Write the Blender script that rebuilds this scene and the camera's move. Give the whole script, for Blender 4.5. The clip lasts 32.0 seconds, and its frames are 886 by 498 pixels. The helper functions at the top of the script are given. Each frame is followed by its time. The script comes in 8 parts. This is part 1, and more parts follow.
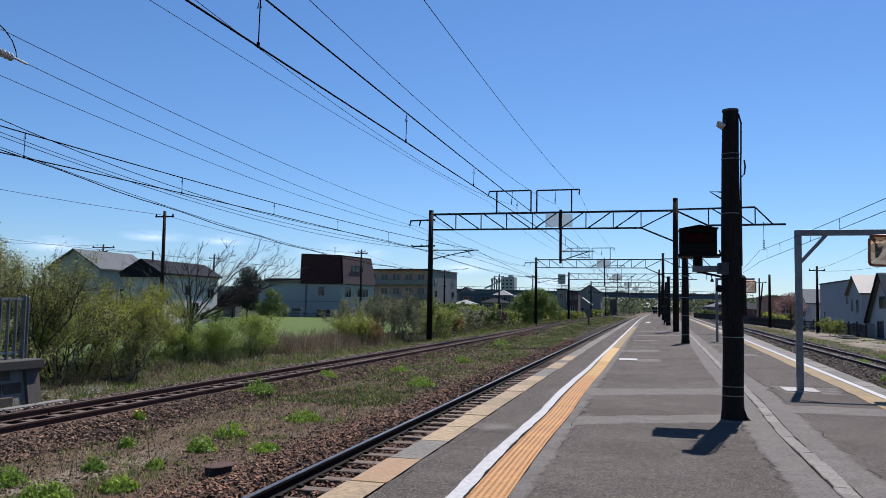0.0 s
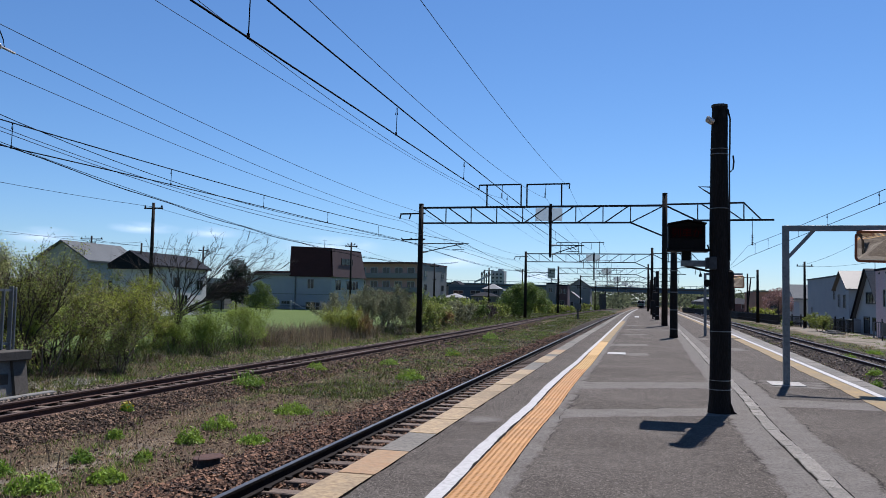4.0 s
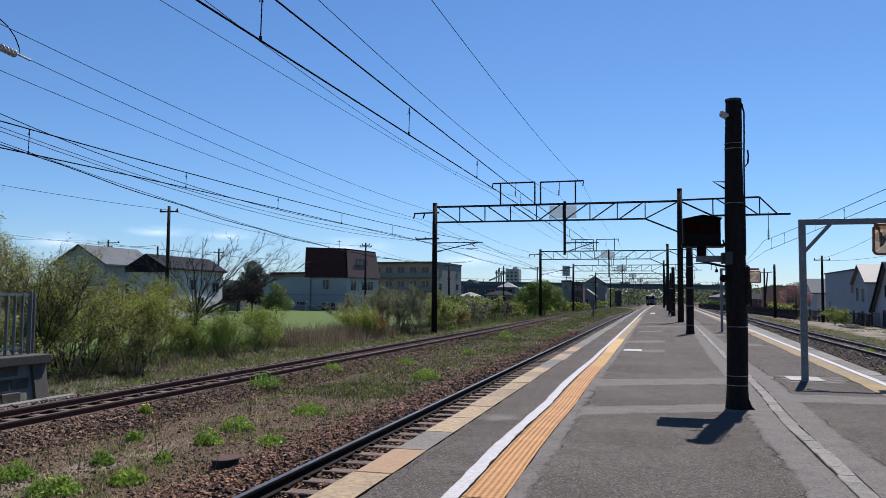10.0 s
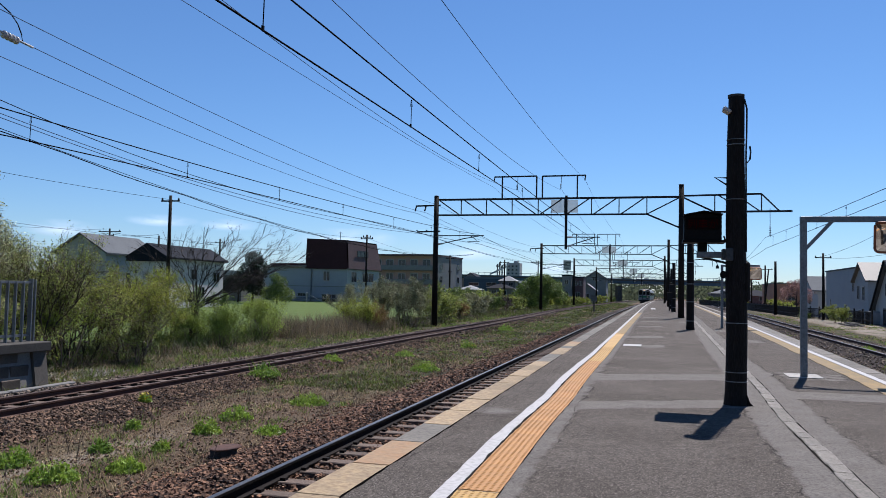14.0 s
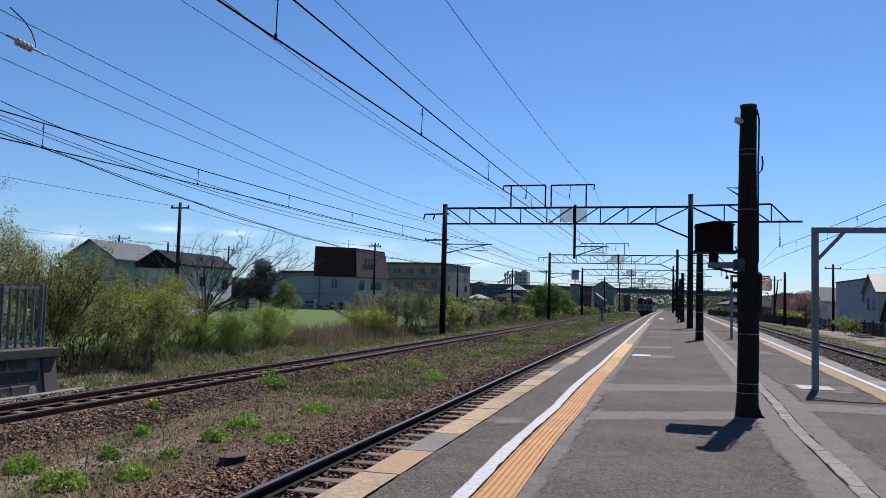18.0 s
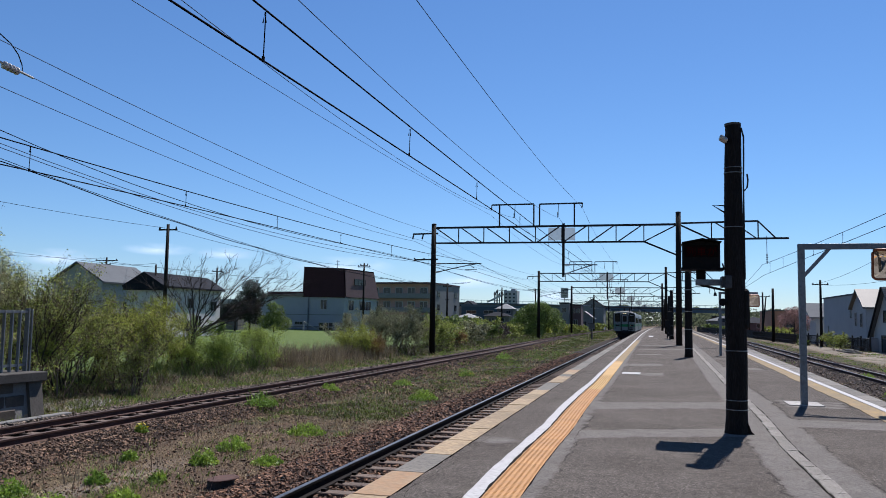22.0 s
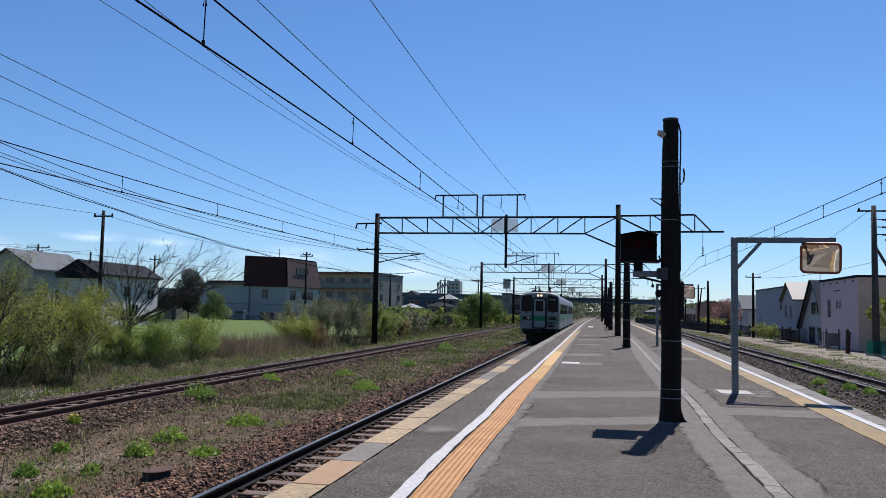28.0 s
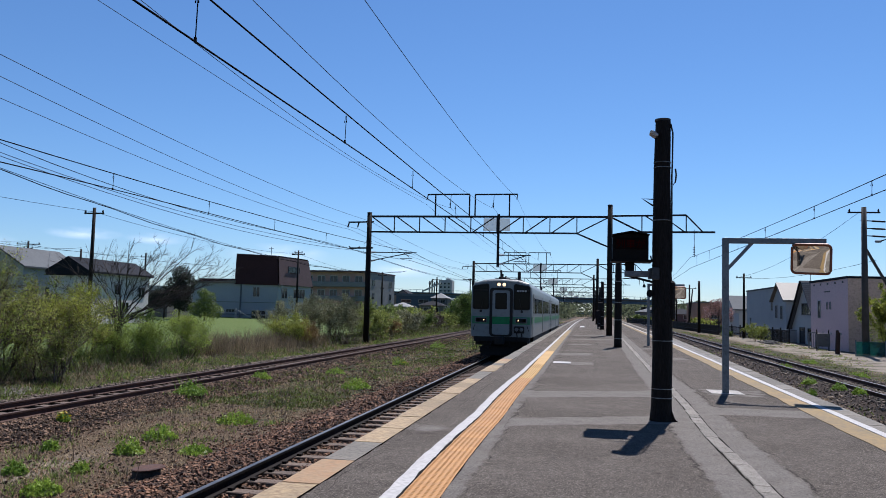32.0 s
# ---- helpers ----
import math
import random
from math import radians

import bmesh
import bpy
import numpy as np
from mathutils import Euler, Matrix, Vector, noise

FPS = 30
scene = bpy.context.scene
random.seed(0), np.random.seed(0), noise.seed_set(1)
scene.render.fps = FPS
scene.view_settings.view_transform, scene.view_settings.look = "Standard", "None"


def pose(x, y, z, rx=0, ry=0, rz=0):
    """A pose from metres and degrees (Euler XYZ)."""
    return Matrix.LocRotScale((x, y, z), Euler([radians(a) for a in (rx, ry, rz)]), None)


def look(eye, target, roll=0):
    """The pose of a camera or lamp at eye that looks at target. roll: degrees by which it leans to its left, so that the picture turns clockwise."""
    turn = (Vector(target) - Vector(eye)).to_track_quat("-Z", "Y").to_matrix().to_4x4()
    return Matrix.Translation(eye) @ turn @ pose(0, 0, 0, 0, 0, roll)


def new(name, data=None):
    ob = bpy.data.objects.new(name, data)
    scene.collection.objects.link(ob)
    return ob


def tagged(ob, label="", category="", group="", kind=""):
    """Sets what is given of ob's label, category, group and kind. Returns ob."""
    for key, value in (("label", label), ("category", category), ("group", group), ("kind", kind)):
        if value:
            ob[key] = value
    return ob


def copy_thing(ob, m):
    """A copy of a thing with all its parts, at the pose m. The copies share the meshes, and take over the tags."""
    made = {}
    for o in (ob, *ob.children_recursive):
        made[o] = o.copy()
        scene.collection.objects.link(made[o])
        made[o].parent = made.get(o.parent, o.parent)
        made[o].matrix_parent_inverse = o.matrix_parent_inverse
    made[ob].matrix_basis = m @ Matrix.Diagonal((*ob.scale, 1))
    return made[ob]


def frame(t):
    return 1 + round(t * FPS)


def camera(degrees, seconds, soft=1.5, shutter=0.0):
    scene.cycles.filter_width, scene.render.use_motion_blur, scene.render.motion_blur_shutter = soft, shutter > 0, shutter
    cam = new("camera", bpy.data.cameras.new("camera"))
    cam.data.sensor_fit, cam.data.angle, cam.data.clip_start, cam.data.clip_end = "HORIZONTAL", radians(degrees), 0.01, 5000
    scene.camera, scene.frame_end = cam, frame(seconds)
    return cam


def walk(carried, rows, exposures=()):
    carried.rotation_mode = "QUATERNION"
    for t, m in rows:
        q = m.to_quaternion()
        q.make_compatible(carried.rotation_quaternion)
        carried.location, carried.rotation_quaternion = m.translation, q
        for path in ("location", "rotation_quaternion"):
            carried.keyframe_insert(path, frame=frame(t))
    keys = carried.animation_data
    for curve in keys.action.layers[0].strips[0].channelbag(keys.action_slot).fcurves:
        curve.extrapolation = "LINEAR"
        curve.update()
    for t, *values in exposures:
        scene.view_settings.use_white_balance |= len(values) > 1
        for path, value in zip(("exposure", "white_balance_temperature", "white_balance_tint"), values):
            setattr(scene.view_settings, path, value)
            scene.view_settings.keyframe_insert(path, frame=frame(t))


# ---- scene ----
cam = camera(57.5, 32.0, soft=0.65)
# seconds, x, y, z, yaw, pitch, roll of a phone held at chest height
PATH = [
    (0, 0.000, -0.000, 1.420, 14.290, 4.024, -0.850),
    (0.5, 0.004, -0.011, 1.421, 14.222, 3.888, -0.962),
    (1, 0.001, -0.009, 1.417, 14.168, 3.694, -0.913),
    (1.5, 0.007, -0.019, 1.416, 14.000, 3.644, -0.815),
    (2, 0.005, -0.006, 1.415, 13.904, 3.699, -0.746),
    (2.5, 0.013, -0.009, 1.413, 13.939, 3.555, -0.524),
    (3, 0.006, -0.015, 1.409, 13.811, 3.460, -0.784),
    (3.5, 0.008, -0.011, 1.413, 13.660, 3.524, -1.032),
    (5.5, 0.003, -0.008, 1.416, 13.489, 3.679, -1.227),
    (6, -0.006, -0.015, 1.420, 13.713, 4.086, -1.217),
    (6.5, -0.011, -0.012, 1.414, 13.944, 4.170, -1.210),
    (7, -0.007, -0.016, 1.417, 14.333, 3.906, -1.087),
    (7.5, -0.003, -0.012, 1.409, 14.346, 3.594, -1.197),
    (8, -0.006, -0.002, 1.408, 14.409, 3.213, -1.163),
    (8.5, 0.002, -0.013, 1.413, 14.336, 3.123, -1.082),
    (9, 0.008, -0.025, 1.414, 14.219, 3.444, -0.892),
    (9.5, 0.006, -0.017, 1.409, 14.496, 3.481, -0.482),
    (10, 0.012, -0.022, 1.412, 14.621, 3.498, -0.395),
    (10.5, 0.018, -0.016, 1.408, 14.333, 3.351, -0.519),
    (11, 0.008, 0.003, 1.403, 14.162, 2.887, -0.307),
    (11.5, 0.019, -0.009, 1.407, 14.191, 2.959, -0.150),
    (12, 0.010, -0.006, 1.414, 14.103, 3.523, -0.242),
    (12.5, 0.011, -0.012, 1.408, 14.384, 3.613, -0.469),
    (13, 0.003, -0.003, 1.409, 14.709, 3.304, -0.786),
    (13.5, 0.010, -0.003, 1.406, 14.786, 3.007, -1.079),
    (14, 0.021, -0.011, 1.409, 14.666, 2.995, -1.117),
    (14.5, 0.019, -0.013, 1.406, 14.602, 2.977, -1.238),
    (16.5, -0.016, 0.000, 1.408, 14.068, 2.766, -1.925),
    (17, -0.008, -0.009, 1.408, 14.309, 3.320, -1.839),
    (17.5, -0.017, -0.003, 1.409, 14.776, 3.740, -1.854),
    (18, -0.015, -0.008, 1.411, 15.200, 3.583, -1.508),
    (18.5, -0.007, -0.003, 1.408, 15.038, 3.066, -1.036),
    (19, -0.001, -0.001, 1.404, 14.438, 2.767, -0.822),
    (19.5, 0.004, -0.012, 1.409, 13.870, 2.926, -0.930),
    (20, 0.002, -0.012, 1.409, 13.409, 3.300, -1.173),
    (20.5, 0.009, -0.018, 1.414, 13.199, 3.809, -1.077),
    (21, 0.014, -0.031, 1.411, 13.350, 4.248, -0.929),
    (21.5, 0.006, -0.029, 1.417, 13.920, 4.687, -0.929),
    (22, -0.003, -0.021, 1.414, 14.472, 4.978, -0.944),
    (22.5, -0.003, -0.016, 1.412, 14.691, 4.950, -1.034),
    (23, -0.006, -0.009, 1.408, 14.419, 4.736, -1.150),
    (23.5, -0.005, -0.013, 1.416, 14.238, 4.735, -0.997),
    (24, 0.010, -0.029, 1.417, 14.178, 5.057, -0.428),
    (24.5, 0.011, -0.023, 1.408, 13.946, 5.002, -0.605),
    (25, 0.005, -0.016, 1.415, 13.270, 5.031, -1.191),
    (25.5, -0.009, -0.015, 1.411, 12.195, 4.682, -1.598),
    (27.5, 0.011, -0.023, 1.407, 10.664, 3.928, -1.183),
    (28, 0.018, -0.036, 1.408, 10.440, 4.361, -1.182),
    (28.5, 0.018, -0.032, 1.411, 10.155, 4.442, -1.232),
    (29, 0.016, -0.031, 1.410, 10.074, 4.286, -1.451),
    (29.5, 0.007, -0.025, 1.408, 10.059, 4.116, -1.684),
    (30, 0.005, -0.022, 1.406, 10.077, 3.983, -1.828),
    (30.5, -0.003, -0.019, 1.405, 10.022, 3.937, -1.813),
    (31, 0.008, -0.024, 1.407, 9.953, 4.060, -1.752),
    (31.5, 0.011, -0.025, 1.407, 9.891, 4.112, -1.510),
    (32, 0.018, -0.027, 1.408, 9.860, 4.309, -1.439),
]
walk(cam, [(t, pose(x, y, z, 90 + pitch, roll, yaw)) for t, x, y, z, yaw, pitch, roll in PATH],
     exposures=[(0, 0.86, 5230, 10.5), (32, 0.86, 5230, 10.5)])

# ---- world, sun, exposure ----
SUN_EL, SUN_AZ = 55.0, 12.0     # degrees; azimuth from +y towards +x
world = bpy.data.worlds.new("world")
scene.world = world
world.use_nodes = True
wt = world.node_tree
for n in list(wt.nodes):
    wt.nodes.remove(n)
w_out = wt.nodes.new("ShaderNodeOutputWorld")
w_bg = wt.nodes.new("ShaderNodeBackground")
w_sky = wt.nodes.new("ShaderNodeTexSky")
w_sky.sky_type = 'NISHITA'
w_sky.sun_disc = False
w_sky.sun_elevation = radians(SUN_EL)
w_sky.sun_rotation = radians(SUN_AZ)
w_sky.air_density, w_sky.dust_density, w_sky.ozone_density = 1.0, 0.03, 5.0
w_bg.inputs[1].default_value = 0.0503
wt.links.new(w_sky.outputs[0], w_bg.inputs[0])
wt.links.new(w_bg.outputs[0], w_out.inputs[0])

sun_data = bpy.data.lights.new("sun", 'SUN')
sun_data.energy, sun_data.angle, sun_data.color = 5.0, radians(0.53), (1.0, 0.83, 0.66)
sun = new("sun", sun_data)
sd = Vector((math.sin(radians(SUN_AZ)) * math.cos(radians(SUN_EL)), math.cos(radians(SUN_AZ)) * math.cos(radians(SUN_EL)), math.sin(radians(SUN_EL))))
sun.matrix_world = look(sd * 200, (0, 0, 0))

# ---- materials ----
ALBEDO_SCALE = 0.595   # scales base colours down against the raised exposure, so shade renders deeper


def lin(c):
    return (c[0] * ALBEDO_SCALE, c[1] * ALBEDO_SCALE, c[2] * ALBEDO_SCALE, 1.0)


def mk(name, c1, c2=None, scale=3.0, rough=0.8, bump=0.0, metal=0.0, fine=40.0, c3=None, rand=0.0, island=False, spec=0.3, translucent=0.0, stretch=None):
    """Base colour varied at two scales; optional shift by object or by island; fine bump."""
    m = bpy.data.materials.new(name)
    m.use_nodes = True
    t = m.node_tree
    N, L = t.nodes, t.links
    b = N["Principled BSDF"]
    b.inputs["Roughness"].default_value, b.inputs["Metallic"].default_value = rough, metal
    b.inputs["Specular IOR Level"].default_value = spec
    c2 = c2 or tuple(v * 0.75 for v in c1)
    co = N.new("ShaderNodeTexCoord")
    src = co.outputs["Object"]
    if stretch:
        mp = N.new("ShaderNodeMapping")
        mp.inputs["Scale"].default_value = stretch
        L.new(src, mp.inputs["Vector"])
        src = mp.outputs[0]
    n1 = N.new("ShaderNodeTexNoise")
    n1.inputs["Scale"].default_value, n1.inputs["Detail"].default_value, n1.inputs["Roughness"].default_value = scale, 6, 0.65
    n2 = N.new("ShaderNodeTexNoise")
    n2.inputs["Scale"].default_value, n2.inputs["Detail"].default_value = fine, 3
    for n in (n1, n2):
        L.new(src, n.inputs["Vector"])
    r1 = N.new("ShaderNodeValToRGB")
    r1.color_ramp.elements[0].position, r1.color_ramp.elements[1].position = 0.33, 0.67
    r1.color_ramp.elements[0].color, r1.color_ramp.elements[1].color = lin(c1), lin(c2)
    L.new(n1.outputs[0], r1.inputs[0])
    mx = N.new("ShaderNodeMix")
    mx.data_type, mx.blend_type = 'RGBA', 'MIX'
    L.new(r1.outputs[0], mx.inputs["A"])
    mx.inputs["B"].default_value = lin(c3 or tuple(v * 0.6 for v in c2))
    r2 = N.new("ShaderNodeMapRange")
    r2.inputs[1].default_value, r2.inputs[2].default_value, r2.inputs[3].default_value, r2.inputs[4].default_value = 0.45, 0.75, 0.0, 0.7
    L.new(n2.outputs[0], r2.inputs[0])
    L.new(r2.outputs[0], mx.inputs["Factor"])
    col = mx.outputs["Result"]
    if rand or island:
        if island:
            info = N.new("ShaderNodeNewGeometry").outputs["Random Per Island"]
        else:
            info = N.new("ShaderNodeObjectInfo").outputs["Random"]
        hs = N.new("ShaderNodeHueSaturation")
        k = rand or 0.3
        mr = N.new("ShaderNodeMapRange")
        mr.inputs[3].default_value, mr.inputs[4].default_value = 1 - k, 1 + k
        L.new(info, mr.inputs[0])
        L.new(mr.outputs[0], hs.inputs["Value"])
        L.new(col, hs.inputs["Color"])
        col = hs.outputs[0]
    L.new(col, b.inputs["Base Color"])
    if bump:
        bp = N.new("ShaderNodeBump")
        bp.inputs["Strength"].default_value, bp.inputs["Distance"].default_value = bump, 0.02
        L.new(n2.outputs[0], bp.inputs["Height"])
        L.new(bp.outputs[0], b.inputs["Normal"])
    if translucent:
        tr = N.new("ShaderNodeBsdfTranslucent")
        ms = N.new("ShaderNodeMixShader")
        ms.inputs[0].default_value = translucent
        L.new(col, tr.inputs[0])
        L.new(b.outputs[0], ms.inputs[1])
        L.new(tr.outputs[0], ms.inputs[2])
        L.new(ms.outputs[0], N["Material Output"].inputs[0])
    return m


def glow(name, c, power):
    m = bpy.data.materials.new(name)
    m.use_nodes = True
    b = m.node_tree.nodes["Principled BSDF"]
    b.inputs["Base Color"].default_value = lin(c)
    b.inputs["Emission Color"].default_value = lin(c)
    b.inputs["Emission Strength"].default_value = power
    return m


def glass(name, c, rough=0.05, spec=0.35):
    m = bpy.data.materials.new(name)
    m.use_nodes = True
    b = m.node_tree.nodes["Principled BSDF"]
    b.inputs["Base Color"].default_value = lin(c)
    b.inputs["Roughness"].default_value = rough
    b.inputs["Specular IOR Level"].default_value = spec
    return m


def asphalt():
    """Worn asphalt with aggregate; paler old repairs come from the attribute 'repair'."""
    m = bpy.data.materials.new("asphalt")
    m.use_nodes = True
    t = m.node_tree
    N, L = t.nodes, t.links
    b = N["Principled BSDF"]
    b.inputs["Roughness"].default_value, b.inputs["Specular IOR Level"].default_value = 0.95, 0.04
    co = N.new("ShaderNodeTexCoord")

    def tex(scale, det, rough=0.6):
        n = N.new("ShaderNodeTexNoise")
        n.inputs["Scale"].default_value, n.inputs["Detail"].default_value, n.inputs["Roughness"].default_value = scale, det, rough
        L.new(co.outputs["Object"], n.inputs["Vector"])
        return n.outputs[0]

    def ranged(src, a, c, lo, hi):
        r = N.new("ShaderNodeMapRange")
        for i, v in enumerate((a, c, lo, hi)):
            r.inputs[i + 1].default_value = v
        L.new(src, r.inputs[0])
        return r.outputs[0]

    def op(kind, a, c):
        o = N.new("ShaderNodeMath")
        o.operation = kind
        for i, v in enumerate((a, c)):
            if isinstance(v, float):
                o.inputs[i].default_value = v
            else:
                L.new(v, o.inputs[i])
        return o.outputs[0]

    def colours(fac, a, c):
        x = N.new("ShaderNodeMix")
        x.data_type = 'RGBA'
        for sock, v in (("A", a), ("B", c)):
            if isinstance(v, tuple):
                x.inputs[sock].default_value = lin(v)
            else:
                L.new(v, x.inputs[sock])
        L.new(fac, x.inputs["Factor"])
        return x.outputs["Result"]

    at = N.new("ShaderNodeAttribute")
    at.attribute_name = "repair"
    big, mid, grit = tex(0.5, 5), tex(3.5, 6, 0.7), tex(30, 6, 0.85)
    vo = N.new("ShaderNodeTexVoronoi")
    vo.inputs["Scale"].default_value = 110
    L.new(co.outputs["Object"], vo.inputs["Vector"])
    sv = N.new("ShaderNodeSeparateColor")
    L.new(vo.outputs["Color"], sv.inputs[0])
    pebble, fine = sv.outputs[0], sv.outputs[1]
    edge = op('ADD', at.outputs["Fac"], op('MULTIPLY', op('SUBTRACT', mid, 0.5), 0.9))
    rep = ranged(edge, 0.38, 0.54, 0.0, 1.0)
    crack = op('MULTIPLY', ranged(edge, 0.34, 0.38, 0.0, 1.0), ranged(edge, 0.38, 0.43, 1.0, 0.0))
    base = colours(ranged(big, 0.35, 0.65, 0.0, 1.0), (0.133, 0.116, 0.1), (0.186, 0.165, 0.145))
    pale = colours(ranged(mid, 0.35, 0.65, 0.0, 1.0), (0.22, 0.203, 0.184), (0.298, 0.277, 0.254))
    c = colours(rep, base, pale)
    c = colours(ranged(grit, 0.5, 0.66, 0.0, 0.8), c, (0.03, 0.027, 0.024))
    c = colours(ranged(tex(7, 8, 0.8), 0.5, 0.66, 0.0, 0.5), c, (0.05, 0.043, 0.036))
    c = colours(ranged(tex(1.7, 8, 0.75), 0.53, 0.7, 0.0, 0.55), c, (0.24, 0.216, 0.183))
    rough_top = op('SUBTRACT', 1.0, op('MULTIPLY', rep, 0.55))
    c = colours(op('MULTIPLY', rough_top, ranged(pebble, 0.0, 0.5, 0.7, 0.0)), c, (0.03, 0.027, 0.024))
    c = colours(op('MULTIPLY', rough_top, ranged(fine, 0.8, 1.0, 0.0, 0.65)), c, (0.43, 0.388, 0.338))
    c = colours(op('MULTIPLY', crack, ranged(tex(1.1, 2), 0.48, 0.56, 0.0, 0.9)), c, (0.018, 0.017, 0.016))
    L.new(c, b.inputs["Base Color"])
    bp = N.new("ShaderNodeBump")
    bp.inputs["Strength"].default_value, bp.inputs["Distance"].default_value = 0.9, 0.012
    L.new(grit, bp.inputs["Height"])
    L.new(bp.outputs[0], b.inputs["Normal"])
    return m


M_ASPHALT = asphalt()
M_CONCRETE = mk("concrete", (0.27, 0.26, 0.245), (0.19, 0.185, 0.175), 1.3, 0.88, 0.3, fine=35)
M_CONC_DARK = mk("concrete_dark", (0.17, 0.152, 0.13), (0.105, 0.095, 0.083), 1.5, 0.9, 0.4, fine=30)
M_MORTAR = mk("pale_mortar", (0.34, 0.32, 0.29), (0.24, 0.225, 0.205), 2.0, 0.9, 0.4, fine=30)
M_BLOCK = mk("old_block", (0.15, 0.12, 0.095), (0.09, 0.075, 0.06), 1.5, 0.9, 0.4, fine=30, rand=0.2)
M_DRAIN = mk("drain_concrete", (0.4, 0.37, 0.32), (0.22, 0.2, 0.175), 6.0, 0.9, 0.8, fine=70, c3=(0.05, 0.046, 0.04), rand=0.18)
M_SLAB_BEIGE = mk("slab_beige", (0.46, 0.345, 0.19), (0.29, 0.225, 0.14), 5.0, 0.85, 0.4, rand=0.2, fine=20, c3=(0.2, 0.125, 0.075))
M_SLAB_RUST = mk("slab_rust", (0.42, 0.25, 0.125), (0.42, 0.31, 0.18), 4.0, 0.85, 0.4, rand=0.1, fine=16, c3=(0.3, 0.2, 0.12))
M_SLAB_GREY = mk("slab_grey", (0.25, 0.228, 0.19), (0.17, 0.157, 0.135), 2.0, 0.88, 0.35, rand=0.22, fine=26, c3=(0.08, 0.075, 0.068))
M_TACTILE = mk("tactile_orange", (0.61, 0.31, 0.085), (0.5, 0.26, 0.085), 2.5, 0.75, 0.1, rand=0.08, fine=25, c3=(0.42, 0.23, 0.09))
M_TACTILE_OLD = mk("tactile_yellow", (0.66, 0.41, 0.12), (0.52, 0.33, 0.11), 2.5, 0.78, 0.1, rand=0.1, fine=25, c3=(0.4, 0.27, 0.12))
M_YELLOW_OLD = mk("yellow_worn", (0.4, 0.265, 0.085), (0.235, 0.18, 0.09), 1.3, 0.85, 0.2, fine=14, c3=(0.15, 0.13, 0.095), rand=0.05)
M_WHITE_LINE = mk("white_line", (0.6, 0.59, 0.58), (0.52, 0.51, 0.5), 4.0, 0.8, 0.25, fine=22, c3=(0.34, 0.33, 0.32))
M_CRACK = mk("crack", (0.012, 0.011, 0.01), None, 4, 1.0, spec=0.0)
M_RUST = mk("rust", (0.15, 0.07, 0.05), (0.06, 0.036, 0.03), 9, 0.9, 0.3, fine=30)
M_CRACK_SOFT = mk("hairline_crack", (0.05, 0.046, 0.042), (0.03, 0.028, 0.026), 6, 1.0, spec=0.0)
M_COPING = mk("coping_dark", (0.095, 0.088, 0.08), (0.06, 0.056, 0.05), 2.0, 0.9, 0.4, fine=30)
M_RAIL = mk("rail_rust", (0.12, 0.054, 0.034), (0.08, 0.038, 0.026), 3, 0.85, 0.3, metal=0.0, fine=40)
# near rails: the web's shaded side is put into this dark colour
M_RAIL_DARK = mk("rail_dark", (0.024, 0.018, 0.016), (0.014, 0.011, 0.01), 3, 0.9, 0.3, fine=40, spec=0.12)
M_SLEEPER_C = mk("sleeper_concrete", (0.22, 0.185, 0.15), (0.15, 0.125, 0.1), 2, 0.9, 0.3, fine=25, rand=0.2)
M_RAILTOP = mk("rail_polished", (0.24, 0.23, 0.22), (0.15, 0.14, 0.135), 2, 0.42, 0.0, metal=1.0, fine=15)
M_RAILTOP_OLD = mk("rail_dull", (0.12, 0.068, 0.05), (0.085, 0.05, 0.038), 2, 0.7, 0.1, metal=0.1, fine=15)
M_MARGIN = mk("margin_concrete", (0.27, 0.255, 0.24), (0.19, 0.18, 0.17), 1.0, 0.9, 0.4, fine=30)
M_SLEEPER = mk("sleeper", (0.24, 0.18, 0.14), (0.14, 0.102, 0.08), 2, 0.9, 0.5, fine=25, rand=0.25, stretch=(1, 6, 6))
M_BALLAST = mk("ballast_stone", (0.25, 0.155, 0.093), (0.13, 0.083, 0.052), 2, 0.9, 0.3, fine=30, island=True, rand=0.9)
M_BALLAST_N = mk("ballast_rusty", (0.28, 0.15, 0.082), (0.125, 0.069, 0.041), 2, 0.9, 0.3, fine=30, island=True, rand=0.95)
M_BALLAST_G = mk("ballast_grey", (0.34, 0.265, 0.195), (0.19, 0.148, 0.11), 2, 0.9, 0.3, fine=30, island=True, rand=0.7)
M_PALE = mk("pale_rubble", (0.5, 0.46, 0.4), (0.38, 0.35, 0.3), 2, 0.9, 0.2, island=True, rand=0.4)
M_STEEL = mk("galvanised", (0.3, 0.32, 0.34), (0.22, 0.235, 0.25), 3, 0.55, 0.1, metal=0.5, fine=25)
M_CLAMP = mk("clamp_steel", (0.11, 0.115, 0.12), (0.08, 0.083, 0.088), 5, 0.7, 0.1, metal=0.3, fine=25)
M_DARKSTEEL = mk("dark_steel", (0.018, 0.018, 0.02), (0.012, 0.012, 0.014), 3, 0.75, 0.15, metal=0.2, fine=25)
M_GANTRY = mk("gantry_paint", (0.03, 0.033, 0.038), (0.02, 0.021, 0.025), 3, 0.65, 0.1, metal=0.2, fine=25)
M_POLE = mk("creosote_wood", (0.02, 0.016, 0.014), (0.007, 0.006, 0.0055), 3, 0.8, 0.6, fine=24, stretch=(5, 5, 0.5), c3=(0.045, 0.039, 0.036), spec=0.15)
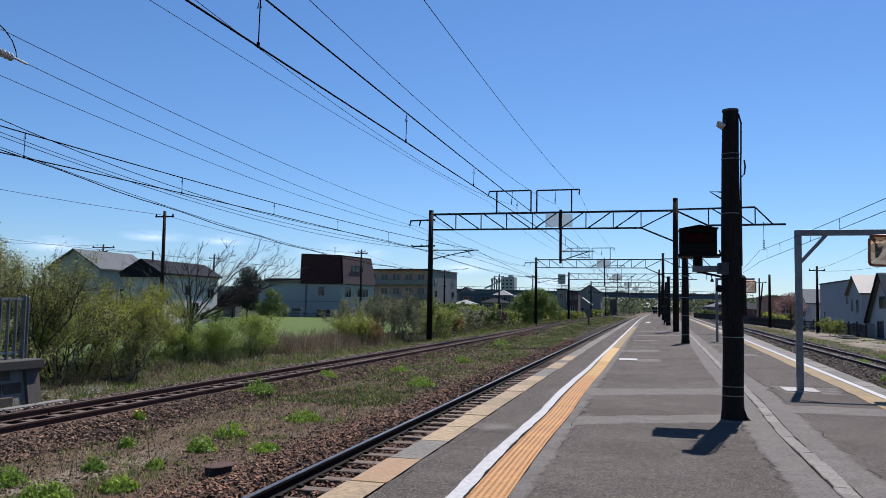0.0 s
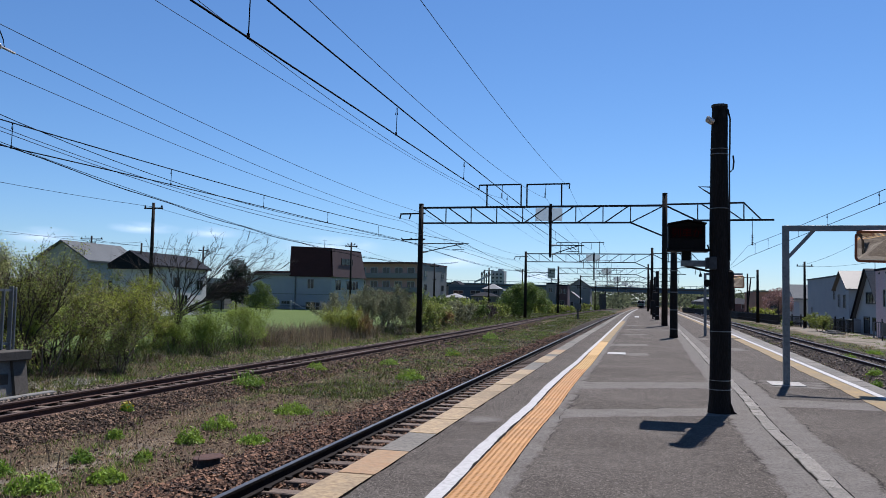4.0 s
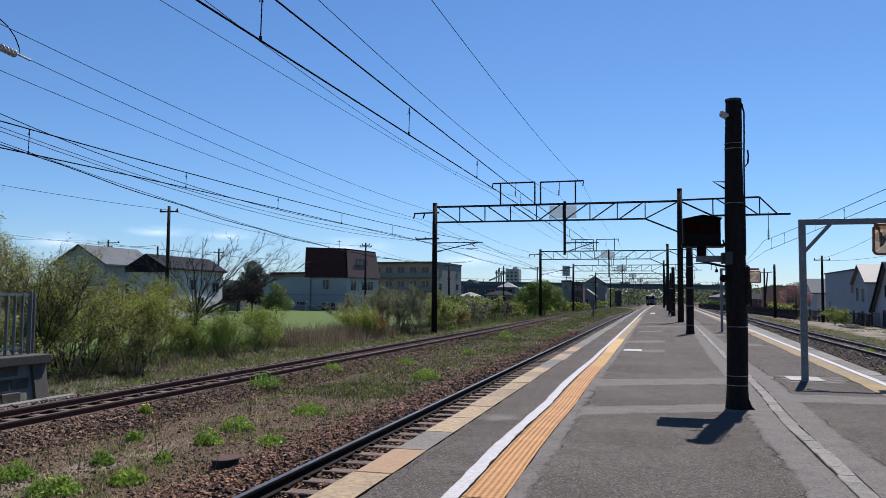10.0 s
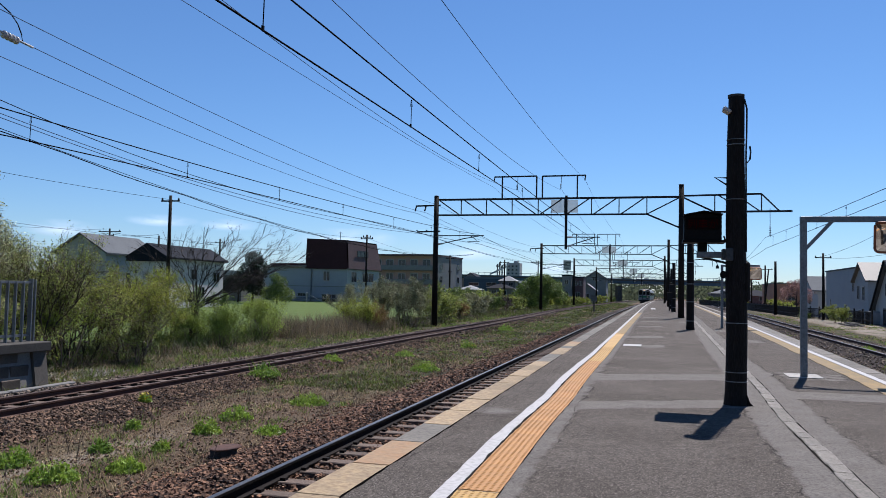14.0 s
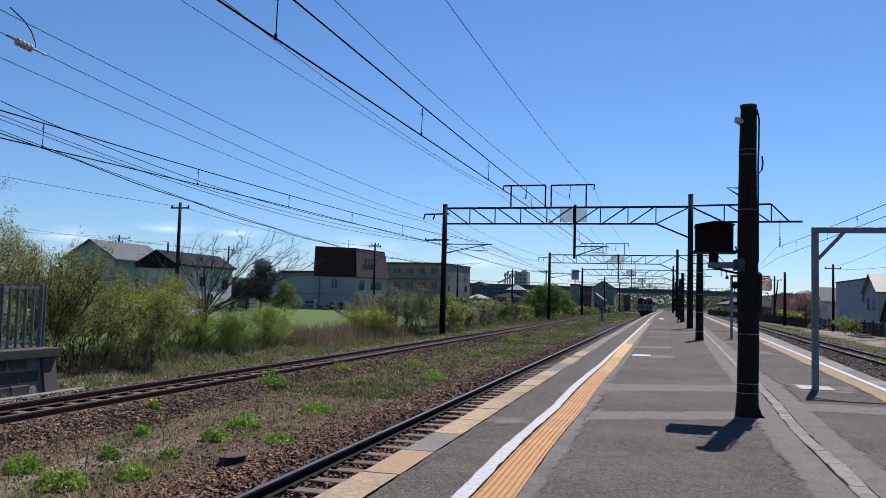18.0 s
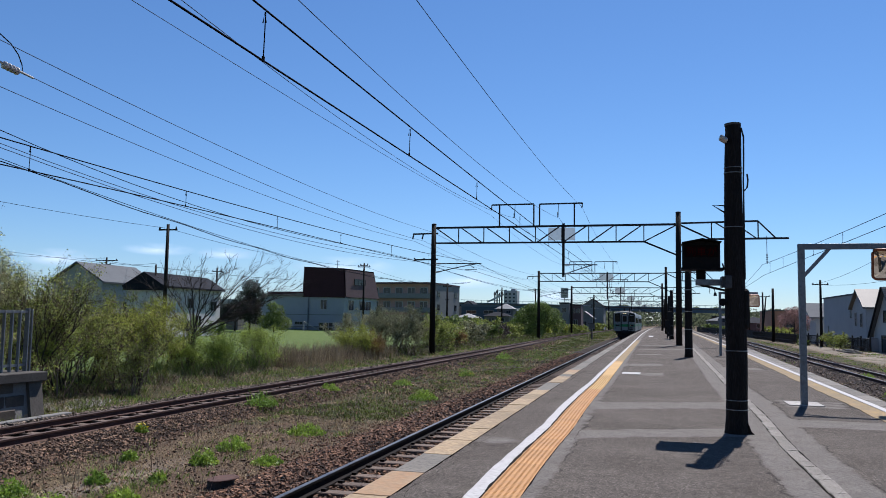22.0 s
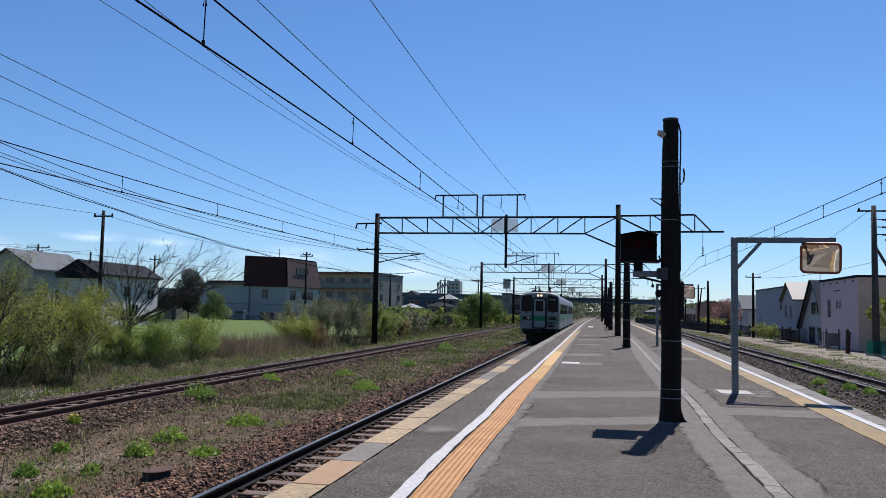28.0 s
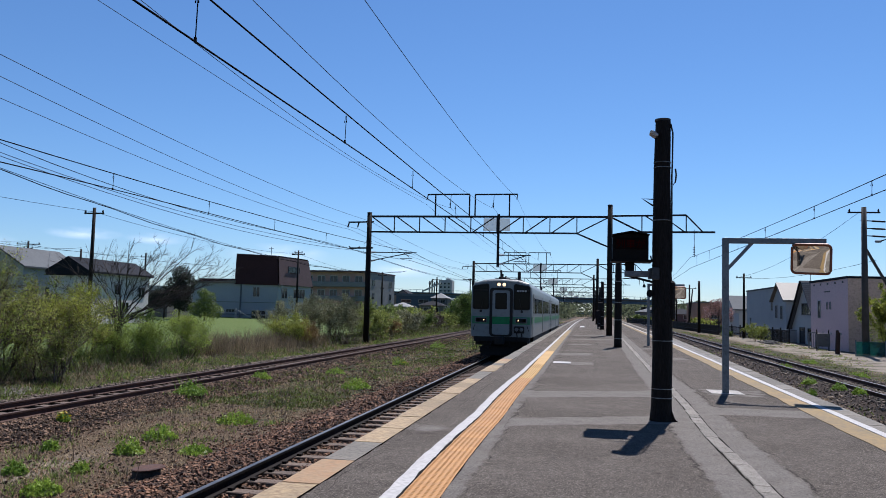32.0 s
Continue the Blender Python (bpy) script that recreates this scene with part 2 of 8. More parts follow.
M_POLE_GREY = mk("concrete_pole", (0.12, 0.11, 0.105), (0.085, 0.08, 0.075), 2, 0.9, 0.2, fine=30)
M_BAND = mk("steel_band", (0.46, 0.46, 0.45), (0.16, 0.16, 0.155), 9, 0.5, 0.0, metal=0.5, fine=14, c3=(0.03, 0.03, 0.03))
M_WIRE = mk("wire", (0.007, 0.009, 0.016), (0.005, 0.007, 0.012), 3, 0.9, 0.0, spec=0.03)
M_WIRE_BLUE = mk("wire_thin", (0.13, 0.19, 0.3), (0.11, 0.16, 0.26), 3, 0.9, 0.0, spec=0.03)
M_CERAMIC = mk("ceramic", (0.7, 0.68, 0.66), (0.6, 0.58, 0.56), 4, 0.25, 0.0)
M_RUBBER = mk("cable_black", (0.015, 0.015, 0.016), None, 4, 0.6)
M_BLACKBOX = mk("black_box", (0.01, 0.009, 0.009), (0.006, 0.005, 0.005), 4, 0.7, 0.05, spec=0.12)
M_SCREEN = mk("display_screen", (0.008, 0.005, 0.005), None, 3, 0.85, 0.0, spec=0.08)
M_LED = glow("display_led", (0.02, 0.0015, 0.002), 0.3)
M_LED.node_tree.nodes["Principled BSDF"].inputs["Specular IOR Level"].default_value = 0.0
M_MIRROR = bpy.data.materials.new("mirror")
M_MIRROR.use_nodes = True
_b = M_MIRROR.node_tree.nodes["Principled BSDF"]
_b.inputs["Base Color"].default_value = (0.86, 0.82, 0.74, 1)
_b.inputs["Metallic"].default_value, _b.inputs["Roughness"].default_value = 1.0, 0.03
M_MIRROR_RIM = mk("mirror_rim", (0.42, 0.14, 0.06), (0.3, 0.1, 0.05), 5, 0.5, 0.0, fine=20)
M_BARK = mk("bark", (0.1, 0.082, 0.068), (0.055, 0.045, 0.038), 4, 0.95, 0.5, fine=25)
M_TWIG = mk("twig", (0.32, 0.25, 0.185), (0.13, 0.1, 0.08), 2, 0.95, 0.0, island=True, rand=0.7)
M_TWIG_FINE = mk("twig_fine", (0.42, 0.33, 0.22), (0.11, 0.085, 0.062), 2, 0.95, 0.0, island=True, rand=0.85, translucent=0.2)
M_LEAF_Y = mk("leaf_spring", (0.46, 0.5, 0.07), (0.35, 0.4, 0.06), 0.8, 0.6, 0.0, island=True, rand=0.8, translucent=0.38)
M_LEAF_G = mk("leaf_green", (0.24, 0.31, 0.065), (0.16, 0.23, 0.05), 0.8, 0.6, 0.0, island=True, rand=0.85, translucent=0.26)
M_LEAF_BUSH = mk("leaf_bush", (0.46, 0.57, 0.08), (0.3, 0.4, 0.06), 0.8, 0.6, 0.0, island=True, rand=0.85, translucent=0.34)
M_LEAF_TREE = mk("leaf_tree", (0.26, 0.36, 0.06), (0.16, 0.24, 0.045), 0.8, 0.6, 0.0, island=True, rand=0.9, translucent=0.26)
M_LEAF_OLIVE = mk("leaf_olive", (0.42, 0.49, 0.095), (0.29, 0.33, 0.07), 0.8, 0.65, 0.0, island=True, rand=0.9, translucent=0.32)
M_LEAF_DARK = mk("leaf_dark", (0.03, 0.045, 0.02), (0.02, 0.032, 0.016), 0.8, 0.7, 0.0, island=True, rand=0.4, translucent=0.15)
M_LEAF_GREY = mk("leaf_greyish", (0.42, 0.43, 0.22), (0.27, 0.27, 0.14), 0.8, 0.7, 0.0, island=True, rand=0.95, translucent=0.2)
M_LEAF_PALE = mk("leaf_pale_bud", (0.72, 0.72, 0.36), (0.42, 0.45, 0.16), 0.8, 0.7, 0.0, island=True, rand=0.9, translucent=0.25)
M_WEED = mk("weed_bright", (0.4, 0.55, 0.065), (0.24, 0.39, 0.05), 0.8, 0.55, 0.0, island=True, rand=0.55, translucent=0.4)
M_WEED_LOW = mk("weed_low", (0.19, 0.235, 0.036), (0.095, 0.118, 0.024), 0.8, 0.6, 0.0, island=True, rand=0.9, translucent=0.3)
M_FLOWER = mk("yellow_flower", (0.75, 0.6, 0.03), None, 2, 0.6, 0.0, island=True, rand=0.2, translucent=0.3)
M_GRASS = mk("grass_blades", (0.2, 0.31, 0.05), (0.22, 0.26, 0.06), 0.5, 0.7, 0.0, island=True, rand=0.9, translucent=0.4)
M_DRY = mk("dry_grass", (0.6, 0.47, 0.27), (0.34, 0.255, 0.14), 0.5, 0.8, 0.0, island=True, rand=0.75, translucent=0.3)
M_REED = mk("dry_reed", (0.44, 0.36, 0.22), (0.26, 0.2, 0.125), 0.5, 0.85, 0.0, island=True, rand=0.75, translucent=0.25)
M_RUSSET = mk("russet_shrub", (0.4, 0.25, 0.1), (0.3, 0.2, 0.08), 0.5, 0.85, 0.0, island=True, rand=0.4, translucent=0.25)
M_BLOSSOM = mk("blossom", (0.64, 0.4, 0.37), (0.24, 0.14, 0.12), 1.6, 0.7, 0.0, island=True, rand=0.6, translucent=0.4)
M_SIDING_W = mk("siding_white", (0.5, 0.53, 0.55), (0.44, 0.47, 0.5), 0.5, 0.75, 0.05, fine=12, c3=(0.4, 0.42, 0.44))
M_WALL_PALE = mk("wall_pale", (0.84, 0.82, 0.8), (0.76, 0.74, 0.72), 0.3, 0.85, 0.05, fine=6)
M_SIDING_LG = mk("siding_light", (0.62, 0.63, 0.62), (0.55, 0.56, 0.55), 0.5, 0.75, 0.05, fine=12, c3=(0.5, 0.5, 0.5))
M_ROOF_BROWN = mk("roof_brown", (0.07, 0.028, 0.032), (0.052, 0.021, 0.025), 0.6, 0.7, 0.1, fine=8, spec=0.15)
M_ROOF_BROWN_L = mk("cladding_brown", (0.19, 0.12, 0.12), (0.15, 0.095, 0.095), 0.6, 0.7, 0.1, fine=8)
M_ROOF_GREY = mk("roof_grey", (0.17, 0.185, 0.2), (0.13, 0.142, 0.155), 0.5, 0.85, 0.1, fine=10, spec=0.15)
M_ROOF_DARK = mk("roof_dark", (0.03, 0.033, 0.045), (0.02, 0.023, 0.033), 0.6, 0.92, 0.1, fine=10, spec=0.1)
M_ROOF_PALE = mk("roof_pale", (0.36, 0.38, 0.39), (0.28, 0.3, 0.31), 0.6, 0.8, 0.1, fine=10)
M_ROOF_TAN = mk("roof_tan", (0.25, 0.225, 0.185), (0.2, 0.18, 0.15), 0.6, 0.6, 0.1, fine=10)
M_WALL_TAN = mk("wall_tan", (0.68, 0.45, 0.38), (0.6, 0.4, 0.33), 0.3, 0.85, 0.05, fine=6)
M_WALL_GREY = mk("wall_grey", (0.34, 0.345, 0.34), (0.29, 0.295, 0.29), 0.3, 0.85, 0.05, fine=6)
M_WALL_BLUE = mk("wall_blue", (0.07, 0.13, 0.21), (0.05, 0.1, 0.16), 0.3, 0.8, 0.05, fine=6)
M_WALL_PINK = mk("wall_pink", (1.0, 0.76, 0.76), (0.92, 0.7, 0.7), 0.4, 0.85, 0.05, fine=8)
M_WALL_BEIGE = mk("wall_beige", (1.0, 0.72, 0.55), (0.9, 0.64, 0.49), 0.4, 0.85, 0.05, fine=8)
M_WALL_ORANGE = mk("wall_orange", (0.62, 0.34, 0.2), (0.52, 0.28, 0.17), 0.4, 0.85, 0.05, fine=8)
M_FRAME_W = mk("window_frame", (0.6, 0.6, 0.58), None, 4, 0.5)
M_FRAME_D = mk("window_frame_dark", (0.05, 0.05, 0.05), None, 4, 0.5)
M_PANE = glass("window_pane", (0.03, 0.04, 0.05), 0.05)
M_WOOD_POST = mk("post_wood", (0.09, 0.055, 0.045), (0.06, 0.036, 0.03), 3, 0.9, 0.3)
M_FENCE = mk("fence_dark", (0.06, 0.055, 0.05), (0.04, 0.037, 0.034), 2, 0.85, 0.1)
M_NET_GREEN = mk("net_green", (0.03, 0.2, 0.17), (0.025, 0.16, 0.135), 2, 0.8, 0.1, translucent=0.4)
M_WALL_DK = mk("wall_dark_grey", (0.24, 0.23, 0.22), (0.19, 0.18, 0.175), 0.3, 0.85, 0.05, fine=6)
M_WHITE_WORN = mk("white_worn", (0.5, 0.48, 0.44), (0.36, 0.345, 0.31), 3.0, 0.8, 0.15, fine=18, c3=(0.2, 0.19, 0.18))
M_BRIDGE = mk("bridge_paint", (0.13, 0.2, 0.27), (0.1, 0.155, 0.215), 0.5, 0.7, 0.05)
M_TRAIN_W = mk("train_paint", (0.33, 0.36, 0.36), (0.28, 0.31, 0.31), 0.8, 0.45, 0.02, fine=6, c3=(0.23, 0.245, 0.24))
M_TRAIN_G_OLD = mk("train_green_faded", (0.1, 0.31, 0.16), (0.085, 0.27, 0.14), 0.8, 0.45, 0.02, fine=6)
M_TRAIN_G = mk("train_green", (0.015, 0.27, 0.08), (0.013, 0.23, 0.065), 0.8, 0.4, 0.02, fine=6)
M_TRAIN_UNDER = mk("train_under", (0.02, 0.02, 0.02), (0.03, 0.027, 0.025), 2, 0.8, 0.2)
M_TRAIN_ROOF = mk("train_roof", (0.2, 0.2, 0.2), (0.15, 0.15, 0.15), 1, 0.75, 0.1)
M_TRAIN_GLASS = glass("train_glass", (0.007, 0.008, 0.011), 0.06, 0.07)
M_LAMP_ON = glow("headlamp", (1.0, 0.62, 0.27), 1.9)
M_PANEL = mk("mesh_panel_pale", (0.5, 0.55, 0.58), (0.44, 0.49, 0.52), 0.8, 0.8, 0.0, fine=6, c3=(0.4, 0.43, 0.45), translucent=0.7)
for _mat, _clear in ((M_PANEL, 0.42), (M_NET_GREEN, 0.35)):
    _t = _mat.node_tree
    _s, _m = _t.nodes.new("ShaderNodeBsdfTransparent"), _t.nodes.new("ShaderNodeMixShader")
    _m.inputs[0].default_value = _clear
    _t.links.new(_t.nodes["Material Output"].inputs[0].links[0].from_socket, _m.inputs[1])
    _t.links.new(_s.outputs[0], _m.inputs[2])
    _t.links.new(_m.outputs[0], _t.nodes["Material Output"].inputs[0])
# distance haze is put into the hills' base colour
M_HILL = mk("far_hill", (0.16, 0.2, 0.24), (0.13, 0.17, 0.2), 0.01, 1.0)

# ---- shapes ----
class Shape:
    def __init__(self):
        self.v, self.f = [], []

    def add(self, vs, fs, m=None):
        o = len(self.v)
        self.v.extend([tuple(m @ Vector(p)) for p in vs] if m else vs)
        self.f.extend([tuple(i + o for i in q) for q in fs])
        return self

    def box(self, x0, x1, y0, y1, z0, z1, m=None, b=0.0):
        if b <= 0:
            vs = [(x, y, z) for z in (z0, z1) for y in (y0, y1) for x in (x0, x1)]
            return self.add(vs, [(0, 2, 3, 1), (4, 5, 7, 6), (0, 1, 5, 4), (2, 6, 7, 3), (0, 4, 6, 2), (1, 3, 7, 5)], m)
        b = min(b, (x1 - x0) * 0.45, (y1 - y0) * 0.45, (z1 - z0) * 0.45)
        vs, ix = [], {}
        for sx in (0, 1):
            for sy in (0, 1):
                for sz in (0, 1):
                    for ax in range(3):
                        p = [(x0, x1)[sx], (y0, y1)[sy], (z0, z1)[sz]]
                        for k, s in enumerate((sx, sy, sz)):
                            if k != ax:
                                p[k] += b if s == 0 else -b
                        ix[(sx, sy, sz, ax)] = len(vs)
                        vs.append(tuple(p))
        fs = []
        for ax in range(3):
            u, w = [k for k in range(3) if k != ax]
            for s in (0, 1):
                q = []
                for a, c in ((0, 0), (1, 0), (1, 1), (0, 1)):
                    k = [0, 0, 0]
                    k[ax], k[u], k[w] = s, a, c
                    q.append(ix[(*k, ax)])
                fs.append(tuple(q if (s == 1) == (ax != 1) else q[::-1]))
        for ax in range(3):
            u, w = [k for k in range(3) if k != ax]
            for a in (0, 1):
                for c in (0, 1):
                    k0, k1 = [0, 0, 0], [0, 0, 0]
                    k0[u], k0[w], k1[u], k1[w], k1[ax] = a, c, a, c, 1
                    fs.append((ix[(*k0, u)], ix[(*k0, w)], ix[(*k1, w)], ix[(*k1, u)]))
        for sx in (0, 1):
            for sy in (0, 1):
                for sz in (0, 1):
                    fs.append(tuple(ix[(sx, sy, sz, ax)] for ax in range(3)))
        return self.add(vs, fs, m)

    def tube(self, pts, r0, r1=None, n=8, caps=True):
        """A round bar through the points, tapering from r0 to r1."""
        pts = [Vector(p) for p in pts]
        r1 = r0 if r1 is None else r1
        vs, fs = [], []
        for i, p in enumerate(pts):
            d = (pts[min(i + 1, len(pts) - 1)] - pts[max(i - 1, 0)]).normalized()
            up = Vector((0, 0, 1)) if abs(d.z) < 0.9 else Vector((1, 0, 0))
            a = d.cross(up).normalized()
            c = a.cross(d)
            r = r0 + (r1 - r0) * i / max(1, len(pts) - 1)
            for k in range(n):
                w = 2 * math.pi * k / n
                vs.append(tuple(p + a * (r * math.cos(w)) + c * (r * math.sin(w))))
        for i in range(len(pts) - 1):
            for k in range(n):
                fs.append((i * n + k, i * n + (k + 1) % n, (i + 1) * n + (k + 1) % n, (i + 1) * n + k))
        if caps:
            fs.append(tuple(range(n))[::-1])
            fs.append(tuple(range((len(pts) - 1) * n, len(pts) * n)))
        return self.add(vs, fs)

    def bar(self, p, q, w=0.06, h=None):
        """A square-edged bar from p to q."""
        p, q = Vector(p), Vector(q)
        d = q - p
        m = Matrix.Translation(p) @ d.to_track_quat('Y', 'Z').to_matrix().to_4x4()
        h = h or w
        return self.box(-w / 2, w / 2, 0, d.length, -h / 2, h / 2, m)

    def prism(self, pts, d, m=None):
        """Outline in x and z, extruded along y by d."""
        n = len(pts)
        vs = [(x, 0, z) for x, z in pts] + [(x, d, z) for x, z in pts]
        fs = [tuple(range(n)), tuple(range(n, 2 * n))[::-1]] + [((i + 1) % n, i, n + i, n + (i + 1) % n) for i in range(n)]
        return self.add(vs, fs, m)

    def lathe(self, prof, n=10, m=None):
        vs = [(r * math.cos(2 * math.pi * k / n), r * math.sin(2 * math.pi * k / n), z) for r, z in prof for k in range(n)]
        fs = [(i * n + k, i * n + (k + 1) % n, (i + 1) * n + (k + 1) % n, (i + 1) * n + k) for i in range(len(prof) - 1) for k in range(n)]
        fs.append(tuple(range(n))[::-1])
        fs.append(tuple(range((len(prof) - 1) * n, len(prof) * n)))
        return self.add(vs, fs, m)

    def arrays(self, v, f):
        o = len(self.v)
        self.v.extend(map(tuple, v.tolist()))
        self.f.extend(map(tuple, (f + o).tolist()))
        return self

    def mesh(self, name, mat, smooth=False):
        me = bpy.data.meshes.new(name)
        me.from_pydata(self.v, [], self.f)
        for x in (mat if isinstance(mat, (list, tuple)) else [mat]):
            me.materials.append(x)
        if smooth:
            me.shade_smooth()
        me.update()
        return me


def thing(name, label, category, m=None, group="", kind=""):
    ob = new(name)
    ob.empty_display_size = 0.3
    if m is not None:
        ob.matrix_world = m
    return tagged(ob, label, category, group, kind)


def solid(name, sh, mat, label, category, m=None, group="", kind="", smooth=False):
    """A thing of a single mesh."""
    ob = new(name, sh.mesh(name, mat, smooth))
    if m is not None:
        ob.matrix_world = m
    return tagged(ob, label, category, group, kind)


def part(name, sh, mat, parent, label="", smooth=False, m=None):
    ob = new(name, sh if isinstance(sh, bpy.types.Mesh) else sh.mesh(name, mat, smooth))
    ob.parent = parent
    if m is not None:
        ob.matrix_local = m
    return tagged(ob, label)


def soft_edges(ob, w=0.01):
    md = ob.modifiers.new("edge", 'BEVEL')
    md.width, md.segments, md.limit_method = w, 2, 'ANGLE'
    return ob


def bend(y):
    """Sideways shift of the line of tracks and platform, which curve gently far off."""
    if y < 75:
        return 0.0
    if y < 230:
        return 0.7e-4 * (y - 75) ** 2
    return 0.7e-4 * 155 ** 2 + 0.0217 * (y - 230)


def step(a, b, v):
    t = min(1.0, max(0.0, (v - a) / (b - a)))
    return t * t * (3 - 2 * t)


RAIL_Z = -0.78
NEAR_X, FAR_X = -3.88, -11.45


def far_x(y):
    return FAR_X - 1.5 * step(55, 130, y) + bend(y)


def right_x(y):
    return 9.0 + 0.0167 * min(y, 60) + 0.026 * max(0.0, y - 60) + (0.5e-4 * (y - 120) ** 2 if y > 120 else 0)


def edge_l(y):
    return -2.37 + bend(y)


def edge_r(y):
    return 3.6 + 0.038 * min(y, 50) + 0.02 * max(0.0, y - 50) + (0.4e-4 * (y - 120) ** 2 if y > 120 else 0)


def line_r(y):
    """The painted line along the outer edge."""
    return 3.355 + 0.0245 * min(y, 40) + 0.018 * max(0.0, y - 40) + (0.4e-4 * (y - 120) ** 2 if y > 120 else 0)


def ground_z(x, y):
    n = noise.noise(Vector((x * 0.35, y * 0.35, 3.1))) * 0.06 + noise.noise(Vector((x * 1.3, y * 1.3, 7.7))) * 0.025
    z = -1.06 + n
    for c, w in ((NEAR_X + bend(y), 1.55), (far_x(y), 1.35), (right_x(y), 1.5)):
        k = 1 - step(w, w + 0.75, abs(x - c))
        z = z * (1 - k) + (-0.985 + n * 0.2) * k
    for c in (NEAR_X + bend(y), far_x(y), right_x(y)):
        d = abs(x - c)
        z -= 0.03 * (1 - step(0.3, 0.56, d))
        if 0.5 < d < 2.0:
            k = step(0.62, 0.84, d) * (1 - step(1.25, 2.0, d))
            z += k * (0.085 + 0.25 * n)
    if x < -14:
        z += 0.25 * step(-14, -17, x) + 0.35 * step(-19, -50, x) * step(-20, 60, y)
    if x > 12:
        z += 0.15 * step(11, 16, x - 0.03 * y)
    if abs(x) > 200 or y > 260:
        z -= 0.4 * step(200, 400, max(abs(x), y))
    return z

# ---- ground ----
def spaced(stops):
    out = []
    for a, b, s in stops:
        out += list(np.arange(a, b, s))
    return out + [stops[-1][1]]


def build_ground():
    xs = spaced([(-1500, -300, 150), (-300, -80, 22), (-80, -20, 2.5), (-20, -14, 0.5), (-14, -2, 0.22), (-2, 4, 1.0), (4, 16, 0.4), (16, 60, 2.5), (60, 300, 30), (300, 1500, 150)])
    ys = spaced([(-400, -60, 60), (-60, 0, 6), (0, 30, 0.35), (30, 80, 1.0), (80, 240, 4), (240, 600, 25), (600, 3000, 240)])
    nx = len(xs)
    v = [(x, y, ground_z(x, y) if -90 < x < 70 and y < 420 else -1.2) for y in ys for x in xs]
    f = [(j * nx + i, j * nx + i + 1, (j + 1) * nx + i + 1, (j + 1) * nx + i) for j in range(len(ys) - 1) for i in range(nx - 1)]
    me = bpy.data.meshes.new("ground")
    me.from_pydata(v, [], f)
    cover = me.color_attributes.new("cover", 'FLOAT_COLOR', 'POINT')
    col = np.zeros((len(v), 4), dtype=np.float32)
    for k, (x, y, z) in enumerate(v):
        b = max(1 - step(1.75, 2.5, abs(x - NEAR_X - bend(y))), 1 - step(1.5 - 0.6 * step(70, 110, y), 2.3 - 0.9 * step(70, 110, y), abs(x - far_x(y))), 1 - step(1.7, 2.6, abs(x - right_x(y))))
        lawn = step(-18.5, -20.5, x)
        if x > 14:
            lawn = 0.0
        weeds = 0.0
        if -10 < x < -5.5:
            # weeds thicken with y; their dark colour also imitates the backlit farther ground
            weeds = (0.42 + 0.32 * step(13, 26, y)) * (1 - step(1.7, 2.4, abs(x + 7.9)))
        if -18.6 < x < -13:
            weeds = 0.6
        if y > 100 and x < -7:
            weeds = max(weeds, 0.62)
        if 10 < x and y > 0:
            weeds = max(weeds, 0.62 * (1 - step(0.8, 2.0, abs(x - right_x(y) - 3.0))))
        if 10 < x < 60:
            weeds = max(weeds, 0.44)
        sand = step(11.2, 12.6, x - 0.04 * y) if x < 60 else 0.0
        if -8.8 < x < -6.9 and 4 < y < 15:
            trod = (1 - step(0.15, 0.5, abs(x + 7.85 - 0.1 * math.sin(y * 1.3)))) * (1 - step(10.5, 13.5, y))
            sand, weeds = max(sand, 0.7 * trod), weeds * (1 - trod)
        col[k] = (lawn, b, weeds, sand)
    cover.data.foreach_set("color", col.ravel())
    m = bpy.data.materials.new("ground_cover")
    m.use_nodes = True
    t = m.node_tree
    N, L = t.nodes, t.links
    b = N["Principled BSDF"]
    b.inputs["Roughness"].default_value = 0.95
    b.inputs["Specular IOR Level"].default_value = 0.15
    at = N.new("ShaderNodeAttribute")
    at.attribute_name = "cover"
    sp = N.new("ShaderNodeSeparateColor")
    L.new(at.outputs["Color"], sp.inputs[0])
    co = N.new("ShaderNodeTexCoord")

    def tex(scale, det=6):
        n = N.new("ShaderNodeTexNoise")
        n.inputs["Scale"].default_value, n.inputs["Detail"].default_value, n.inputs["Roughness"].default_value = scale, det, 0.65
        L.new(co.outputs["Object"], n.inputs["Vector"])
        return n.outputs[0]

    def ramp(src, a, c, pa=0.35, pc=0.65):
        r = N.new("ShaderNodeValToRGB")
        r.color_ramp.elements[0].position, r.color_ramp.elements[1].position = pa, pc
        r.color_ramp.elements[0].color, r.color_ramp.elements[1].color = lin(a), lin(c)
        L.new(src, r.inputs[0])
        return r.outputs[0]

    def mask(weight, nz):
        add = N.new("ShaderNodeMath")
        add.operation = 'ADD'
        L.new(weight, add.inputs[0])
        L.new(nz, add.inputs[1])
        mr = N.new("ShaderNodeMapRange")
        mr.inputs[1].default_value, mr.inputs[2].default_value = 0.92, 1.12
        L.new(add.outputs[0], mr.inputs[0])
        return mr.outputs[0]

    def blend(a, c, fac):
        x = N.new("ShaderNodeMix")
        x.data_type = 'RGBA'
        L.new(a, x.inputs["A"])
        L.new(c, x.inputs["B"])
        L.new(fac, x.inputs["Factor"])
        return x.outputs["Result"]

    big, mid, small = tex(0.45), tex(2.2), tex(17.0, 4)
    fine = tex(46.0, 4)
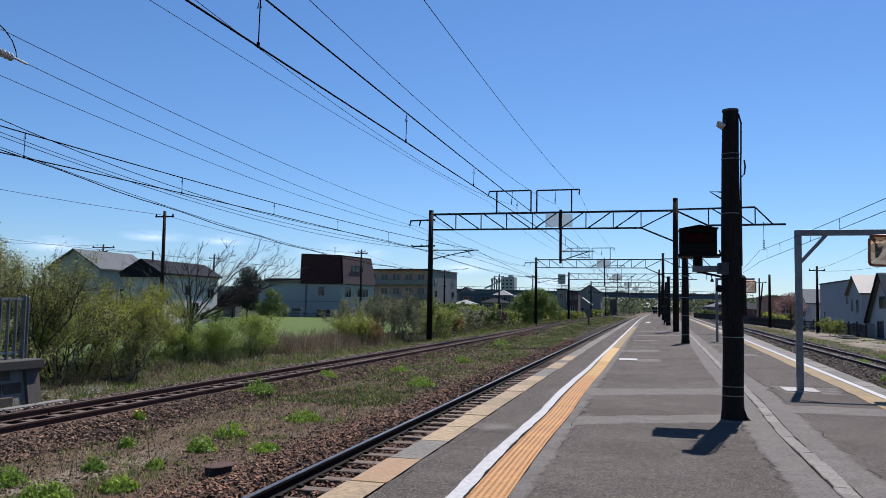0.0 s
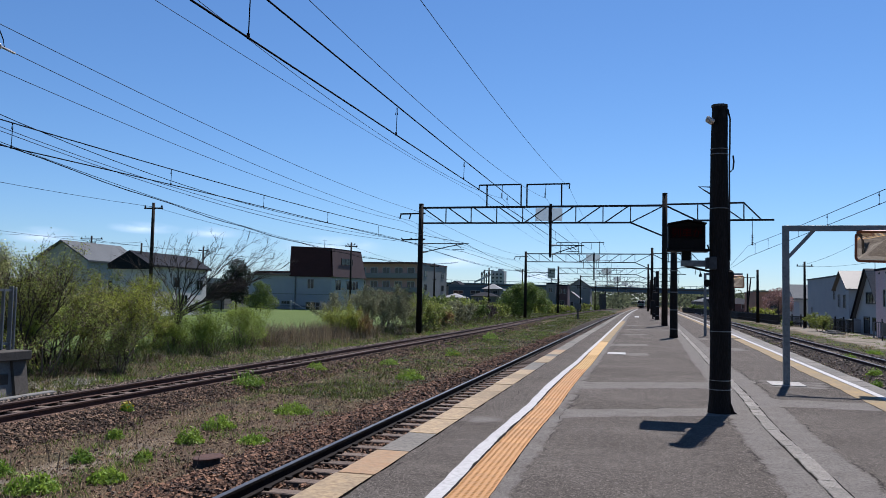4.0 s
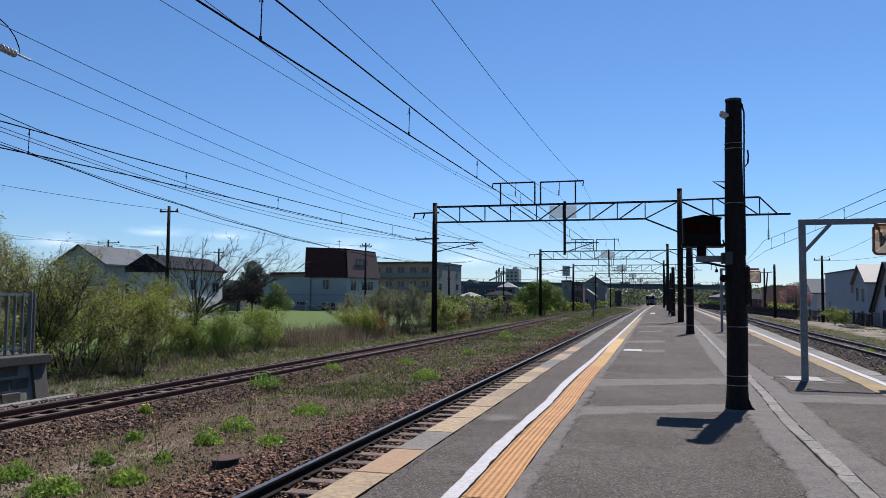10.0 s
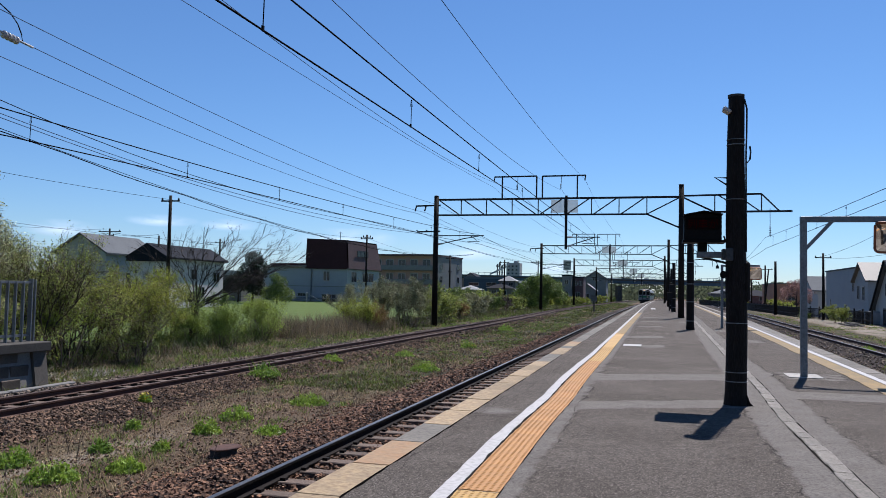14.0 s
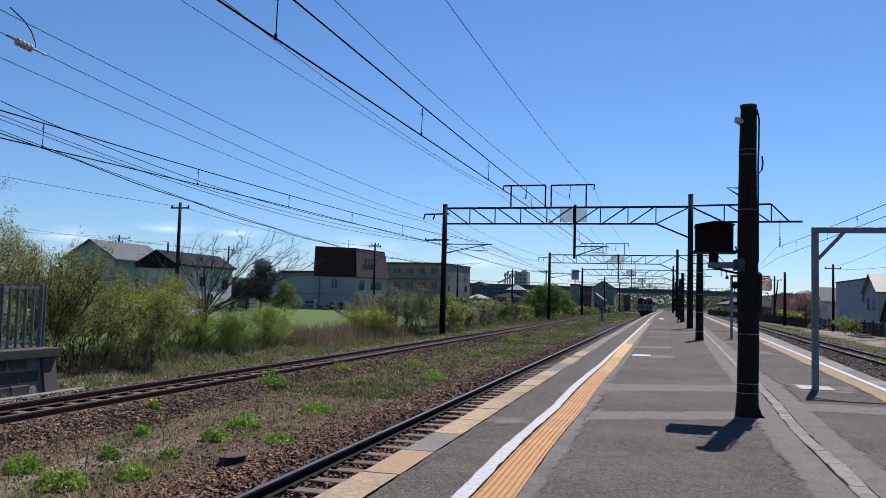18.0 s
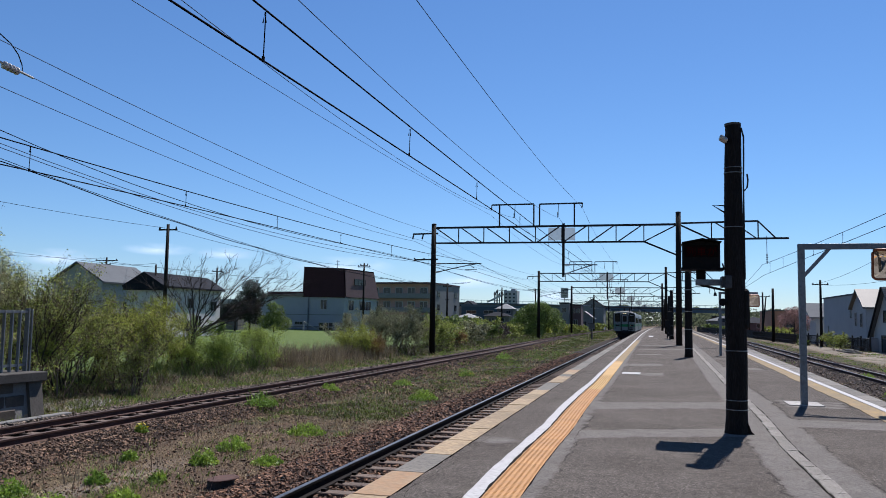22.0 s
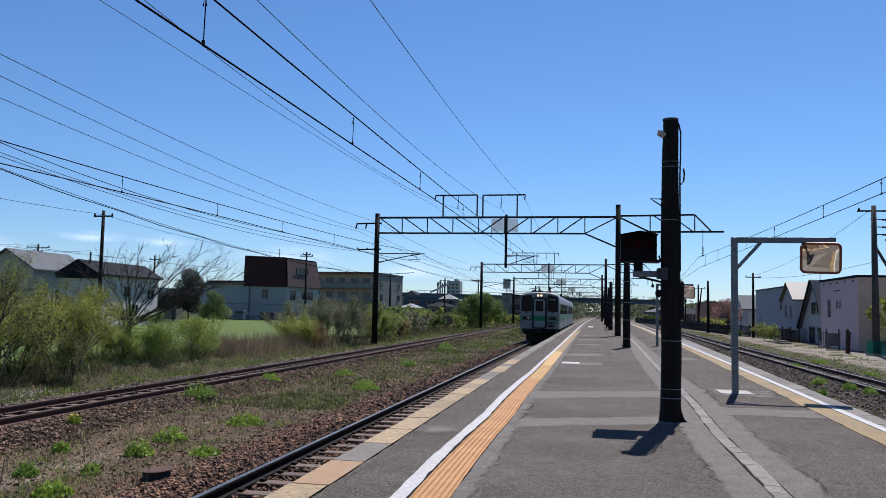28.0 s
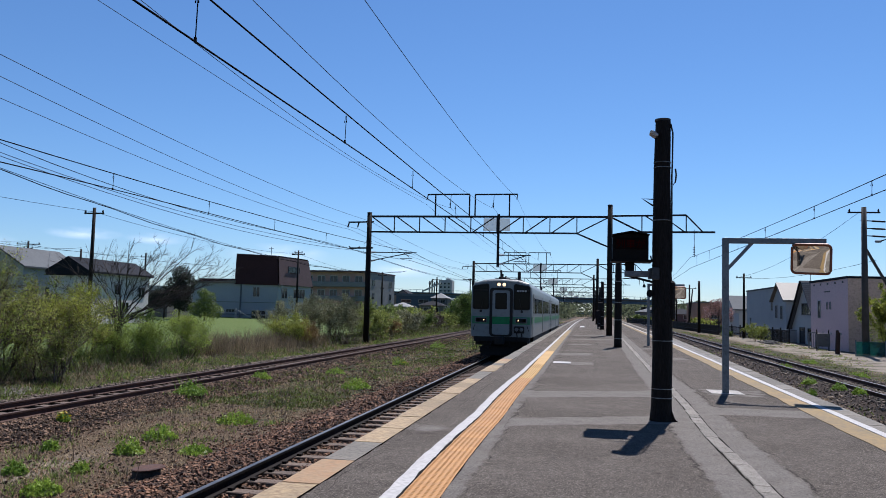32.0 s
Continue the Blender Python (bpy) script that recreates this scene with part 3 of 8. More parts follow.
    # speckled dirt; its near-black end also carries shade between the grains
    dirt = blend(ramp(mid, (0.085, 0.056, 0.034), (0.19, 0.135, 0.083)), ramp(fine, (0.006, 0.004, 0.0025), (0.46, 0.33, 0.2), 0.4, 0.66), ramp(small, (0.45, 0.45, 0.45), (1.0, 1.0, 1.0)))
    # near-black bed: shade between the stones is put into this colour
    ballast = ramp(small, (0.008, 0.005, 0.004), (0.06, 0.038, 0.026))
    # weedy soil, darkened further to hold the shade between the blades
    weeds = blend(ramp(mid, (0.03, 0.04, 0.011), (0.075, 0.085, 0.022)), ramp(small, (0.006, 0.006, 0.003), (0.12, 0.095, 0.045), 0.36, 0.68), mask(mid, small))
    lawn = ramp(mid, (0.135, 0.19, 0.04), (0.1, 0.15, 0.032))
    soil = ramp(fine, (0.012, 0.008, 0.005), (0.17, 0.112, 0.07), 0.36, 0.66)
    path = ramp(small, (0.19, 0.142, 0.095), (0.37, 0.285, 0.195), 0.3, 0.7)
    patch = tex(0.8, 4)
    dirt = blend(dirt, soil, ramp(patch, (0.85, 0.85, 0.85), (0.0, 0.0, 0.0), 0.4, 0.5))
    dirt = blend(dirt, path, ramp(patch, (0.0, 0.0, 0.0), (0.8, 0.8, 0.8), 0.56, 0.64))
    sandy = blend(ramp(mid, (0.27, 0.24, 0.195), (0.37, 0.335, 0.275)), ramp(small, (0.2, 0.155, 0.12), (0.55, 0.45, 0.35)), ramp(fine, (0.1, 0.1, 0.1), (0.6, 0.6, 0.6)))
    dirt = blend(dirt, sandy, at.outputs["Alpha"])
    c1 = blend(dirt, weeds, mask(sp.outputs[2], patch))
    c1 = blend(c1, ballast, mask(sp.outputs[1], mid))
    c1 = blend(c1, lawn, mask(sp.outputs[0], mid))
    L.new(c1, b.inputs["Base Color"])
    bp = N.new("ShaderNodeBump")
    bp.inputs["Strength"].default_value, bp.inputs["Distance"].default_value = 0.8, 0.05
    L.new(fine, bp.inputs["Height"])
    L.new(bp.outputs[0], b.inputs["Normal"])
    me.materials.append(m)
    me.shade_smooth()
    tagged(new("ground", me), "brown dirt ground with ballast beds, weeds and a lawn", "ground", kind="structure")


build_ground()

# ---- platform ----
def strip(sh, fx0, fx1, ys, z, thick=0.0):
    """A flat band between two lines that run along y."""
    v, f = [], []
    for y in ys:
        v += [(fx0(y), y, z), (fx1(y), y, z)]
    for i in range(len(ys) - 1):
        f.append((2 * i, 2 * i + 1, 2 * i + 3, 2 * i + 2))
    if thick:
        n = len(v)
        v += [(x, y, zz - thick) for x, y, zz in v]
        for i in range(len(ys) - 1):
            f += [(2 * i, 2 * i + 2, n + 2 * i + 2, n + 2 * i), (2 * i + 1, n + 2 * i + 1, n + 2 * i + 3, 2 * i + 3)]
        f += [(0, n, n + 1, 1), (2 * len(ys) - 2, 2 * len(ys) - 1, n + 2 * len(ys) - 1, n + 2 * len(ys) - 2)]
    sh.add(v, f)


PLAT_YS = spaced([(-40, 0, 5), (0, 60, 1.5), (60, 222, 4)])


def gutter_x(y):
    return 1.335 + 0.0187 * y + 0.05 * math.exp(-((y - 15) / 2.5) ** 2) + 0.035 * (1 - step(6, 10, y)) + 0.008 * math.sin(y * 1.1)


def ragged(seed, amp, f=2.0):
    return lambda y: amp * noise.noise(Vector((seed * 7.3, y * f, 0.5))) + amp * 0.5 * noise.noise(Vector((seed * 3.3, y * f * 3.1, 9.5)))


LINE_Y = (-6, 5.8, 6.4, 7.7, 9.2, 10.4, 11.1, 12.2, 13.7, 16.4, 19.0, 23.6, 30.0, 75.0)
LINE_L = (-1.46, -1.46, -1.475, -1.5, -1.485, -1.475, -1.455, -1.48, -1.505, -1.49, -1.44, -1.44, -1.42, -1.36)
LINE_R = (-1.355, -1.355, -1.365, -1.385, -1.385, -1.36, -1.345, -1.375, -1.385, -1.38, -1.345, -1.355, -1.33, -1.24)
TACT_L = (-1.33, -1.325, -1.335, -1.352, -1.35, -1.332, -1.325, -1.343, -1.352, -1.347, -1.315, -1.32, -1.32, -1.22)


def along(table, y):
    """A line across the platform's length, smoothed over a metre."""
    return sum(float(np.interp(y + d, LINE_Y, table)) for d in (-0.6, -0.3, 0.0, 0.3, 0.6)) / 5 + bend(y)


def build_platform():
    ys = spaced([(-40, -6, 4), (-6, 34, 0.16), (34, 70, 0.6), (70, 222, 4)])
    nx = 46
    v, f, rep = [], [], []
    for y in ys:
        a, c = edge_l(y) + 0.33, edge_r(y) - 0.33
        for i in range(nx):
            x = a + (c - a) * i / (nx - 1)
            v.append((x, y, 0.0))
            g = gutter_x(y)
            r = 0.85 * (1 - step(0.2, 0.62, x - g)) * step(-0.62, -0.2, x - g)
            r = max(r, (0.62 + 0.1 * step(17, 20, y)) * step(-1.3, -1.1, x - bend(y)) * (1 - step(-0.98, -0.72, x - bend(y))))
            for x0, x1, y0, y1, k, sl in ((-0.95, 1.6, 10.45, 11.35, 0.62, 0.45), (-0.95, 1.6, 13.9, 15.1, 0.62, 0.45), (-0.34, 0.25, 22.6, 23.9, 0.75, 0.3), (-0.75, 0.3, 27.7, 29.3, 0.72, 0.6), (-0.65, 0.4, 37.0, 38.3, 0.7, 0.6), (-0.7, 1.7, 44, 45.6, 0.65, 0.4), (1.9, 3.3, 12.3, 13.3, 0.7, 0.0), (2.2, 3.4, 15.2, 16.6, 0.5, 0.0), (1.9, 3.4, 26.8, 28.4, 0.6, 0.0), (-0.7, 1.7, 52, 53.6, 0.6, 0.4), (-2.1, -1.5, 9.2, 9.9, 0.5, 0.0), (-0.9, 0.9, 4.5, 5.55, 0.6, 0.2), (2.1, 3.5, 34, 36, 0.5, 0.0)):
                v_ = y - sl * x
                if x0 - 0.4 < x < x1 + 0.4 and y0 - 0.5 < v_ < y1 + 0.5:
                    r = max(r, k * step(x0 - 0.3, x0 + 0.15, x) * (1 - step(x1 - 0.15, x1 + 0.3, x)) * step(y0 - 0.12, y0 + 0.12, v_) * (1 - step(y1 - 0.12, y1 + 0.12, v_)))
            rep.append(r)
    for j in range(len(ys) - 1):
        for i in range(nx - 1):
            f.append((j * nx + i, j * nx + i + 1, (j + 1) * nx + i + 1, (j + 1) * nx + i))
    sh = Shape().add(v, f)
    plat = solid("platform", sh, M_ASPHALT, "long grey asphalt station platform with patched surface", "platform", kind="structure")
    at = plat.data.attributes.new("repair", 'FLOAT', 'POINT')
    at.data.foreach_set("value", rep)
    for side, name in ((0, "platform_wall"), (1, "platform_wall")):
        s = Shape()
        if side == 0:
            strip(s, lambda y: edge_l(y) + 0.1, lambda y: edge_l(y) + 0.5, PLAT_YS, -0.11, 1.1)
        else:
            strip(s, lambda y: edge_r(y) - 0.5, lambda y: edge_r(y) - 0.06, PLAT_YS, -0.11, 1.1)
        part(name, s, M_CONC_DARK, plat, "weathered concrete retaining wall")
    return plat


platform = build_platform()


def build_markings():
    ys = spaced([(-6, 30, 0.12), (30, 60, 0.5), (60, 214, 3)])
    a, c = ragged(1, 0.012, 2.6), ragged(2, 0.012, 3.2)
    s = Shape()
    strip(s, lambda y: along(LINE_L, y) + a(y), lambda y: along(LINE_R, y) + 0.012 + c(y), ys, 0.005, 0.005)
    part("painted_line", s, M_WHITE_LINE, platform, "worn white painted safety line")
    s = Shape()
    strip(s, lambda y: along(LINE_R, y) + 0.012 + 1.5 * c(y + 9), lambda y: along(TACT_L, y) + 0.004 + 0.6 * c(y + 5), spaced([(-6, 24, 0.06)]), 0.0056)
    part("joint_crack", s, M_CRACK_SOFT, platform, "dark crack beside the white line")
    s = Shape()
    g = ragged(6, 0.016, 3.0)
    strip(s, lambda y: edge_l(y) + 0.325, lambda y: edge_l(y) + 0.342 + g(y), spaced([(-6, 40, 0.08)]), 0.0035)
    part("joint_crack", s, M_CRACK, platform, "dark joint along the edge slabs")
    s = Shape()
    strip(s, lambda y: along(TACT_L, y) + 0.29, lambda y: along(TACT_L, y) + 0.308 + 0.9 * g(y + 30), spaced([(-6, 24, 0.06)]), 0.0035)
    part("joint_crack", s, M_CRACK, platform, "dark broken edge along the tactile strip")
    s = Shape()
    strip(s, lambda y: along(TACT_L, y) + 0.01, lambda y: along(TACT_L, y) + 0.3, spaced([(30.1, 66, 1.0)]), 0.009, 0.008)
    part("faded_strip", s, M_YELLOW_OLD, platform, "faded yellow guide strip")
    rng = np.random.default_rng(31)

    def crack(p, q, w, amp=0.03):
        p, q = Vector(p), Vector(q)
        n = max(8, int((q - p).length / 0.07))
        side = Vector((-(q - p).y, (q - p).x)).normalized()
        v, f = [], []
        off = rng.random() * 90
        for k in range(n + 1):
            u = k / n
            c = p.lerp(q, u) + side * amp * (noise.noise(Vector((u * n * 0.12, off, 0))) * 2 + noise.noise(Vector((u * n * 0.5, off, 4))) * 0.8)
            h = 0.55 * w * (0.2 + abs(noise.noise(Vector((u * n * 0.3, off, 8)))) * 1.6) * min(1, 6 * u, 6 * (1 - u))
            v += [(c.x - side.x * h, c.y - side.y * h, 0.0035), (c.x + side.x * h, c.y + side.y * h, 0.0035)]
        f = [(2 * k, 2 * k + 1, 2 * k + 3, 2 * k + 2) for k in range(n)]
        part("crack", Shape().add(v, f), M_CRACK_SOFT, platform)

    for y, x0, x1, w in ((7.9, -2.03, -1.5, 0.006), (9.1, -2.03, -1.5, 0.01), (10.7, -2.03, -1.48, 0.008), (12.6, -2.03, -1.48, 0.012), (15.0, -2.03, -1.4, 0.012), (18.5, -2.03, -1.4, 0.014), (22.0, -2.0, -1.4, 0.014), (26.5, -2.0, -1.4, 0.016), (31.0, -2.0, -1.3, 0.016), (10.45, -0.8, 1.35, 0.006), (11.85, -0.95, 1.1, 0.006), (15.3, -0.9, 1.2, 0.008), (20.0, -0.8, 1.7, 0.01), (25.0, -0.6, 1.8, 0.012), (12.1, 1.6, 3.3, 0.011), (14.0, 1.6, 3.2, 0.006), (30.0, -0.6, 1.9, 0.014), (9.6, 0.6, 1.35, 0.005)):
        crack((x0, y + rng.normal() * 0.04), (x1, y + rng.normal() * 0.06), w, 0.02)
    for x, y0, y1, w in ((-1.95, 5.2, 11.5, 0.006), (-1.78, 9.5, 19, 0.008), (-1.92, 18, 36, 0.012), (-0.92, 8.6, 13.4, 0.008), (2.1, 13.0, 22.0, 0.009), (-0.75, 24, 40, 0.012), (0.6, 26, 42, 0.012)):
        crack((x, y0), (x + 0.05, y1), w, 0.035)
    # other side
    s = Shape()
    d = ragged(4, 0.015, 2.0)
    strip(s, lambda y: line_r(y) - 0.355 + 2.4 * d(y), lambda y: line_r(y) - 0.01, spaced([(-10, 60, 0.3), (60, 150, 3)]), 0.008, 0.007)
    part("faded_strip", s, M_YELLOW_OLD, platform, "faded yellow guide strip")
    s = Shape()
    strip(s, line_r, lambda y: line_r(y) + 0.125 + d(y) * 0.6, spaced([(-10, 60, 0.3), (60, 186, 3)]), 0.012, 0.011)
    part("painted_line", s, M_WHITE_LINE, platform, "white painted safety line")
    s = Shape()
    strip(s, lambda y: line_r(y) + 0.135 + d(y), lambda y: edge_r(y) - 0.335, spaced([(-6, 48, 1.5)]), 0.005)
    part("concrete_margin", s, M_MARGIN, platform, "pale concrete margin along the edge")
    # white patches
    for i, (x0, x1, y0, y1) in enumerate(((-0.82, -0.33, 22.9, 23.7), (2.34, 2.92, 15.5, 16.3), (-0.36, 0.1, 84.0, 91.0))):
        part("painted_mark", Shape().box(x0, x1, y0, y1, 0.004, 0.011), M_WHITE_LINE if i != 1 else M_WHITE_WORN, platform, "white painted rectangle")


build_markings()

# ---- tracks ----
def rail_profile():
    return [(-0.062, 0), (0.062, 0), (0.062, 0.012), (0.012, 0.03), (0.012, 0.105), (0.034, 0.115), (0.034, 0.146), (0.028, 0.153), (-0.028, 0.153), (-0.034, 0.146), (-0.034, 0.115), (-0.012, 0.105), (-0.012, 0.03), (-0.062, 0.012)]


def build_track(name, fx, y0, y1, top_mat, label, web=M_RAIL):
    tr = thing(name, label, "railway track", kind="structure")
    prof = rail_profile()
    n = len(prof)
    ys = spaced([(y0, 60, 4), (60, y1, 8)])
    for side in (-1, 1):
        v, f, cap = [], [], []
        for y in ys:
            x = fx(y) + side * 0.566
            v += [(x + px, y, RAIL_Z - 0.153 + pz) for px, pz in prof]
        for i in range(len(ys) - 1):
            for k in range(n):
                f.append((i * n + k, i * n + (k + 1) % n, (i + 1) * n + (k + 1) % n, (i + 1) * n + k))
        sh = Shape().add(v, f)
        ob = part("rail", sh, [web, top_mat], tr)
        for i, p in enumerate(ob.data.polygons):
            if i % n in (6, 7, 8):
                p.material_index = 1
    return tr


near_track = build_track("near_track", lambda y: NEAR_X + bend(y), -30, 520, M_RAILTOP, "railway track on brown ballast beside the platform", M_RAIL_DARK)
far_track = build_track("far_track", far_x, -20, 330, M_RAILTOP_OLD, "rusty railway track on grey ballast beside the thicket")
right_track = build_track("right_track", right_x, -10, 330, M_RAILTOP, "railway track on grey ballast beyond the platform")


def sleepers(tr, fx, y0, y1, near_to, pitch, w=2.1, mat=M_SLEEPER, iron=M_RAIL_DARK):
    """Near sleepers one by one, far ones joined."""
    random.seed(5)
    s = Shape().box(-w / 2, w / 2, -0.11, 0.11, -0.16, 0.0, b=0.012)
    me = s.mesh("sleeper", mat)
    fast = Shape()
    for side in (-0.566, 0.566):
        for o in (-0.1, 0.1):
            fast.box(side + o - 0.035, side + o + 0.035, -0.045, 0.045, 0.0, 0.035)
    mf = fast.mesh("rail_fastening", iron)
    rest = Shape()
    y = y0
    while y < y1:
        x = fx(y)
        z = RAIL_Z - 0.155 + random.uniform(-0.008, 0.004)
        if y < near_to:
            m = pose(x + random.uniform(-0.02, 0.02), y, z, 0, 0, random.uniform(-0.8, 0.8))
            ob = part("sleeper", me, mat, tr, m=m)
            part("fastening", mf, iron, ob)
        else:
            rest.box(x - w / 2, x + w / 2, y - 0.11, y + 0.11, z - 0.16, z)
        y += pitch
    ob = part("sleepers_far", rest, mat, tr)
    tagged(ob, kind="stuff")


sleepers(near_track, lambda y: NEAR_X + bend(y), 3.0 - 0.62 * 20, 240, 60, 0.62)
sleepers(far_track, far_x, 8.0 - 0.7 * 20, 170, 60, 0.7, iron=M_RAIL)
sleepers(right_track, right_x, 16.0 - 0.7 * 34, 180, 70, 0.7, mat=M_SLEEPER_C)


# ---- stones and small growth ----
def stones(name, label, zones, mat, seed, blocky=False):
    """Angular stones strewn over patches (centre line, x from, x to, y from, y to, count, size, height)."""
    rng = np.random.default_rng(seed)
    if blocky:
        base = np.array([(-1, -0.8, -0.7), (1, -0.9, -0.6), (0.9, 0.8, -0.7), (-0.8, 0.9, -0.7), (-0.7, -0.6, 0.6), (0.7, -0.7, 0.75), (0.65, 0.6, 0.6), (-0.75, 0.55, 0.7)]) * 0.72
        poly = np.array([(0, 3, 2, 1), (4, 5, 6, 7), (0, 1, 5, 4), (1, 2, 6, 5), (2, 3, 7, 6), (3, 0, 4, 7)])
    else:
        base = np.array([(1, 0, 0), (-0.9, 0.2, 0), (0.1, 1, 0.1), (0, -0.9, -0.1), (0.15, 0.1, 0.8), (-0.1, 0, -0.7)])
        poly = np.array([(0, 2, 4), (2, 1, 4), (1, 3, 4), (3, 0, 4), (2, 0, 5), (1, 2, 5), (3, 1, 5), (0, 3, 5)])
    nv = len(base)
    V, F, o = [], [], 0
    for fx, a, b, y0, y1, cnt, size, zf in zones:
        u = rng.random(cnt)
        ys = y0 + (y1 - y0) * u ** 1.7
        xs = a + (b - a) * rng.random(cnt)
        for x, y in zip(xs, ys):
            x += fx(y)
            s = size * (0.6 + 0.9 * rng.random())
            q, _ = np.linalg.qr(rng.normal(size=(3, 3)))
            p = (base * (s * rng.uniform(0.7, 1.25, (nv, 3)) * rng.uniform(0.65, 1.15, 3))) @ q
            p[:, 2] = p[:, 2] * 0.75 + (zf if zf is not None else ground_z(x, y)) + s * 0.38
            p[:, 0] += x
            p[:, 1] += y
            V.append(p)
            F.append(poly + o)
            o += nv
    sh = Shape()
    sh.arrays(np.vstack(V), np.vstack(F))
    return solid(name, sh, mat, label, "ballast", kind="stuff")


fn = lambda y: NEAR_X + bend(y)
stones("brown_ballast", "loose brown angular ballast stones around the near rails", [(fn, -2.05, -0.62, 5, 18, 9500, 0.034, None), (fn, -2.0, -0.62, 16, 60, 4600, 0.046, None), (fn, -2.4, -1.2, 5, 60, 4000, 0.03, None), (fn, -0.52, 0.52, 5, 30, 6500, 0.03, -0.974), (fn, 0.62, 1.5, 4, 30, 1600, 0.034, None), (fn, -2.1, -0.62, -9, 5, 2600, 0.036, None), (fn, -0.52, 0.52, -9, 5, 1500, 0.03, -0.974), (fn, 0.62, 1.5, -9, 4, 800, 0.034, None), (fn, -2.5, -1.7, 5, 30, 1100, 0.03, None)], M_BALLAST_N, 3, True)
stones("loose_gravel", "small loose stones strewn over the dirt", [(fn, -6.1, -2.2, 5, 45, 7000, 0.02, None), (fn, -6.4, -2.2, 5, 40, 3500, 0.03, None), (fn, -6.4, -2.2, 25, 110, 2500, 0.05, None)], M_BALLAST, 5)
stones("pale_gravel", "small pale loose stones strewn over the dirt", [(fn, -6.3, -2.2, 5, 30, 2500, 0.016, None), (fn, -6.2, -2.0, 5, 30, 900, 0.026, None), (far_x, -2.6, -0.62, 12, 34, 5500, 0.04, None), (far_x, -2.6, -0.62, 30, 100, 4500, 0.06, None)], M_BALLAST_G, 15)
stones("grey_ballast", "loose grey brown ballast stones around the rusty rails", [(far_x, 0.62, 2.1, 9, 26, 10000, 0.036, None), (far_x, 0.62, 1.9, 24, 90, 5000, 0.055, None), (far_x, -0.5, 0.5, 8, 50, 3600, 0.034, -1.012)], M_BALLAST, 4)
stones("pale_ballast", "loose pale grey ballast stones by the outer track", [(right_x, -4.0, -2.2, 12, 45, 2800, 0.045, None), (right_x, -2.3, -0.62, 14, 80, 3800, 0.05, None), (right_x, -4.0, -0.62, -8, 14, 1800, 0.05, None), (right_x, -0.5, 0.5, -8, 16, 900, 0.05, -0.985), (right_x, 0.62, 1.9, -8, 18, 1500, 0.05, None), (right_x, -0.52, 0.52, 16, 70, 3600, 0.05, -0.965), (right_x, 0.62, 1.9, 18, 80, 3500, 0.05, None)], M_BALLAST_G, 6)
stones("pale_rubble", "small patch of pale rubble beside the old platform", [(far_x, -3.9, -2.9, 17.4, 20.2, 1600, 0.03, None)], M_PALE, 7)


def blades(rng, x, y, z, n, h, spread, lean=0.5, w=0.012):
    """Thin upright blades round a point."""
    a = rng.random(n) * 2 * np.pi
    r = spread * np.sqrt(rng.random(n))
    hh = h * (0.5 + 0.8 * rng.random(n))
    bx, by = x + r * np.cos(a), y + r * np.sin(a)
    la = rng.random(n) * 2 * np.pi
    dx, dy = np.cos(la) * lean * hh, np.sin(la) * lean * hh
    t = rng.random(n) * np.pi
    wx, wy = np.cos(t) * w, np.sin(t) * w
    v = np.empty((n, 5, 3))
    zz = np.full(n, z)
    v[:, 0] = np.stack([bx - wx, by - wy, zz], 1)
    v[:, 1] = np.stack([bx + wx, by + wy, zz], 1)
    v[:, 2] = np.stack([bx + dx * 0.4 + wx * 0.8, by + dy * 0.4 + wy * 0.8, zz + hh * 0.6], 1)
    v[:, 3] = np.stack([bx + dx * 0.4 - wx * 0.8, by + dy * 0.4 - wy * 0.8, zz + hh * 0.6], 1)
    v[:, 4] = np.stack([bx + dx, by + dy, zz + hh], 1)
    return v


def blade_mesh(name, chunks, mat, label, category="grass"):
    v = np.concatenate(chunks)
    n = len(v)
    o = np.arange(n) * 5
    sh = Shape()
    sh.v = list(map(tuple, v.reshape(-1, 3).tolist()))
    q = np.stack([o, o + 1, o + 2, o + 3], 1).tolist()
    t = np.stack([o + 3, o + 2, o + 4], 1).tolist()
    sh.f = [tuple(k) for k in q] + [tuple(k) for k in t]
    return solid(name, sh, mat, label, category, kind="stuff")


def leaf_cloud(rng, pts, size, slim=0.5):
    """One leaf at each point."""
    n = len(pts)
    d = rng.normal(size=(n, 3))
    d /= np.linalg.norm(d, axis=1)[:, None]
    e = np.cross(d, rng.normal(size=(n, 3)))
    e /= np.linalg.norm(e, axis=1)[:, None]
    s = (size * (0.6 + 0.8 * rng.random(n)))[:, None]
    v = np.empty((n, 4, 3))
    v[:, 0], v[:, 1], v[:, 2], v[:, 3] = pts - d * s, pts + e * s * slim, pts + d * s, pts - e * s * slim
    f = (np.arange(n) * 4)[:, None] + np.arange(4)[None]
    return v.reshape(-1, 3), f


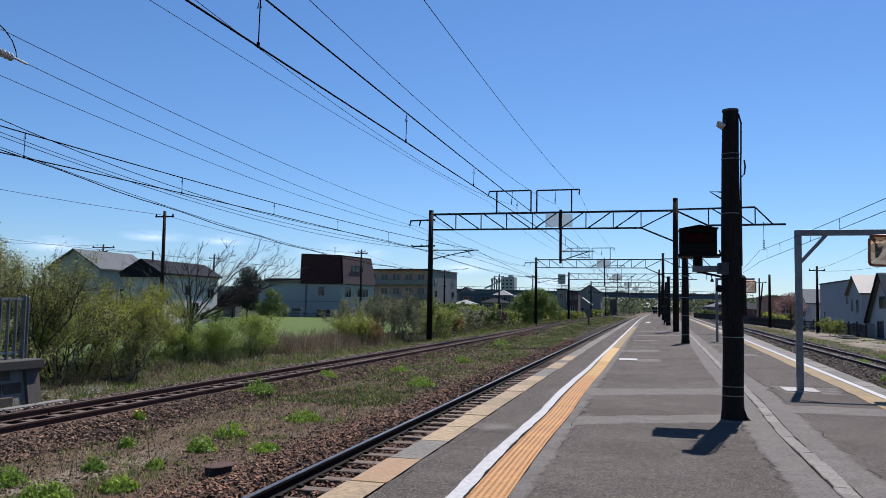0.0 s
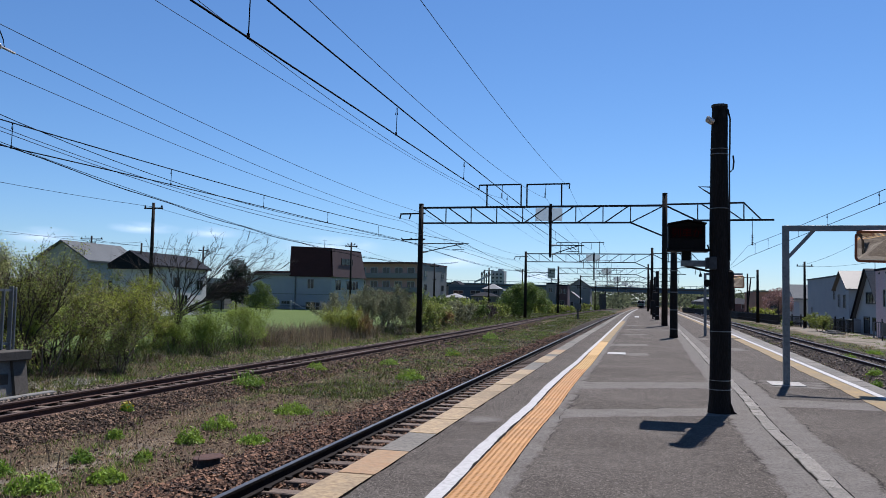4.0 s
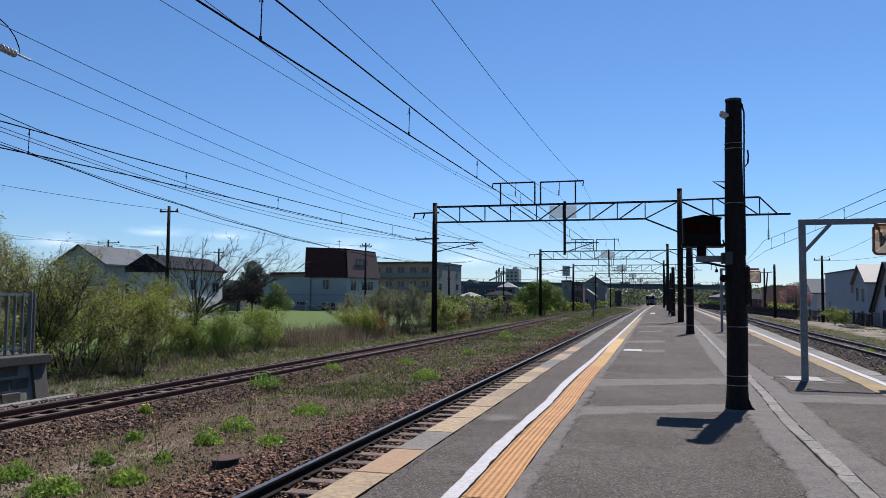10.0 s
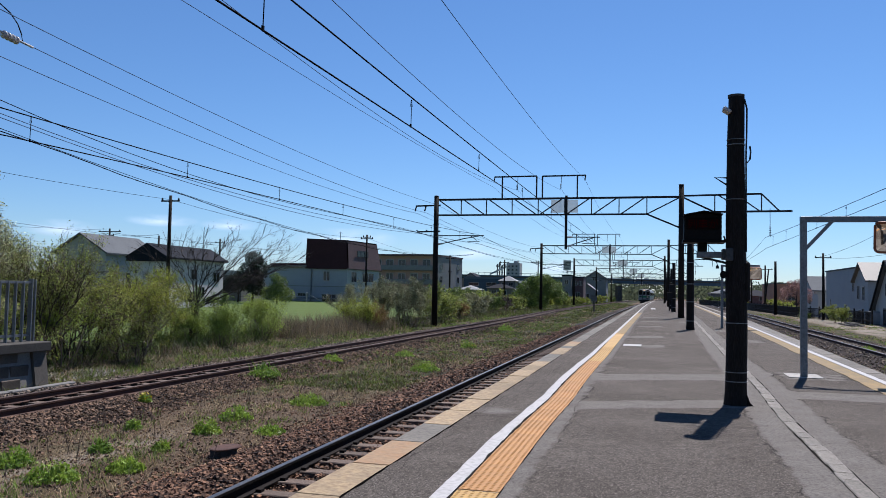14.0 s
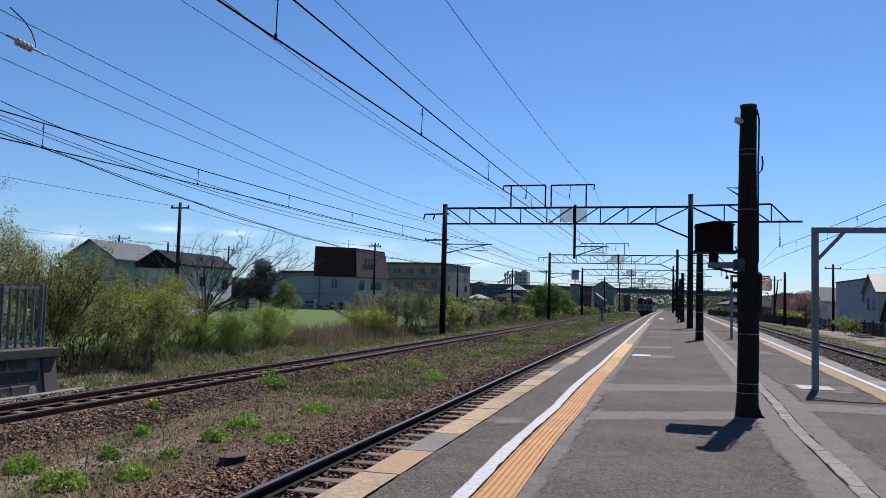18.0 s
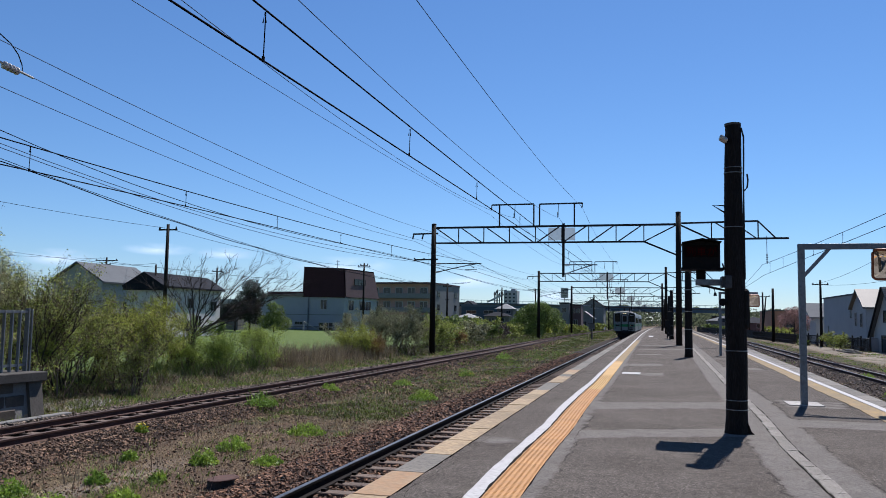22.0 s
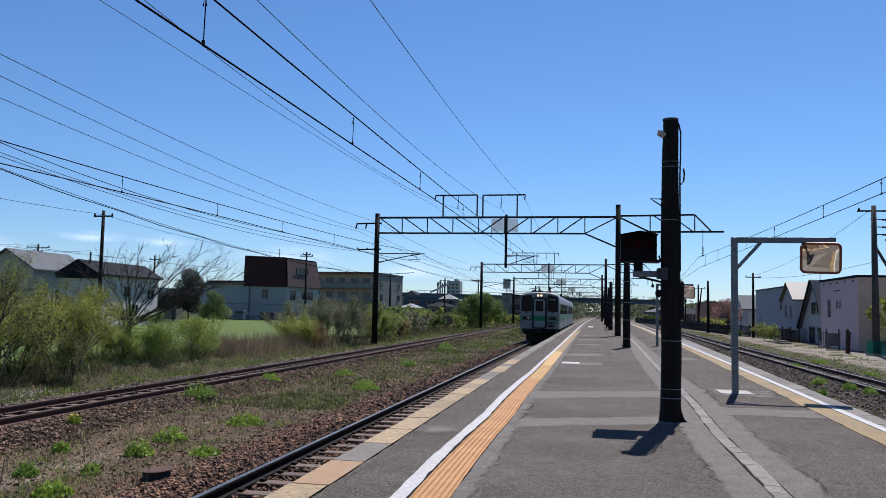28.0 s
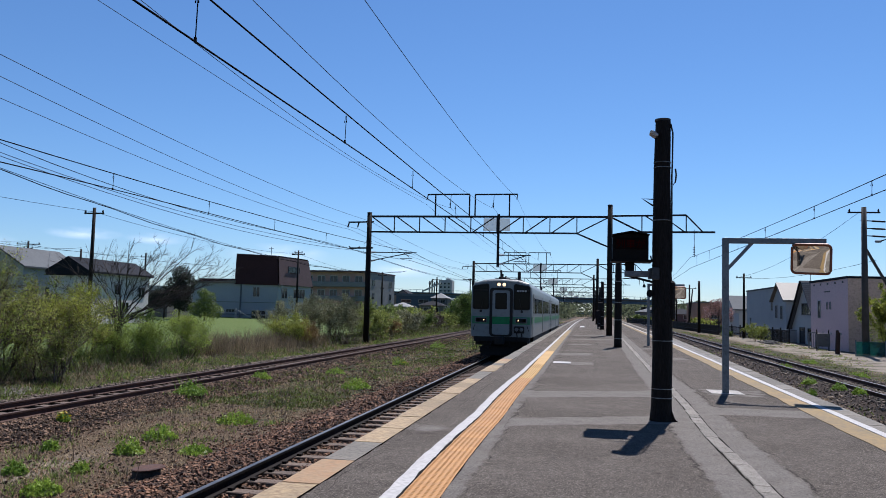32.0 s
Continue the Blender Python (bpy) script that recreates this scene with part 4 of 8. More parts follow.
def scatter_growth():
    rng = np.random.default_rng(11)
    dry, green = [], []
    for _ in range(750):
        y = 5 + 75 * rng.random() ** 1.6
        x = rng.uniform(-9.9, -5.8) if y < 60 else rng.uniform(-11, -5.8)
        g = noise.noise(Vector((x * 0.5, y * 0.28, 2.0))) + 0.45 * step(14, 45, y) - 0.25
        (green if g > rng.random() * 0.5 - 0.1 else dry).append(blades(rng, x, y, ground_z(x, y) - 0.01, 9, 0.07 + 0.05 * rng.random(), 0.16, 0.7, 0.004 + 0.0002 * y))
    stems = []
    litter = []
    for _ in range(8200):
        y = 5.5 + 32 * rng.random() ** 1.8
        x = rng.uniform(-10.0, -5.8)
        if noise.noise(Vector((x * 0.7, y * 0.4, 6.0))) > -0.15:
            litter.append(blades(rng, x, y, ground_z(x, y) + 0.006, 9, 0.026, 0.24, 2.8, 0.0016 + 0.0001 * y))
    blade_mesh("straw_litter", litter, M_DRY, "flattened dry straw on the dirt")
    for _ in range(150):
        y = 6 + 30 * rng.random() ** 1.5
        x = rng.uniform(-9.9, -5.9)
        stems.append(blades(rng, x, y, ground_z(x, y) - 0.01, 5, 0.28 + 0.16 * rng.random(), 0.1, 0.35, 0.004))
    for _ in range(520):
        y = 14 + 45 * rng.random() ** 1.4
        x = far_x(y) - rng.uniform(3.0, 5.6)
        (stems if rng.random() < 0.6 else dry).append(blades(rng, x, y, ground_z(x, y) - 0.01, 6, 0.12 + 0.2 * rng.random(), 0.35, 1.2, 0.005))
    for _ in range(2600):
        y = 12 + 92 * rng.random() ** 1.4
        x = far_x(y) - rng.uniform(1.7, 4.2)
        if noise.noise(Vector((x * 0.8, y * 0.5, 44.0))) > rng.random() * 0.4 - 0.3:
            k = rng.random()
            (green if k < 0.84 else dry).append(blades(rng, x, y, ground_z(x, y) - 0.01, 13, 0.07 + 0.13 * rng.random() ** 2, 0.2, 0.7, 0.005 + 0.0002 * y))
    for k in range(150):
        y = 7 + 60 * rng.random() ** 1.3
        x = rng.uniform(-9.6, -6.2)
        n = int(rng.integers(3, 9))
        for _ in range(n):
            xx, yy = x + rng.normal() * 0.25, y + rng.normal() * 0.4
            green.append(blades(rng, xx, yy, ground_z(xx, yy) - 0.01, 12, 0.06 + 0.05 * rng.random(), 0.13, 0.8, 0.004 + 0.0002 * y))
    for _ in range(360):
        y = 16 + 110 * rng.random() ** 1.3
        x = right_x(y) + rng.choice([-2.2, 3.2, 3.8, 2.6]) + rng.normal() * 0.35
        (green if rng.random() < 0.75 else dry).append(blades(rng, x, y, ground_z(x, y) - 0.01, 10, 0.07 + 0.05 * rng.random(), 0.26, 0.8, 0.008 + 0.0002 * y))
    for _ in range(900):
        y = 16 + 100 * rng.random() ** 1.3
        x = right_x(y) + rng.uniform(2.6, 8.0)
        if noise.noise(Vector((x * 0.3, y * 0.12, 31.0))) > rng.random() * 0.3 - 0.1:
            (green if rng.random() < 0.7 else dry).append(blades(rng, x, y, ground_z(x, y) - 0.01, 12, 0.06 + 0.05 * rng.random(), 0.35, 0.9, 0.008 + 0.0002 * y))
    far_green = []
    for _ in range(4600):
        y = 19 + 190 * rng.random() ** 1.7
        x = NEAR_X + bend(y) - rng.uniform(2.3, 6.3)
        if noise.noise(Vector((x * 0.42, y * 0.17, 12.0))) > rng.random() * 0.3 - 0.06 - 0.16 * step(28, 55, y):
            far_green.append(blades(rng, x, y, ground_z(x, y) - 0.01, 11, 0.045 + 0.06 * rng.random(), 0.24, 0.9, 0.006 + 0.0003 * y))
        elif rng.random() < 0.12:
            dry.append(blades(rng, x, y, ground_z(x, y) - 0.01, 5, 0.1 + 0.12 * rng.random(), 0.25, 0.9, 0.004 + 0.0003 * y))
    for _ in range(1500):
        y = 80 + 150 * rng.random()
        x = far_x(y) + rng.choice([-1, 1]) * rng.uniform(1.1, 4.5)
        if x < NEAR_X + bend(y) - 2.2:
            far_green.append(blades(rng, x, y, ground_z(x, y) - 0.01, 9, 0.12 + 0.22 * rng.random() * (x < far_x(y)), 0.4, 0.8, 0.008 + 0.0003 * y))
    blade_mesh("dead_stems", stems, M_TWIG, "thin dead brown weed stems in the gravel")
    brush, brush_dry = [], []
    for _ in range(1500):
        y = 13 + 36 * rng.random()
        x = far_x(y) - rng.uniform(2.6, 5.4)
        k = rng.random()
        (far_green if k < 0.6 else brush_dry if k < 0.85 else dry).append(blades(rng, x, y, ground_z(x, y) - 0.02, 11, 0.06 + 0.16 * rng.random() ** 2, 0.26, 0.9, 0.006))
    for _ in range(1100):
        y = 13.5 + 24 * rng.random()
        x = -15.4 - 3.4 * rng.random() - 0.02 * y
        k = rng.random()
        (brush if k < 0.62 else brush_dry if k < 0.92 else dry).append(blades(rng, x, y, ground_z(x, y) - 0.02, 12, 0.14 + 0.34 * rng.random() ** 1.5, 0.35, 0.8, 0.007))
    for _ in range(1300):
        y = 46 + 60 * rng.random()
        x = far_x(y) - rng.uniform(3.4, 7.0)
        (far_green if rng.random() < 0.6 else brush_dry).append(blades(rng, x, y, ground_z(x, y) - 0.02, 12, 0.12 + 0.3 * rng.random() ** 1.5, 0.5, 0.8, 0.008 + 0.00016 * y))
    blade_mesh("low_weeds", far_green, M_WEED_LOW, "low dark green weeds between the tracks")
    tall = []
    for _ in range(620):
        y = 26 + 10 * rng.random()
        x = -16.2 - 2.4 * rng.random() - 0.03 * (y - 23)
        if noise.noise(Vector((x * 0.9, y * 0.6, 71.0))) > -0.2:
            tall.append(blades(rng, x, y, ground_z(x, y) - 0.02, 16, 0.25 + 0.5 * rng.random(), 0.4, 0.5, 0.006))
    blade_mesh("tall_grass", tall, M_LEAF_G, "tall fresh green grass at the lawn's edge")
    blade_mesh("underbrush", brush, M_LEAF_G, "low green underbrush beneath the shrubs", "brush")
    blade_mesh("dead_brush", brush_dry, M_TWIG, "dead brown brushwood beneath the shrubs", "brush")
    blade_mesh("green_grass", green, M_GRASS, "short green grass tufts between the tracks")
    blade_mesh("dry_grass", dry, M_DRY, "dry straw coloured grass tufts between the tracks")
    reeds = []
    for _ in range(520):
        y = rng.uniform(33, 48)
        x = -17.0 + rng.normal() * 0.9
        reeds.append(blades(rng, x, y, ground_z(x, y) - 0.02, 14, 0.42 + 0.55 * rng.random(), 0.45, 0.3, 0.007))
    blade_mesh("dry_reeds", reeds, M_REED, "tall dry brown reeds beside the lawn", "reeds")


scatter_growth()


def weed_clump(x, y, r, h, mat=M_WEED, flower=False, seed=0):
    rng = np.random.default_rng(seed)
    z = ground_z(x, y)
    ob = thing("weed_clump", "low bright green weed clump growing in the gravel" + (" with yellow flowers" if flower else ""), "weed", group="weeds between the tracks")
    r, h = r * 0.92, h * 1.25
    n = int(900 * min(1.5, max(0.35, r / 0.4)))
    a = rng.random(n) * 2 * np.pi
    rr = r * np.sqrt(rng.random(n))
    lump = 0.65 + 0.35 * np.sin(a * 3 + seed) + 0.2 * rng.random(n)
    pts = np.stack([x + rr * np.cos(a), y + rr * np.sin(a), z + h * lump * (1 - (rr / r) ** 2 * 0.8) * rng.random(n) ** 0.6 + 0.01], 1)
    v, f = leaf_cloud(rng, pts, 0.03)
    part("foliage", Shape().arrays(v, f), mat, ob)
    c = blades(rng, x, y, z - 0.01, 40, h * 1.1, r * 0.8, 0.4, 0.006)
    s = Shape()
    s.v = list(map(tuple, c.reshape(-1, 3).tolist()))
    s.f = [(5 * i, 5 * i + 1, 5 * i + 2, 5 * i + 3) for i in range(40)] + [(5 * i + 3, 5 * i + 2, 5 * i + 4) for i in range(40)]
    part("stalk_tuft", s, mat, ob)
    if flower:
        k = rng.choice(n, 30)
        v, f = leaf_cloud(rng, pts[k] + np.array([0, 0, 0.05]), 0.035)
        tagged(part("blossom", Shape().arrays(v, f), M_FLOWER, ob, "small yellow flowers"), kind="stuff")


for i, (x, y, r, h, fl) in enumerate(((-9.95, 19.6, 0.47, 0.3, False),
        (-7.09, 16.1, 0.45, 0.2, False),
        (-7.49, 13.7, 0.34, 0.2, False),
        (-7.26, 12.3, 0.26, 0.2, False),
        (-8.63, 12.2, 0.17, 0.15, False),
        (-9.94, 14.4, 0.14, 0.14, True),
        (-7.81, 10.3, 0.2, 0.16, False),
        (-6.72, 9.4, 0.28, 0.16, False),
        (-6.74, 23.9, 0.5, 0.26, False),
        (-10, 24.4, 0.36, 0.2, False),
        (-7.07, 10.7, 0.14, 0.12, False),
        (-7.9, 34.8, 0.37, 0.25, True),
        (-9.27, 51.4, 0.6, 0.35, False),
        (-6.31, 12.7, 0.3, 0.12, False),
        (-8.3, 9.2, 0.3, 0.2, False),
        (-7.2, 8.6, 0.35, 0.18, False),
        (-9, 29, 0.4, 0.2, False))):
    weed_clump(x, y, r, h, flower=fl, seed=20 + i)

# rusty round lid in the gravel
lid = thing("manhole_lid", "rusty iron lid over a dark concrete collar in the gravel", "manhole", pose(-5.98, 10.6, -1.02))
part("collar", Shape().lathe([(0.19, -0.1), (0.19, 0.09), (0.18, 0.1)], 20), M_COPING, lid)
part("lid", Shape().lathe([(0.19, 0.0), (0.225, 0.006), (0.225, 0.018), (0.21, 0.026), (0.05, 0.028)], 20, pose(0.03, 0, 0.105, 2, -4, 0)), M_RUST, lid, "rusty iron lid")

# ---- plants ----
def grow(sh, rng, p, d, length, r, depth, spread, up, tips, sides=5, wild=0.25):
    """A limb that bends, tapers and forks."""
    pts = [Vector(p)]
    d = Vector(d).normalized()
    n = 3
    for k in range(n):
        d = (d + Vector(rng.normal(size=3)) * wild * 0.5 + Vector((0, 0, up))).normalized()
        pts.append(pts[-1] + d * (length / n))
    sh.tube(pts, r, r * 0.62, sides if depth > 1 else 3, caps=False)
    tips.append(pts[-1])
    if depth <= 2:
        tips += [pts[1], pts[2], pts[2].lerp(pts[3], 0.5)]
    if depth == 0:
        return
    for k in range(2 if rng.random() < 0.55 else 3):
        e = (d + Vector(rng.normal(size=3)) * spread).normalized()
        grow(sh, rng, pts[rng.integers(2, 4)], e, length * rng.uniform(0.6, 0.85), r * 0.6, depth - 1, spread, up, tips, sides, wild)


def shrub(name, label, x, y, h, r, mat, n_leaf, leaf, seed, stems=7, depth=3, squash=1.0, twig=M_TWIG, low=0.12, category="shrub"):
    rng = np.random.default_rng(seed)
    n_leaf, leaf = int(n_leaf * (3.0 if y < 40 else 2.1 if y < 62 else 0.85 if y < 118 else 0.6)), leaf * (0.5 if y < 40 else 0.68 if y < 62 else 1.0 if y < 118 else 1.05)
    depth = 4 if y < 40 and depth == 3 else 2 if y > 118 else depth
    z = ground_z(x, y) - 0.05
    ob = thing(name, label, category, pose(x, y, z), group="thicket beside the far track")
    sh, tips = Shape(), []
    wisp = label.startswith("wispy")
    root = 0.2 if wisp else 0.35
    for k in range(stems * 2 if wisp else stems):
        a = rng.random() * 2 * np.pi
        lean = rng.uniform(0.1, 0.75) * r / h * 1.6
        grow(sh, rng, (root * r * math.cos(a), root * r * math.sin(a), 0), (math.cos(a) * lean, math.sin(a) * lean, 1), h * (rng.uniform(0.2, 0.42) if wisp else rng.uniform(0.34, 0.47)), 0.012 if wisp else 0.016 + 0.006 * h, depth, 0.42, 0.08, tips)
    tagged(part("branching", sh, twig, ob), kind="stuff")
    if n_leaf:
        tp = np.array([tuple(t) for t in tips])
        pick = tp[rng.integers(0, len(tp), n_leaf)]
        pts = pick + rng.normal(size=(n_leaf, 3)) * np.array([0.085, 0.085, 0.07]) * (0.6 + 0.25 * r)
        k = n_leaf // (16 if y < 40 else 8 if y < 62 else 4)
        a, u = rng.random(k) * 2 * np.pi, rng.random(k)
        lump = 0.75 + 0.3 * np.sin(3 * a + seed) + 0.15 * np.sin(7 * a)
        rad = r * lump * (0.55 + 0.45 * rng.random(k) ** 0.5)
        cz = h * (low + (0.85 - low) * u)
        sq = np.sqrt(np.maximum(0.05, 1 - ((cz / h - 0.45) / 0.62) ** 2))
        pts[:k] = np.stack([rad * sq * np.cos(a), rad * sq * np.sin(a), cz], 1)
        pts = pts[pts[:, 2] > 0.03]
        v, f = leaf_cloud(rng, pts, leaf)
        part("foliage", Shape().arrays(v, f), mat, ob)
        if y < 40 and not wisp:
            k = int(2200 * min(1.2, h / 3.0))
            q = tp[rng.integers(0, len(tp), k)] + rng.normal(size=(k, 3)) * 0.1
            v, f = leaf_cloud(rng, q[q[:, 2] > 0.08], 0.11, 0.05)
            tagged(part("twig_growth", Shape().arrays(v, f), M_TWIG_FINE, ob), kind="stuff")
    return ob


LY, LO, LG = "spring shrub with fresh yellow green leaves", "tangled olive shrub with thin brown stems", "small leafy green shrub"
for i, (x, y, h, r, mat, n, lf, lab, st) in enumerate((
        (-17.5, 15.2, 3.6, 1.9, M_LEAF_PALE, 14000, 0.05, "tall pale budding shrub with bare twigs", 9),
        (-18.5, 17.4, 3.6, 1.9, M_LEAF_PALE, 12000, 0.05, "tall pale budding shrub with bare twigs", 9),
        (-16.6, 18.3, 3.0, 1.5, M_LEAF_OLIVE, 5200, 0.05, LO, 9),
        (-18.8, 20.2, 3.2, 1.7, M_LEAF_OLIVE, 5200, 0.05, LO, 9),
        (-16.6, 20.4, 2.8, 1.5, M_LEAF_OLIVE, 5200, 0.05, LO, 10),
        (-17.6, 22.2, 2.8, 1.5, M_LEAF_OLIVE, 5200, 0.05, LO, 9),
        (-16.4, 22.9, 2.5, 1.5, M_LEAF_Y, 6500, 0.05, LY, 7),
        (-17.4, 24.6, 2.5, 1.6, M_LEAF_Y, 6500, 0.05, LY, 7),
        (-16.1, 16.6, 1.9, 0.9, M_LEAF_BUSH, 2600, 0.05, LG, 6),
        (-16.2, 19.3, 1.8, 1.0, M_LEAF_BUSH, 2600, 0.05, LG, 6),
        (-15.3, 21.4, 1.5, 0.9, M_LEAF_OLIVE, 1800, 0.05, LG, 6),
        (-16.9, 27.2, 1.6, 1.0, M_LEAF_BUSH, 4500, 0.04, "wispy bright green shrub beside the bare tree", 6),
        (-16.3, 28.6, 1.7, 1.15, M_LEAF_BUSH, 5500, 0.04, "wispy bright green shrub beside the bare tree", 6),
        (-16.3, 31.6, 1.95, 1.25, M_LEAF_BUSH, 6000, 0.04, "wispy bright green shrub at the lawn's edge", 7),
        (-18.4, 27.0, 1.7, 1.2, M_LEAF_BUSH, 2800, 0.05, LG, 6),
        (-16.7, 44.3, 2.1, 1.4, M_LEAF_Y, 6500, 0.045, "wispy yellow green shrub beside the reeds", 9),
        (-16.0, 45.5, 1.6, 0.9, M_RUSSET, 4600, 0.04, "wispy dry russet shrub beside the track", 8),
        (-17.4, 48.5, 3.0, 1.9, M_LEAF_GREY, 9500, 0.05, "broad grey green budding shrub", 9),
        (-16.6, 51.6, 3.0, 2.0, M_LEAF_GREY, 9500, 0.05, "broad grey green budding shrub", 9),
        (-17.2, 55.8, 2.8, 2.0, M_LEAF_GREY, 7000, 0.06, "dense grey green shrub behind the mast", 8),
        (-16.5, 58.8, 2.4, 1.7, M_LEAF_OLIVE, 4800, 0.07, LG, 7),
        (-17.0, 63.0, 2.0, 1.5, M_LEAF_OLIVE, 3200, 0.08, LO, 7),
        (-16.4, 68.0, 1.6, 1.2, M_RUSSET, 2200, 0.08, "dry russet shrub beside the track", 7),
        (-18.0, 74.0, 2.1, 1.8, M_LEAF_OLIVE, 3200, 0.09, LO, 7),
        (-18.0, 82.0, 2.0, 2.0, M_LEAF_GREY, 4000, 0.09, LO, 7),
        (-19.0, 90.0, 2.3, 2.0, M_LEAF_OLIVE, 3000, 0.1, LO, 7),
        (-18.2, 98.0, 2.2, 2.1, M_LEAF_OLIVE, 4000, 0.1, LO, 7),
        (-17.6, 66.0, 1.9, 1.9, M_LEAF_G, 4000, 0.08, LG, 8),
        (-18.6, 70.5, 2.2, 2.0, M_LEAF_OLIVE, 4000, 0.08, LO, 8),
        (-17.2, 77.5, 1.8, 1.9, M_LEAF_GREY, 4000, 0.09, LO, 8),
        (-20.2, 79.0, 2.5, 2.3, M_LEAF_G, 4500, 0.09, LG, 8),
        (-18.0, 86.0, 1.9, 2.2, M_LEAF_G, 4500, 0.1, LG, 8),
        (-21.0, 88.0, 2.4, 2.4, M_LEAF_OLIVE, 4500, 0.1, LO, 8),
        (-17.8, 94.0, 1.8, 2.2, M_TWIG, 2500, 0.09, "leafless brown brushwood beside the track", 10),
        (-21.8, 97.0, 2.6, 2.6, M_LEAF_G, 4500, 0.1, LG, 8),
        (-18.0, 104.0, 2.0, 2.4, M_LEAF_OLIVE, 4500, 0.11, LO, 8),
        (-18.5, 126.0, 2.2, 2.4, M_LEAF_G, 4000, 0.14, LG, 8),
        (-24.5, 112.0, 2.6, 2.8, M_LEAF_G, 4500, 0.12, LG, 8),
        (-30.0, 118.0, 2.4, 2.8, M_LEAF_OLIVE, 4500, 0.13, LO, 8),
        (-23.5, 104.0, 2.6, 2.2, M_LEAF_OLIVE, 3000, 0.12, LO, 7),
        (-28.0, 100.0, 2.2, 2.2, M_LEAF_G, 3000, 0.12, LG, 7),
        (-19.5, 140.0, 2.6, 2.4, M_LEAF_OLIVE, 2600, 0.15, LO, 7),
        (-20.5, 160.0, 2.4, 2.6, M_LEAF_OLIVE, 2600, 0.16, LO, 7),
        (-21.5, 180.0, 2.4, 2.8, M_LEAF_Y, 2600, 0.18, LY, 7),
        (17.2, 103.0, 0.8, 0.7, M_LEAF_G, 1200, 0.1, LO, 7),
        (17.3, 85.4, 1.8, 1.1, M_LEAF_OLIVE, 7000, 0.05, LO, 7),
        (20.5, 150.0, 2.4, 2.0, M_LEAF_Y, 2600, 0.14, LY, 7),
        (17.6, 186.0, 2.6, 2.2, M_LEAF_Y, 2600, 0.16, LY, 7),
        (16.8, 202.0, 2.4, 2.4, M_LEAF_OLIVE, 2600, 0.16, LO, 7),
        (15.6, 232.0, 2.8, 2.6, M_LEAF_G, 2600, 0.17, LG, 7),
        (19.8, 136.0, 2.0, 1.8, M_LEAF_Y, 2600, 0.14, LY, 7))):
    near_olive = lab == LO and y < 40
    shrub("shrub", lab, x, y, h, r, mat, int(n * 0.8) if near_olive else n, lf, 100 + i, stems=st + 2 if near_olive else st, twig=M_BARK if near_olive else M_TWIG)
rs = random.Random(4)
for k in range(26):
    y = 122 + 6 * k + rs.uniform(-3, 3)
    x = far_x(y) - rs.uniform(3.8, 7.5)
    mat, lab = rs.choice(((M_LEAF_G, LG), (M_LEAF_OLIVE, LO), (M_LEAF_Y, LY), (M_LEAF_G, LG)))
    shrub("shrub", lab, x, y, rs.uniform(1.5, 2.6), rs.uniform(2.0, 3.0), mat, 2600, 0.17, 300 + k, stems=7, depth=2)
shrub("street_tree", "young tree with yellow green leaves beside the pole", 20.2, 59.5, 4.2, 1.2, M_LEAF_Y, 11000, 0.08, 201, stems=4, category="tree")
for i, (x, y, h, r) in enumerate(((-40.3, 59.5, 2.1, 1.3), (-38.0, 61.5, 1.9, 1.4), (-36.0, 62.5, 1.6, 1.3), (-43.0, 60.0, 2.4, 1.4))):
    shrub("shrub", "leafy green garden hedge shrub before the pale house", x, y, h, r, M_LEAF_G, 2600, 0.06, 260 + i)


def round_tree(name, label, x, y, lobes, mat, n, leaf, seed):
    """Trunk, limbs and a crown of leaves gathered in lobes (dx, dy, height, radius)."""
    rng = np.random.default_rng(seed)
    z = ground_z(x, y) if y < 420 else -1.2
    ob = thing(name, label, "tree", pose(x, y, z), group="trees beyond the line")
    zc = sum(l[2] for l in lobes) / len(lobes)
    part("trunk", Shape().tube([(0, 0, -0.1), (0.05, 0, zc * 0.45), (0, 0.05, zc)], 0.05 + 0.03 * zc, 0.05, 8), M_BARK, ob, smooth=True)
    sh, pts = Shape(), []
    total = sum(l[3] ** 2 for l in lobes)
    for dx, dy, h, r in lobes:
        sh.tube([(0, 0, zc * 0.4), (dx * 0.5, dy * 0.5, (zc * 0.4 + h) * 0.55), (dx, dy, h)], 0.06, 0.02, 5)
        k = int(n * r * r / total)
        d = rng.normal(size=(k, 3))
        d /= np.linalg.norm(d, axis=1)[:, None]
        lump = np.array([1 + 0.28 * noise.noise(Vector(q) * 2.6 + Vector((seed, dx * 7, h))) + 0.2 * noise.noise(Vector(q) * 6 + Vector((seed, 3, h))) for q in d])
        rad = r * lump * rng.random(k) ** 0.28
        q = d * rad[:, None] * np.array([1, 1, 0.85]) + np.array([dx, dy, h])
        pts.append(q[q[:, 2] > 0.05])
    part("limbs", sh, M_BARK, ob)
    v, f = leaf_cloud(rng, np.concatenate(pts), leaf)
    part("crown", Shape().arrays(v, f), mat, ob)


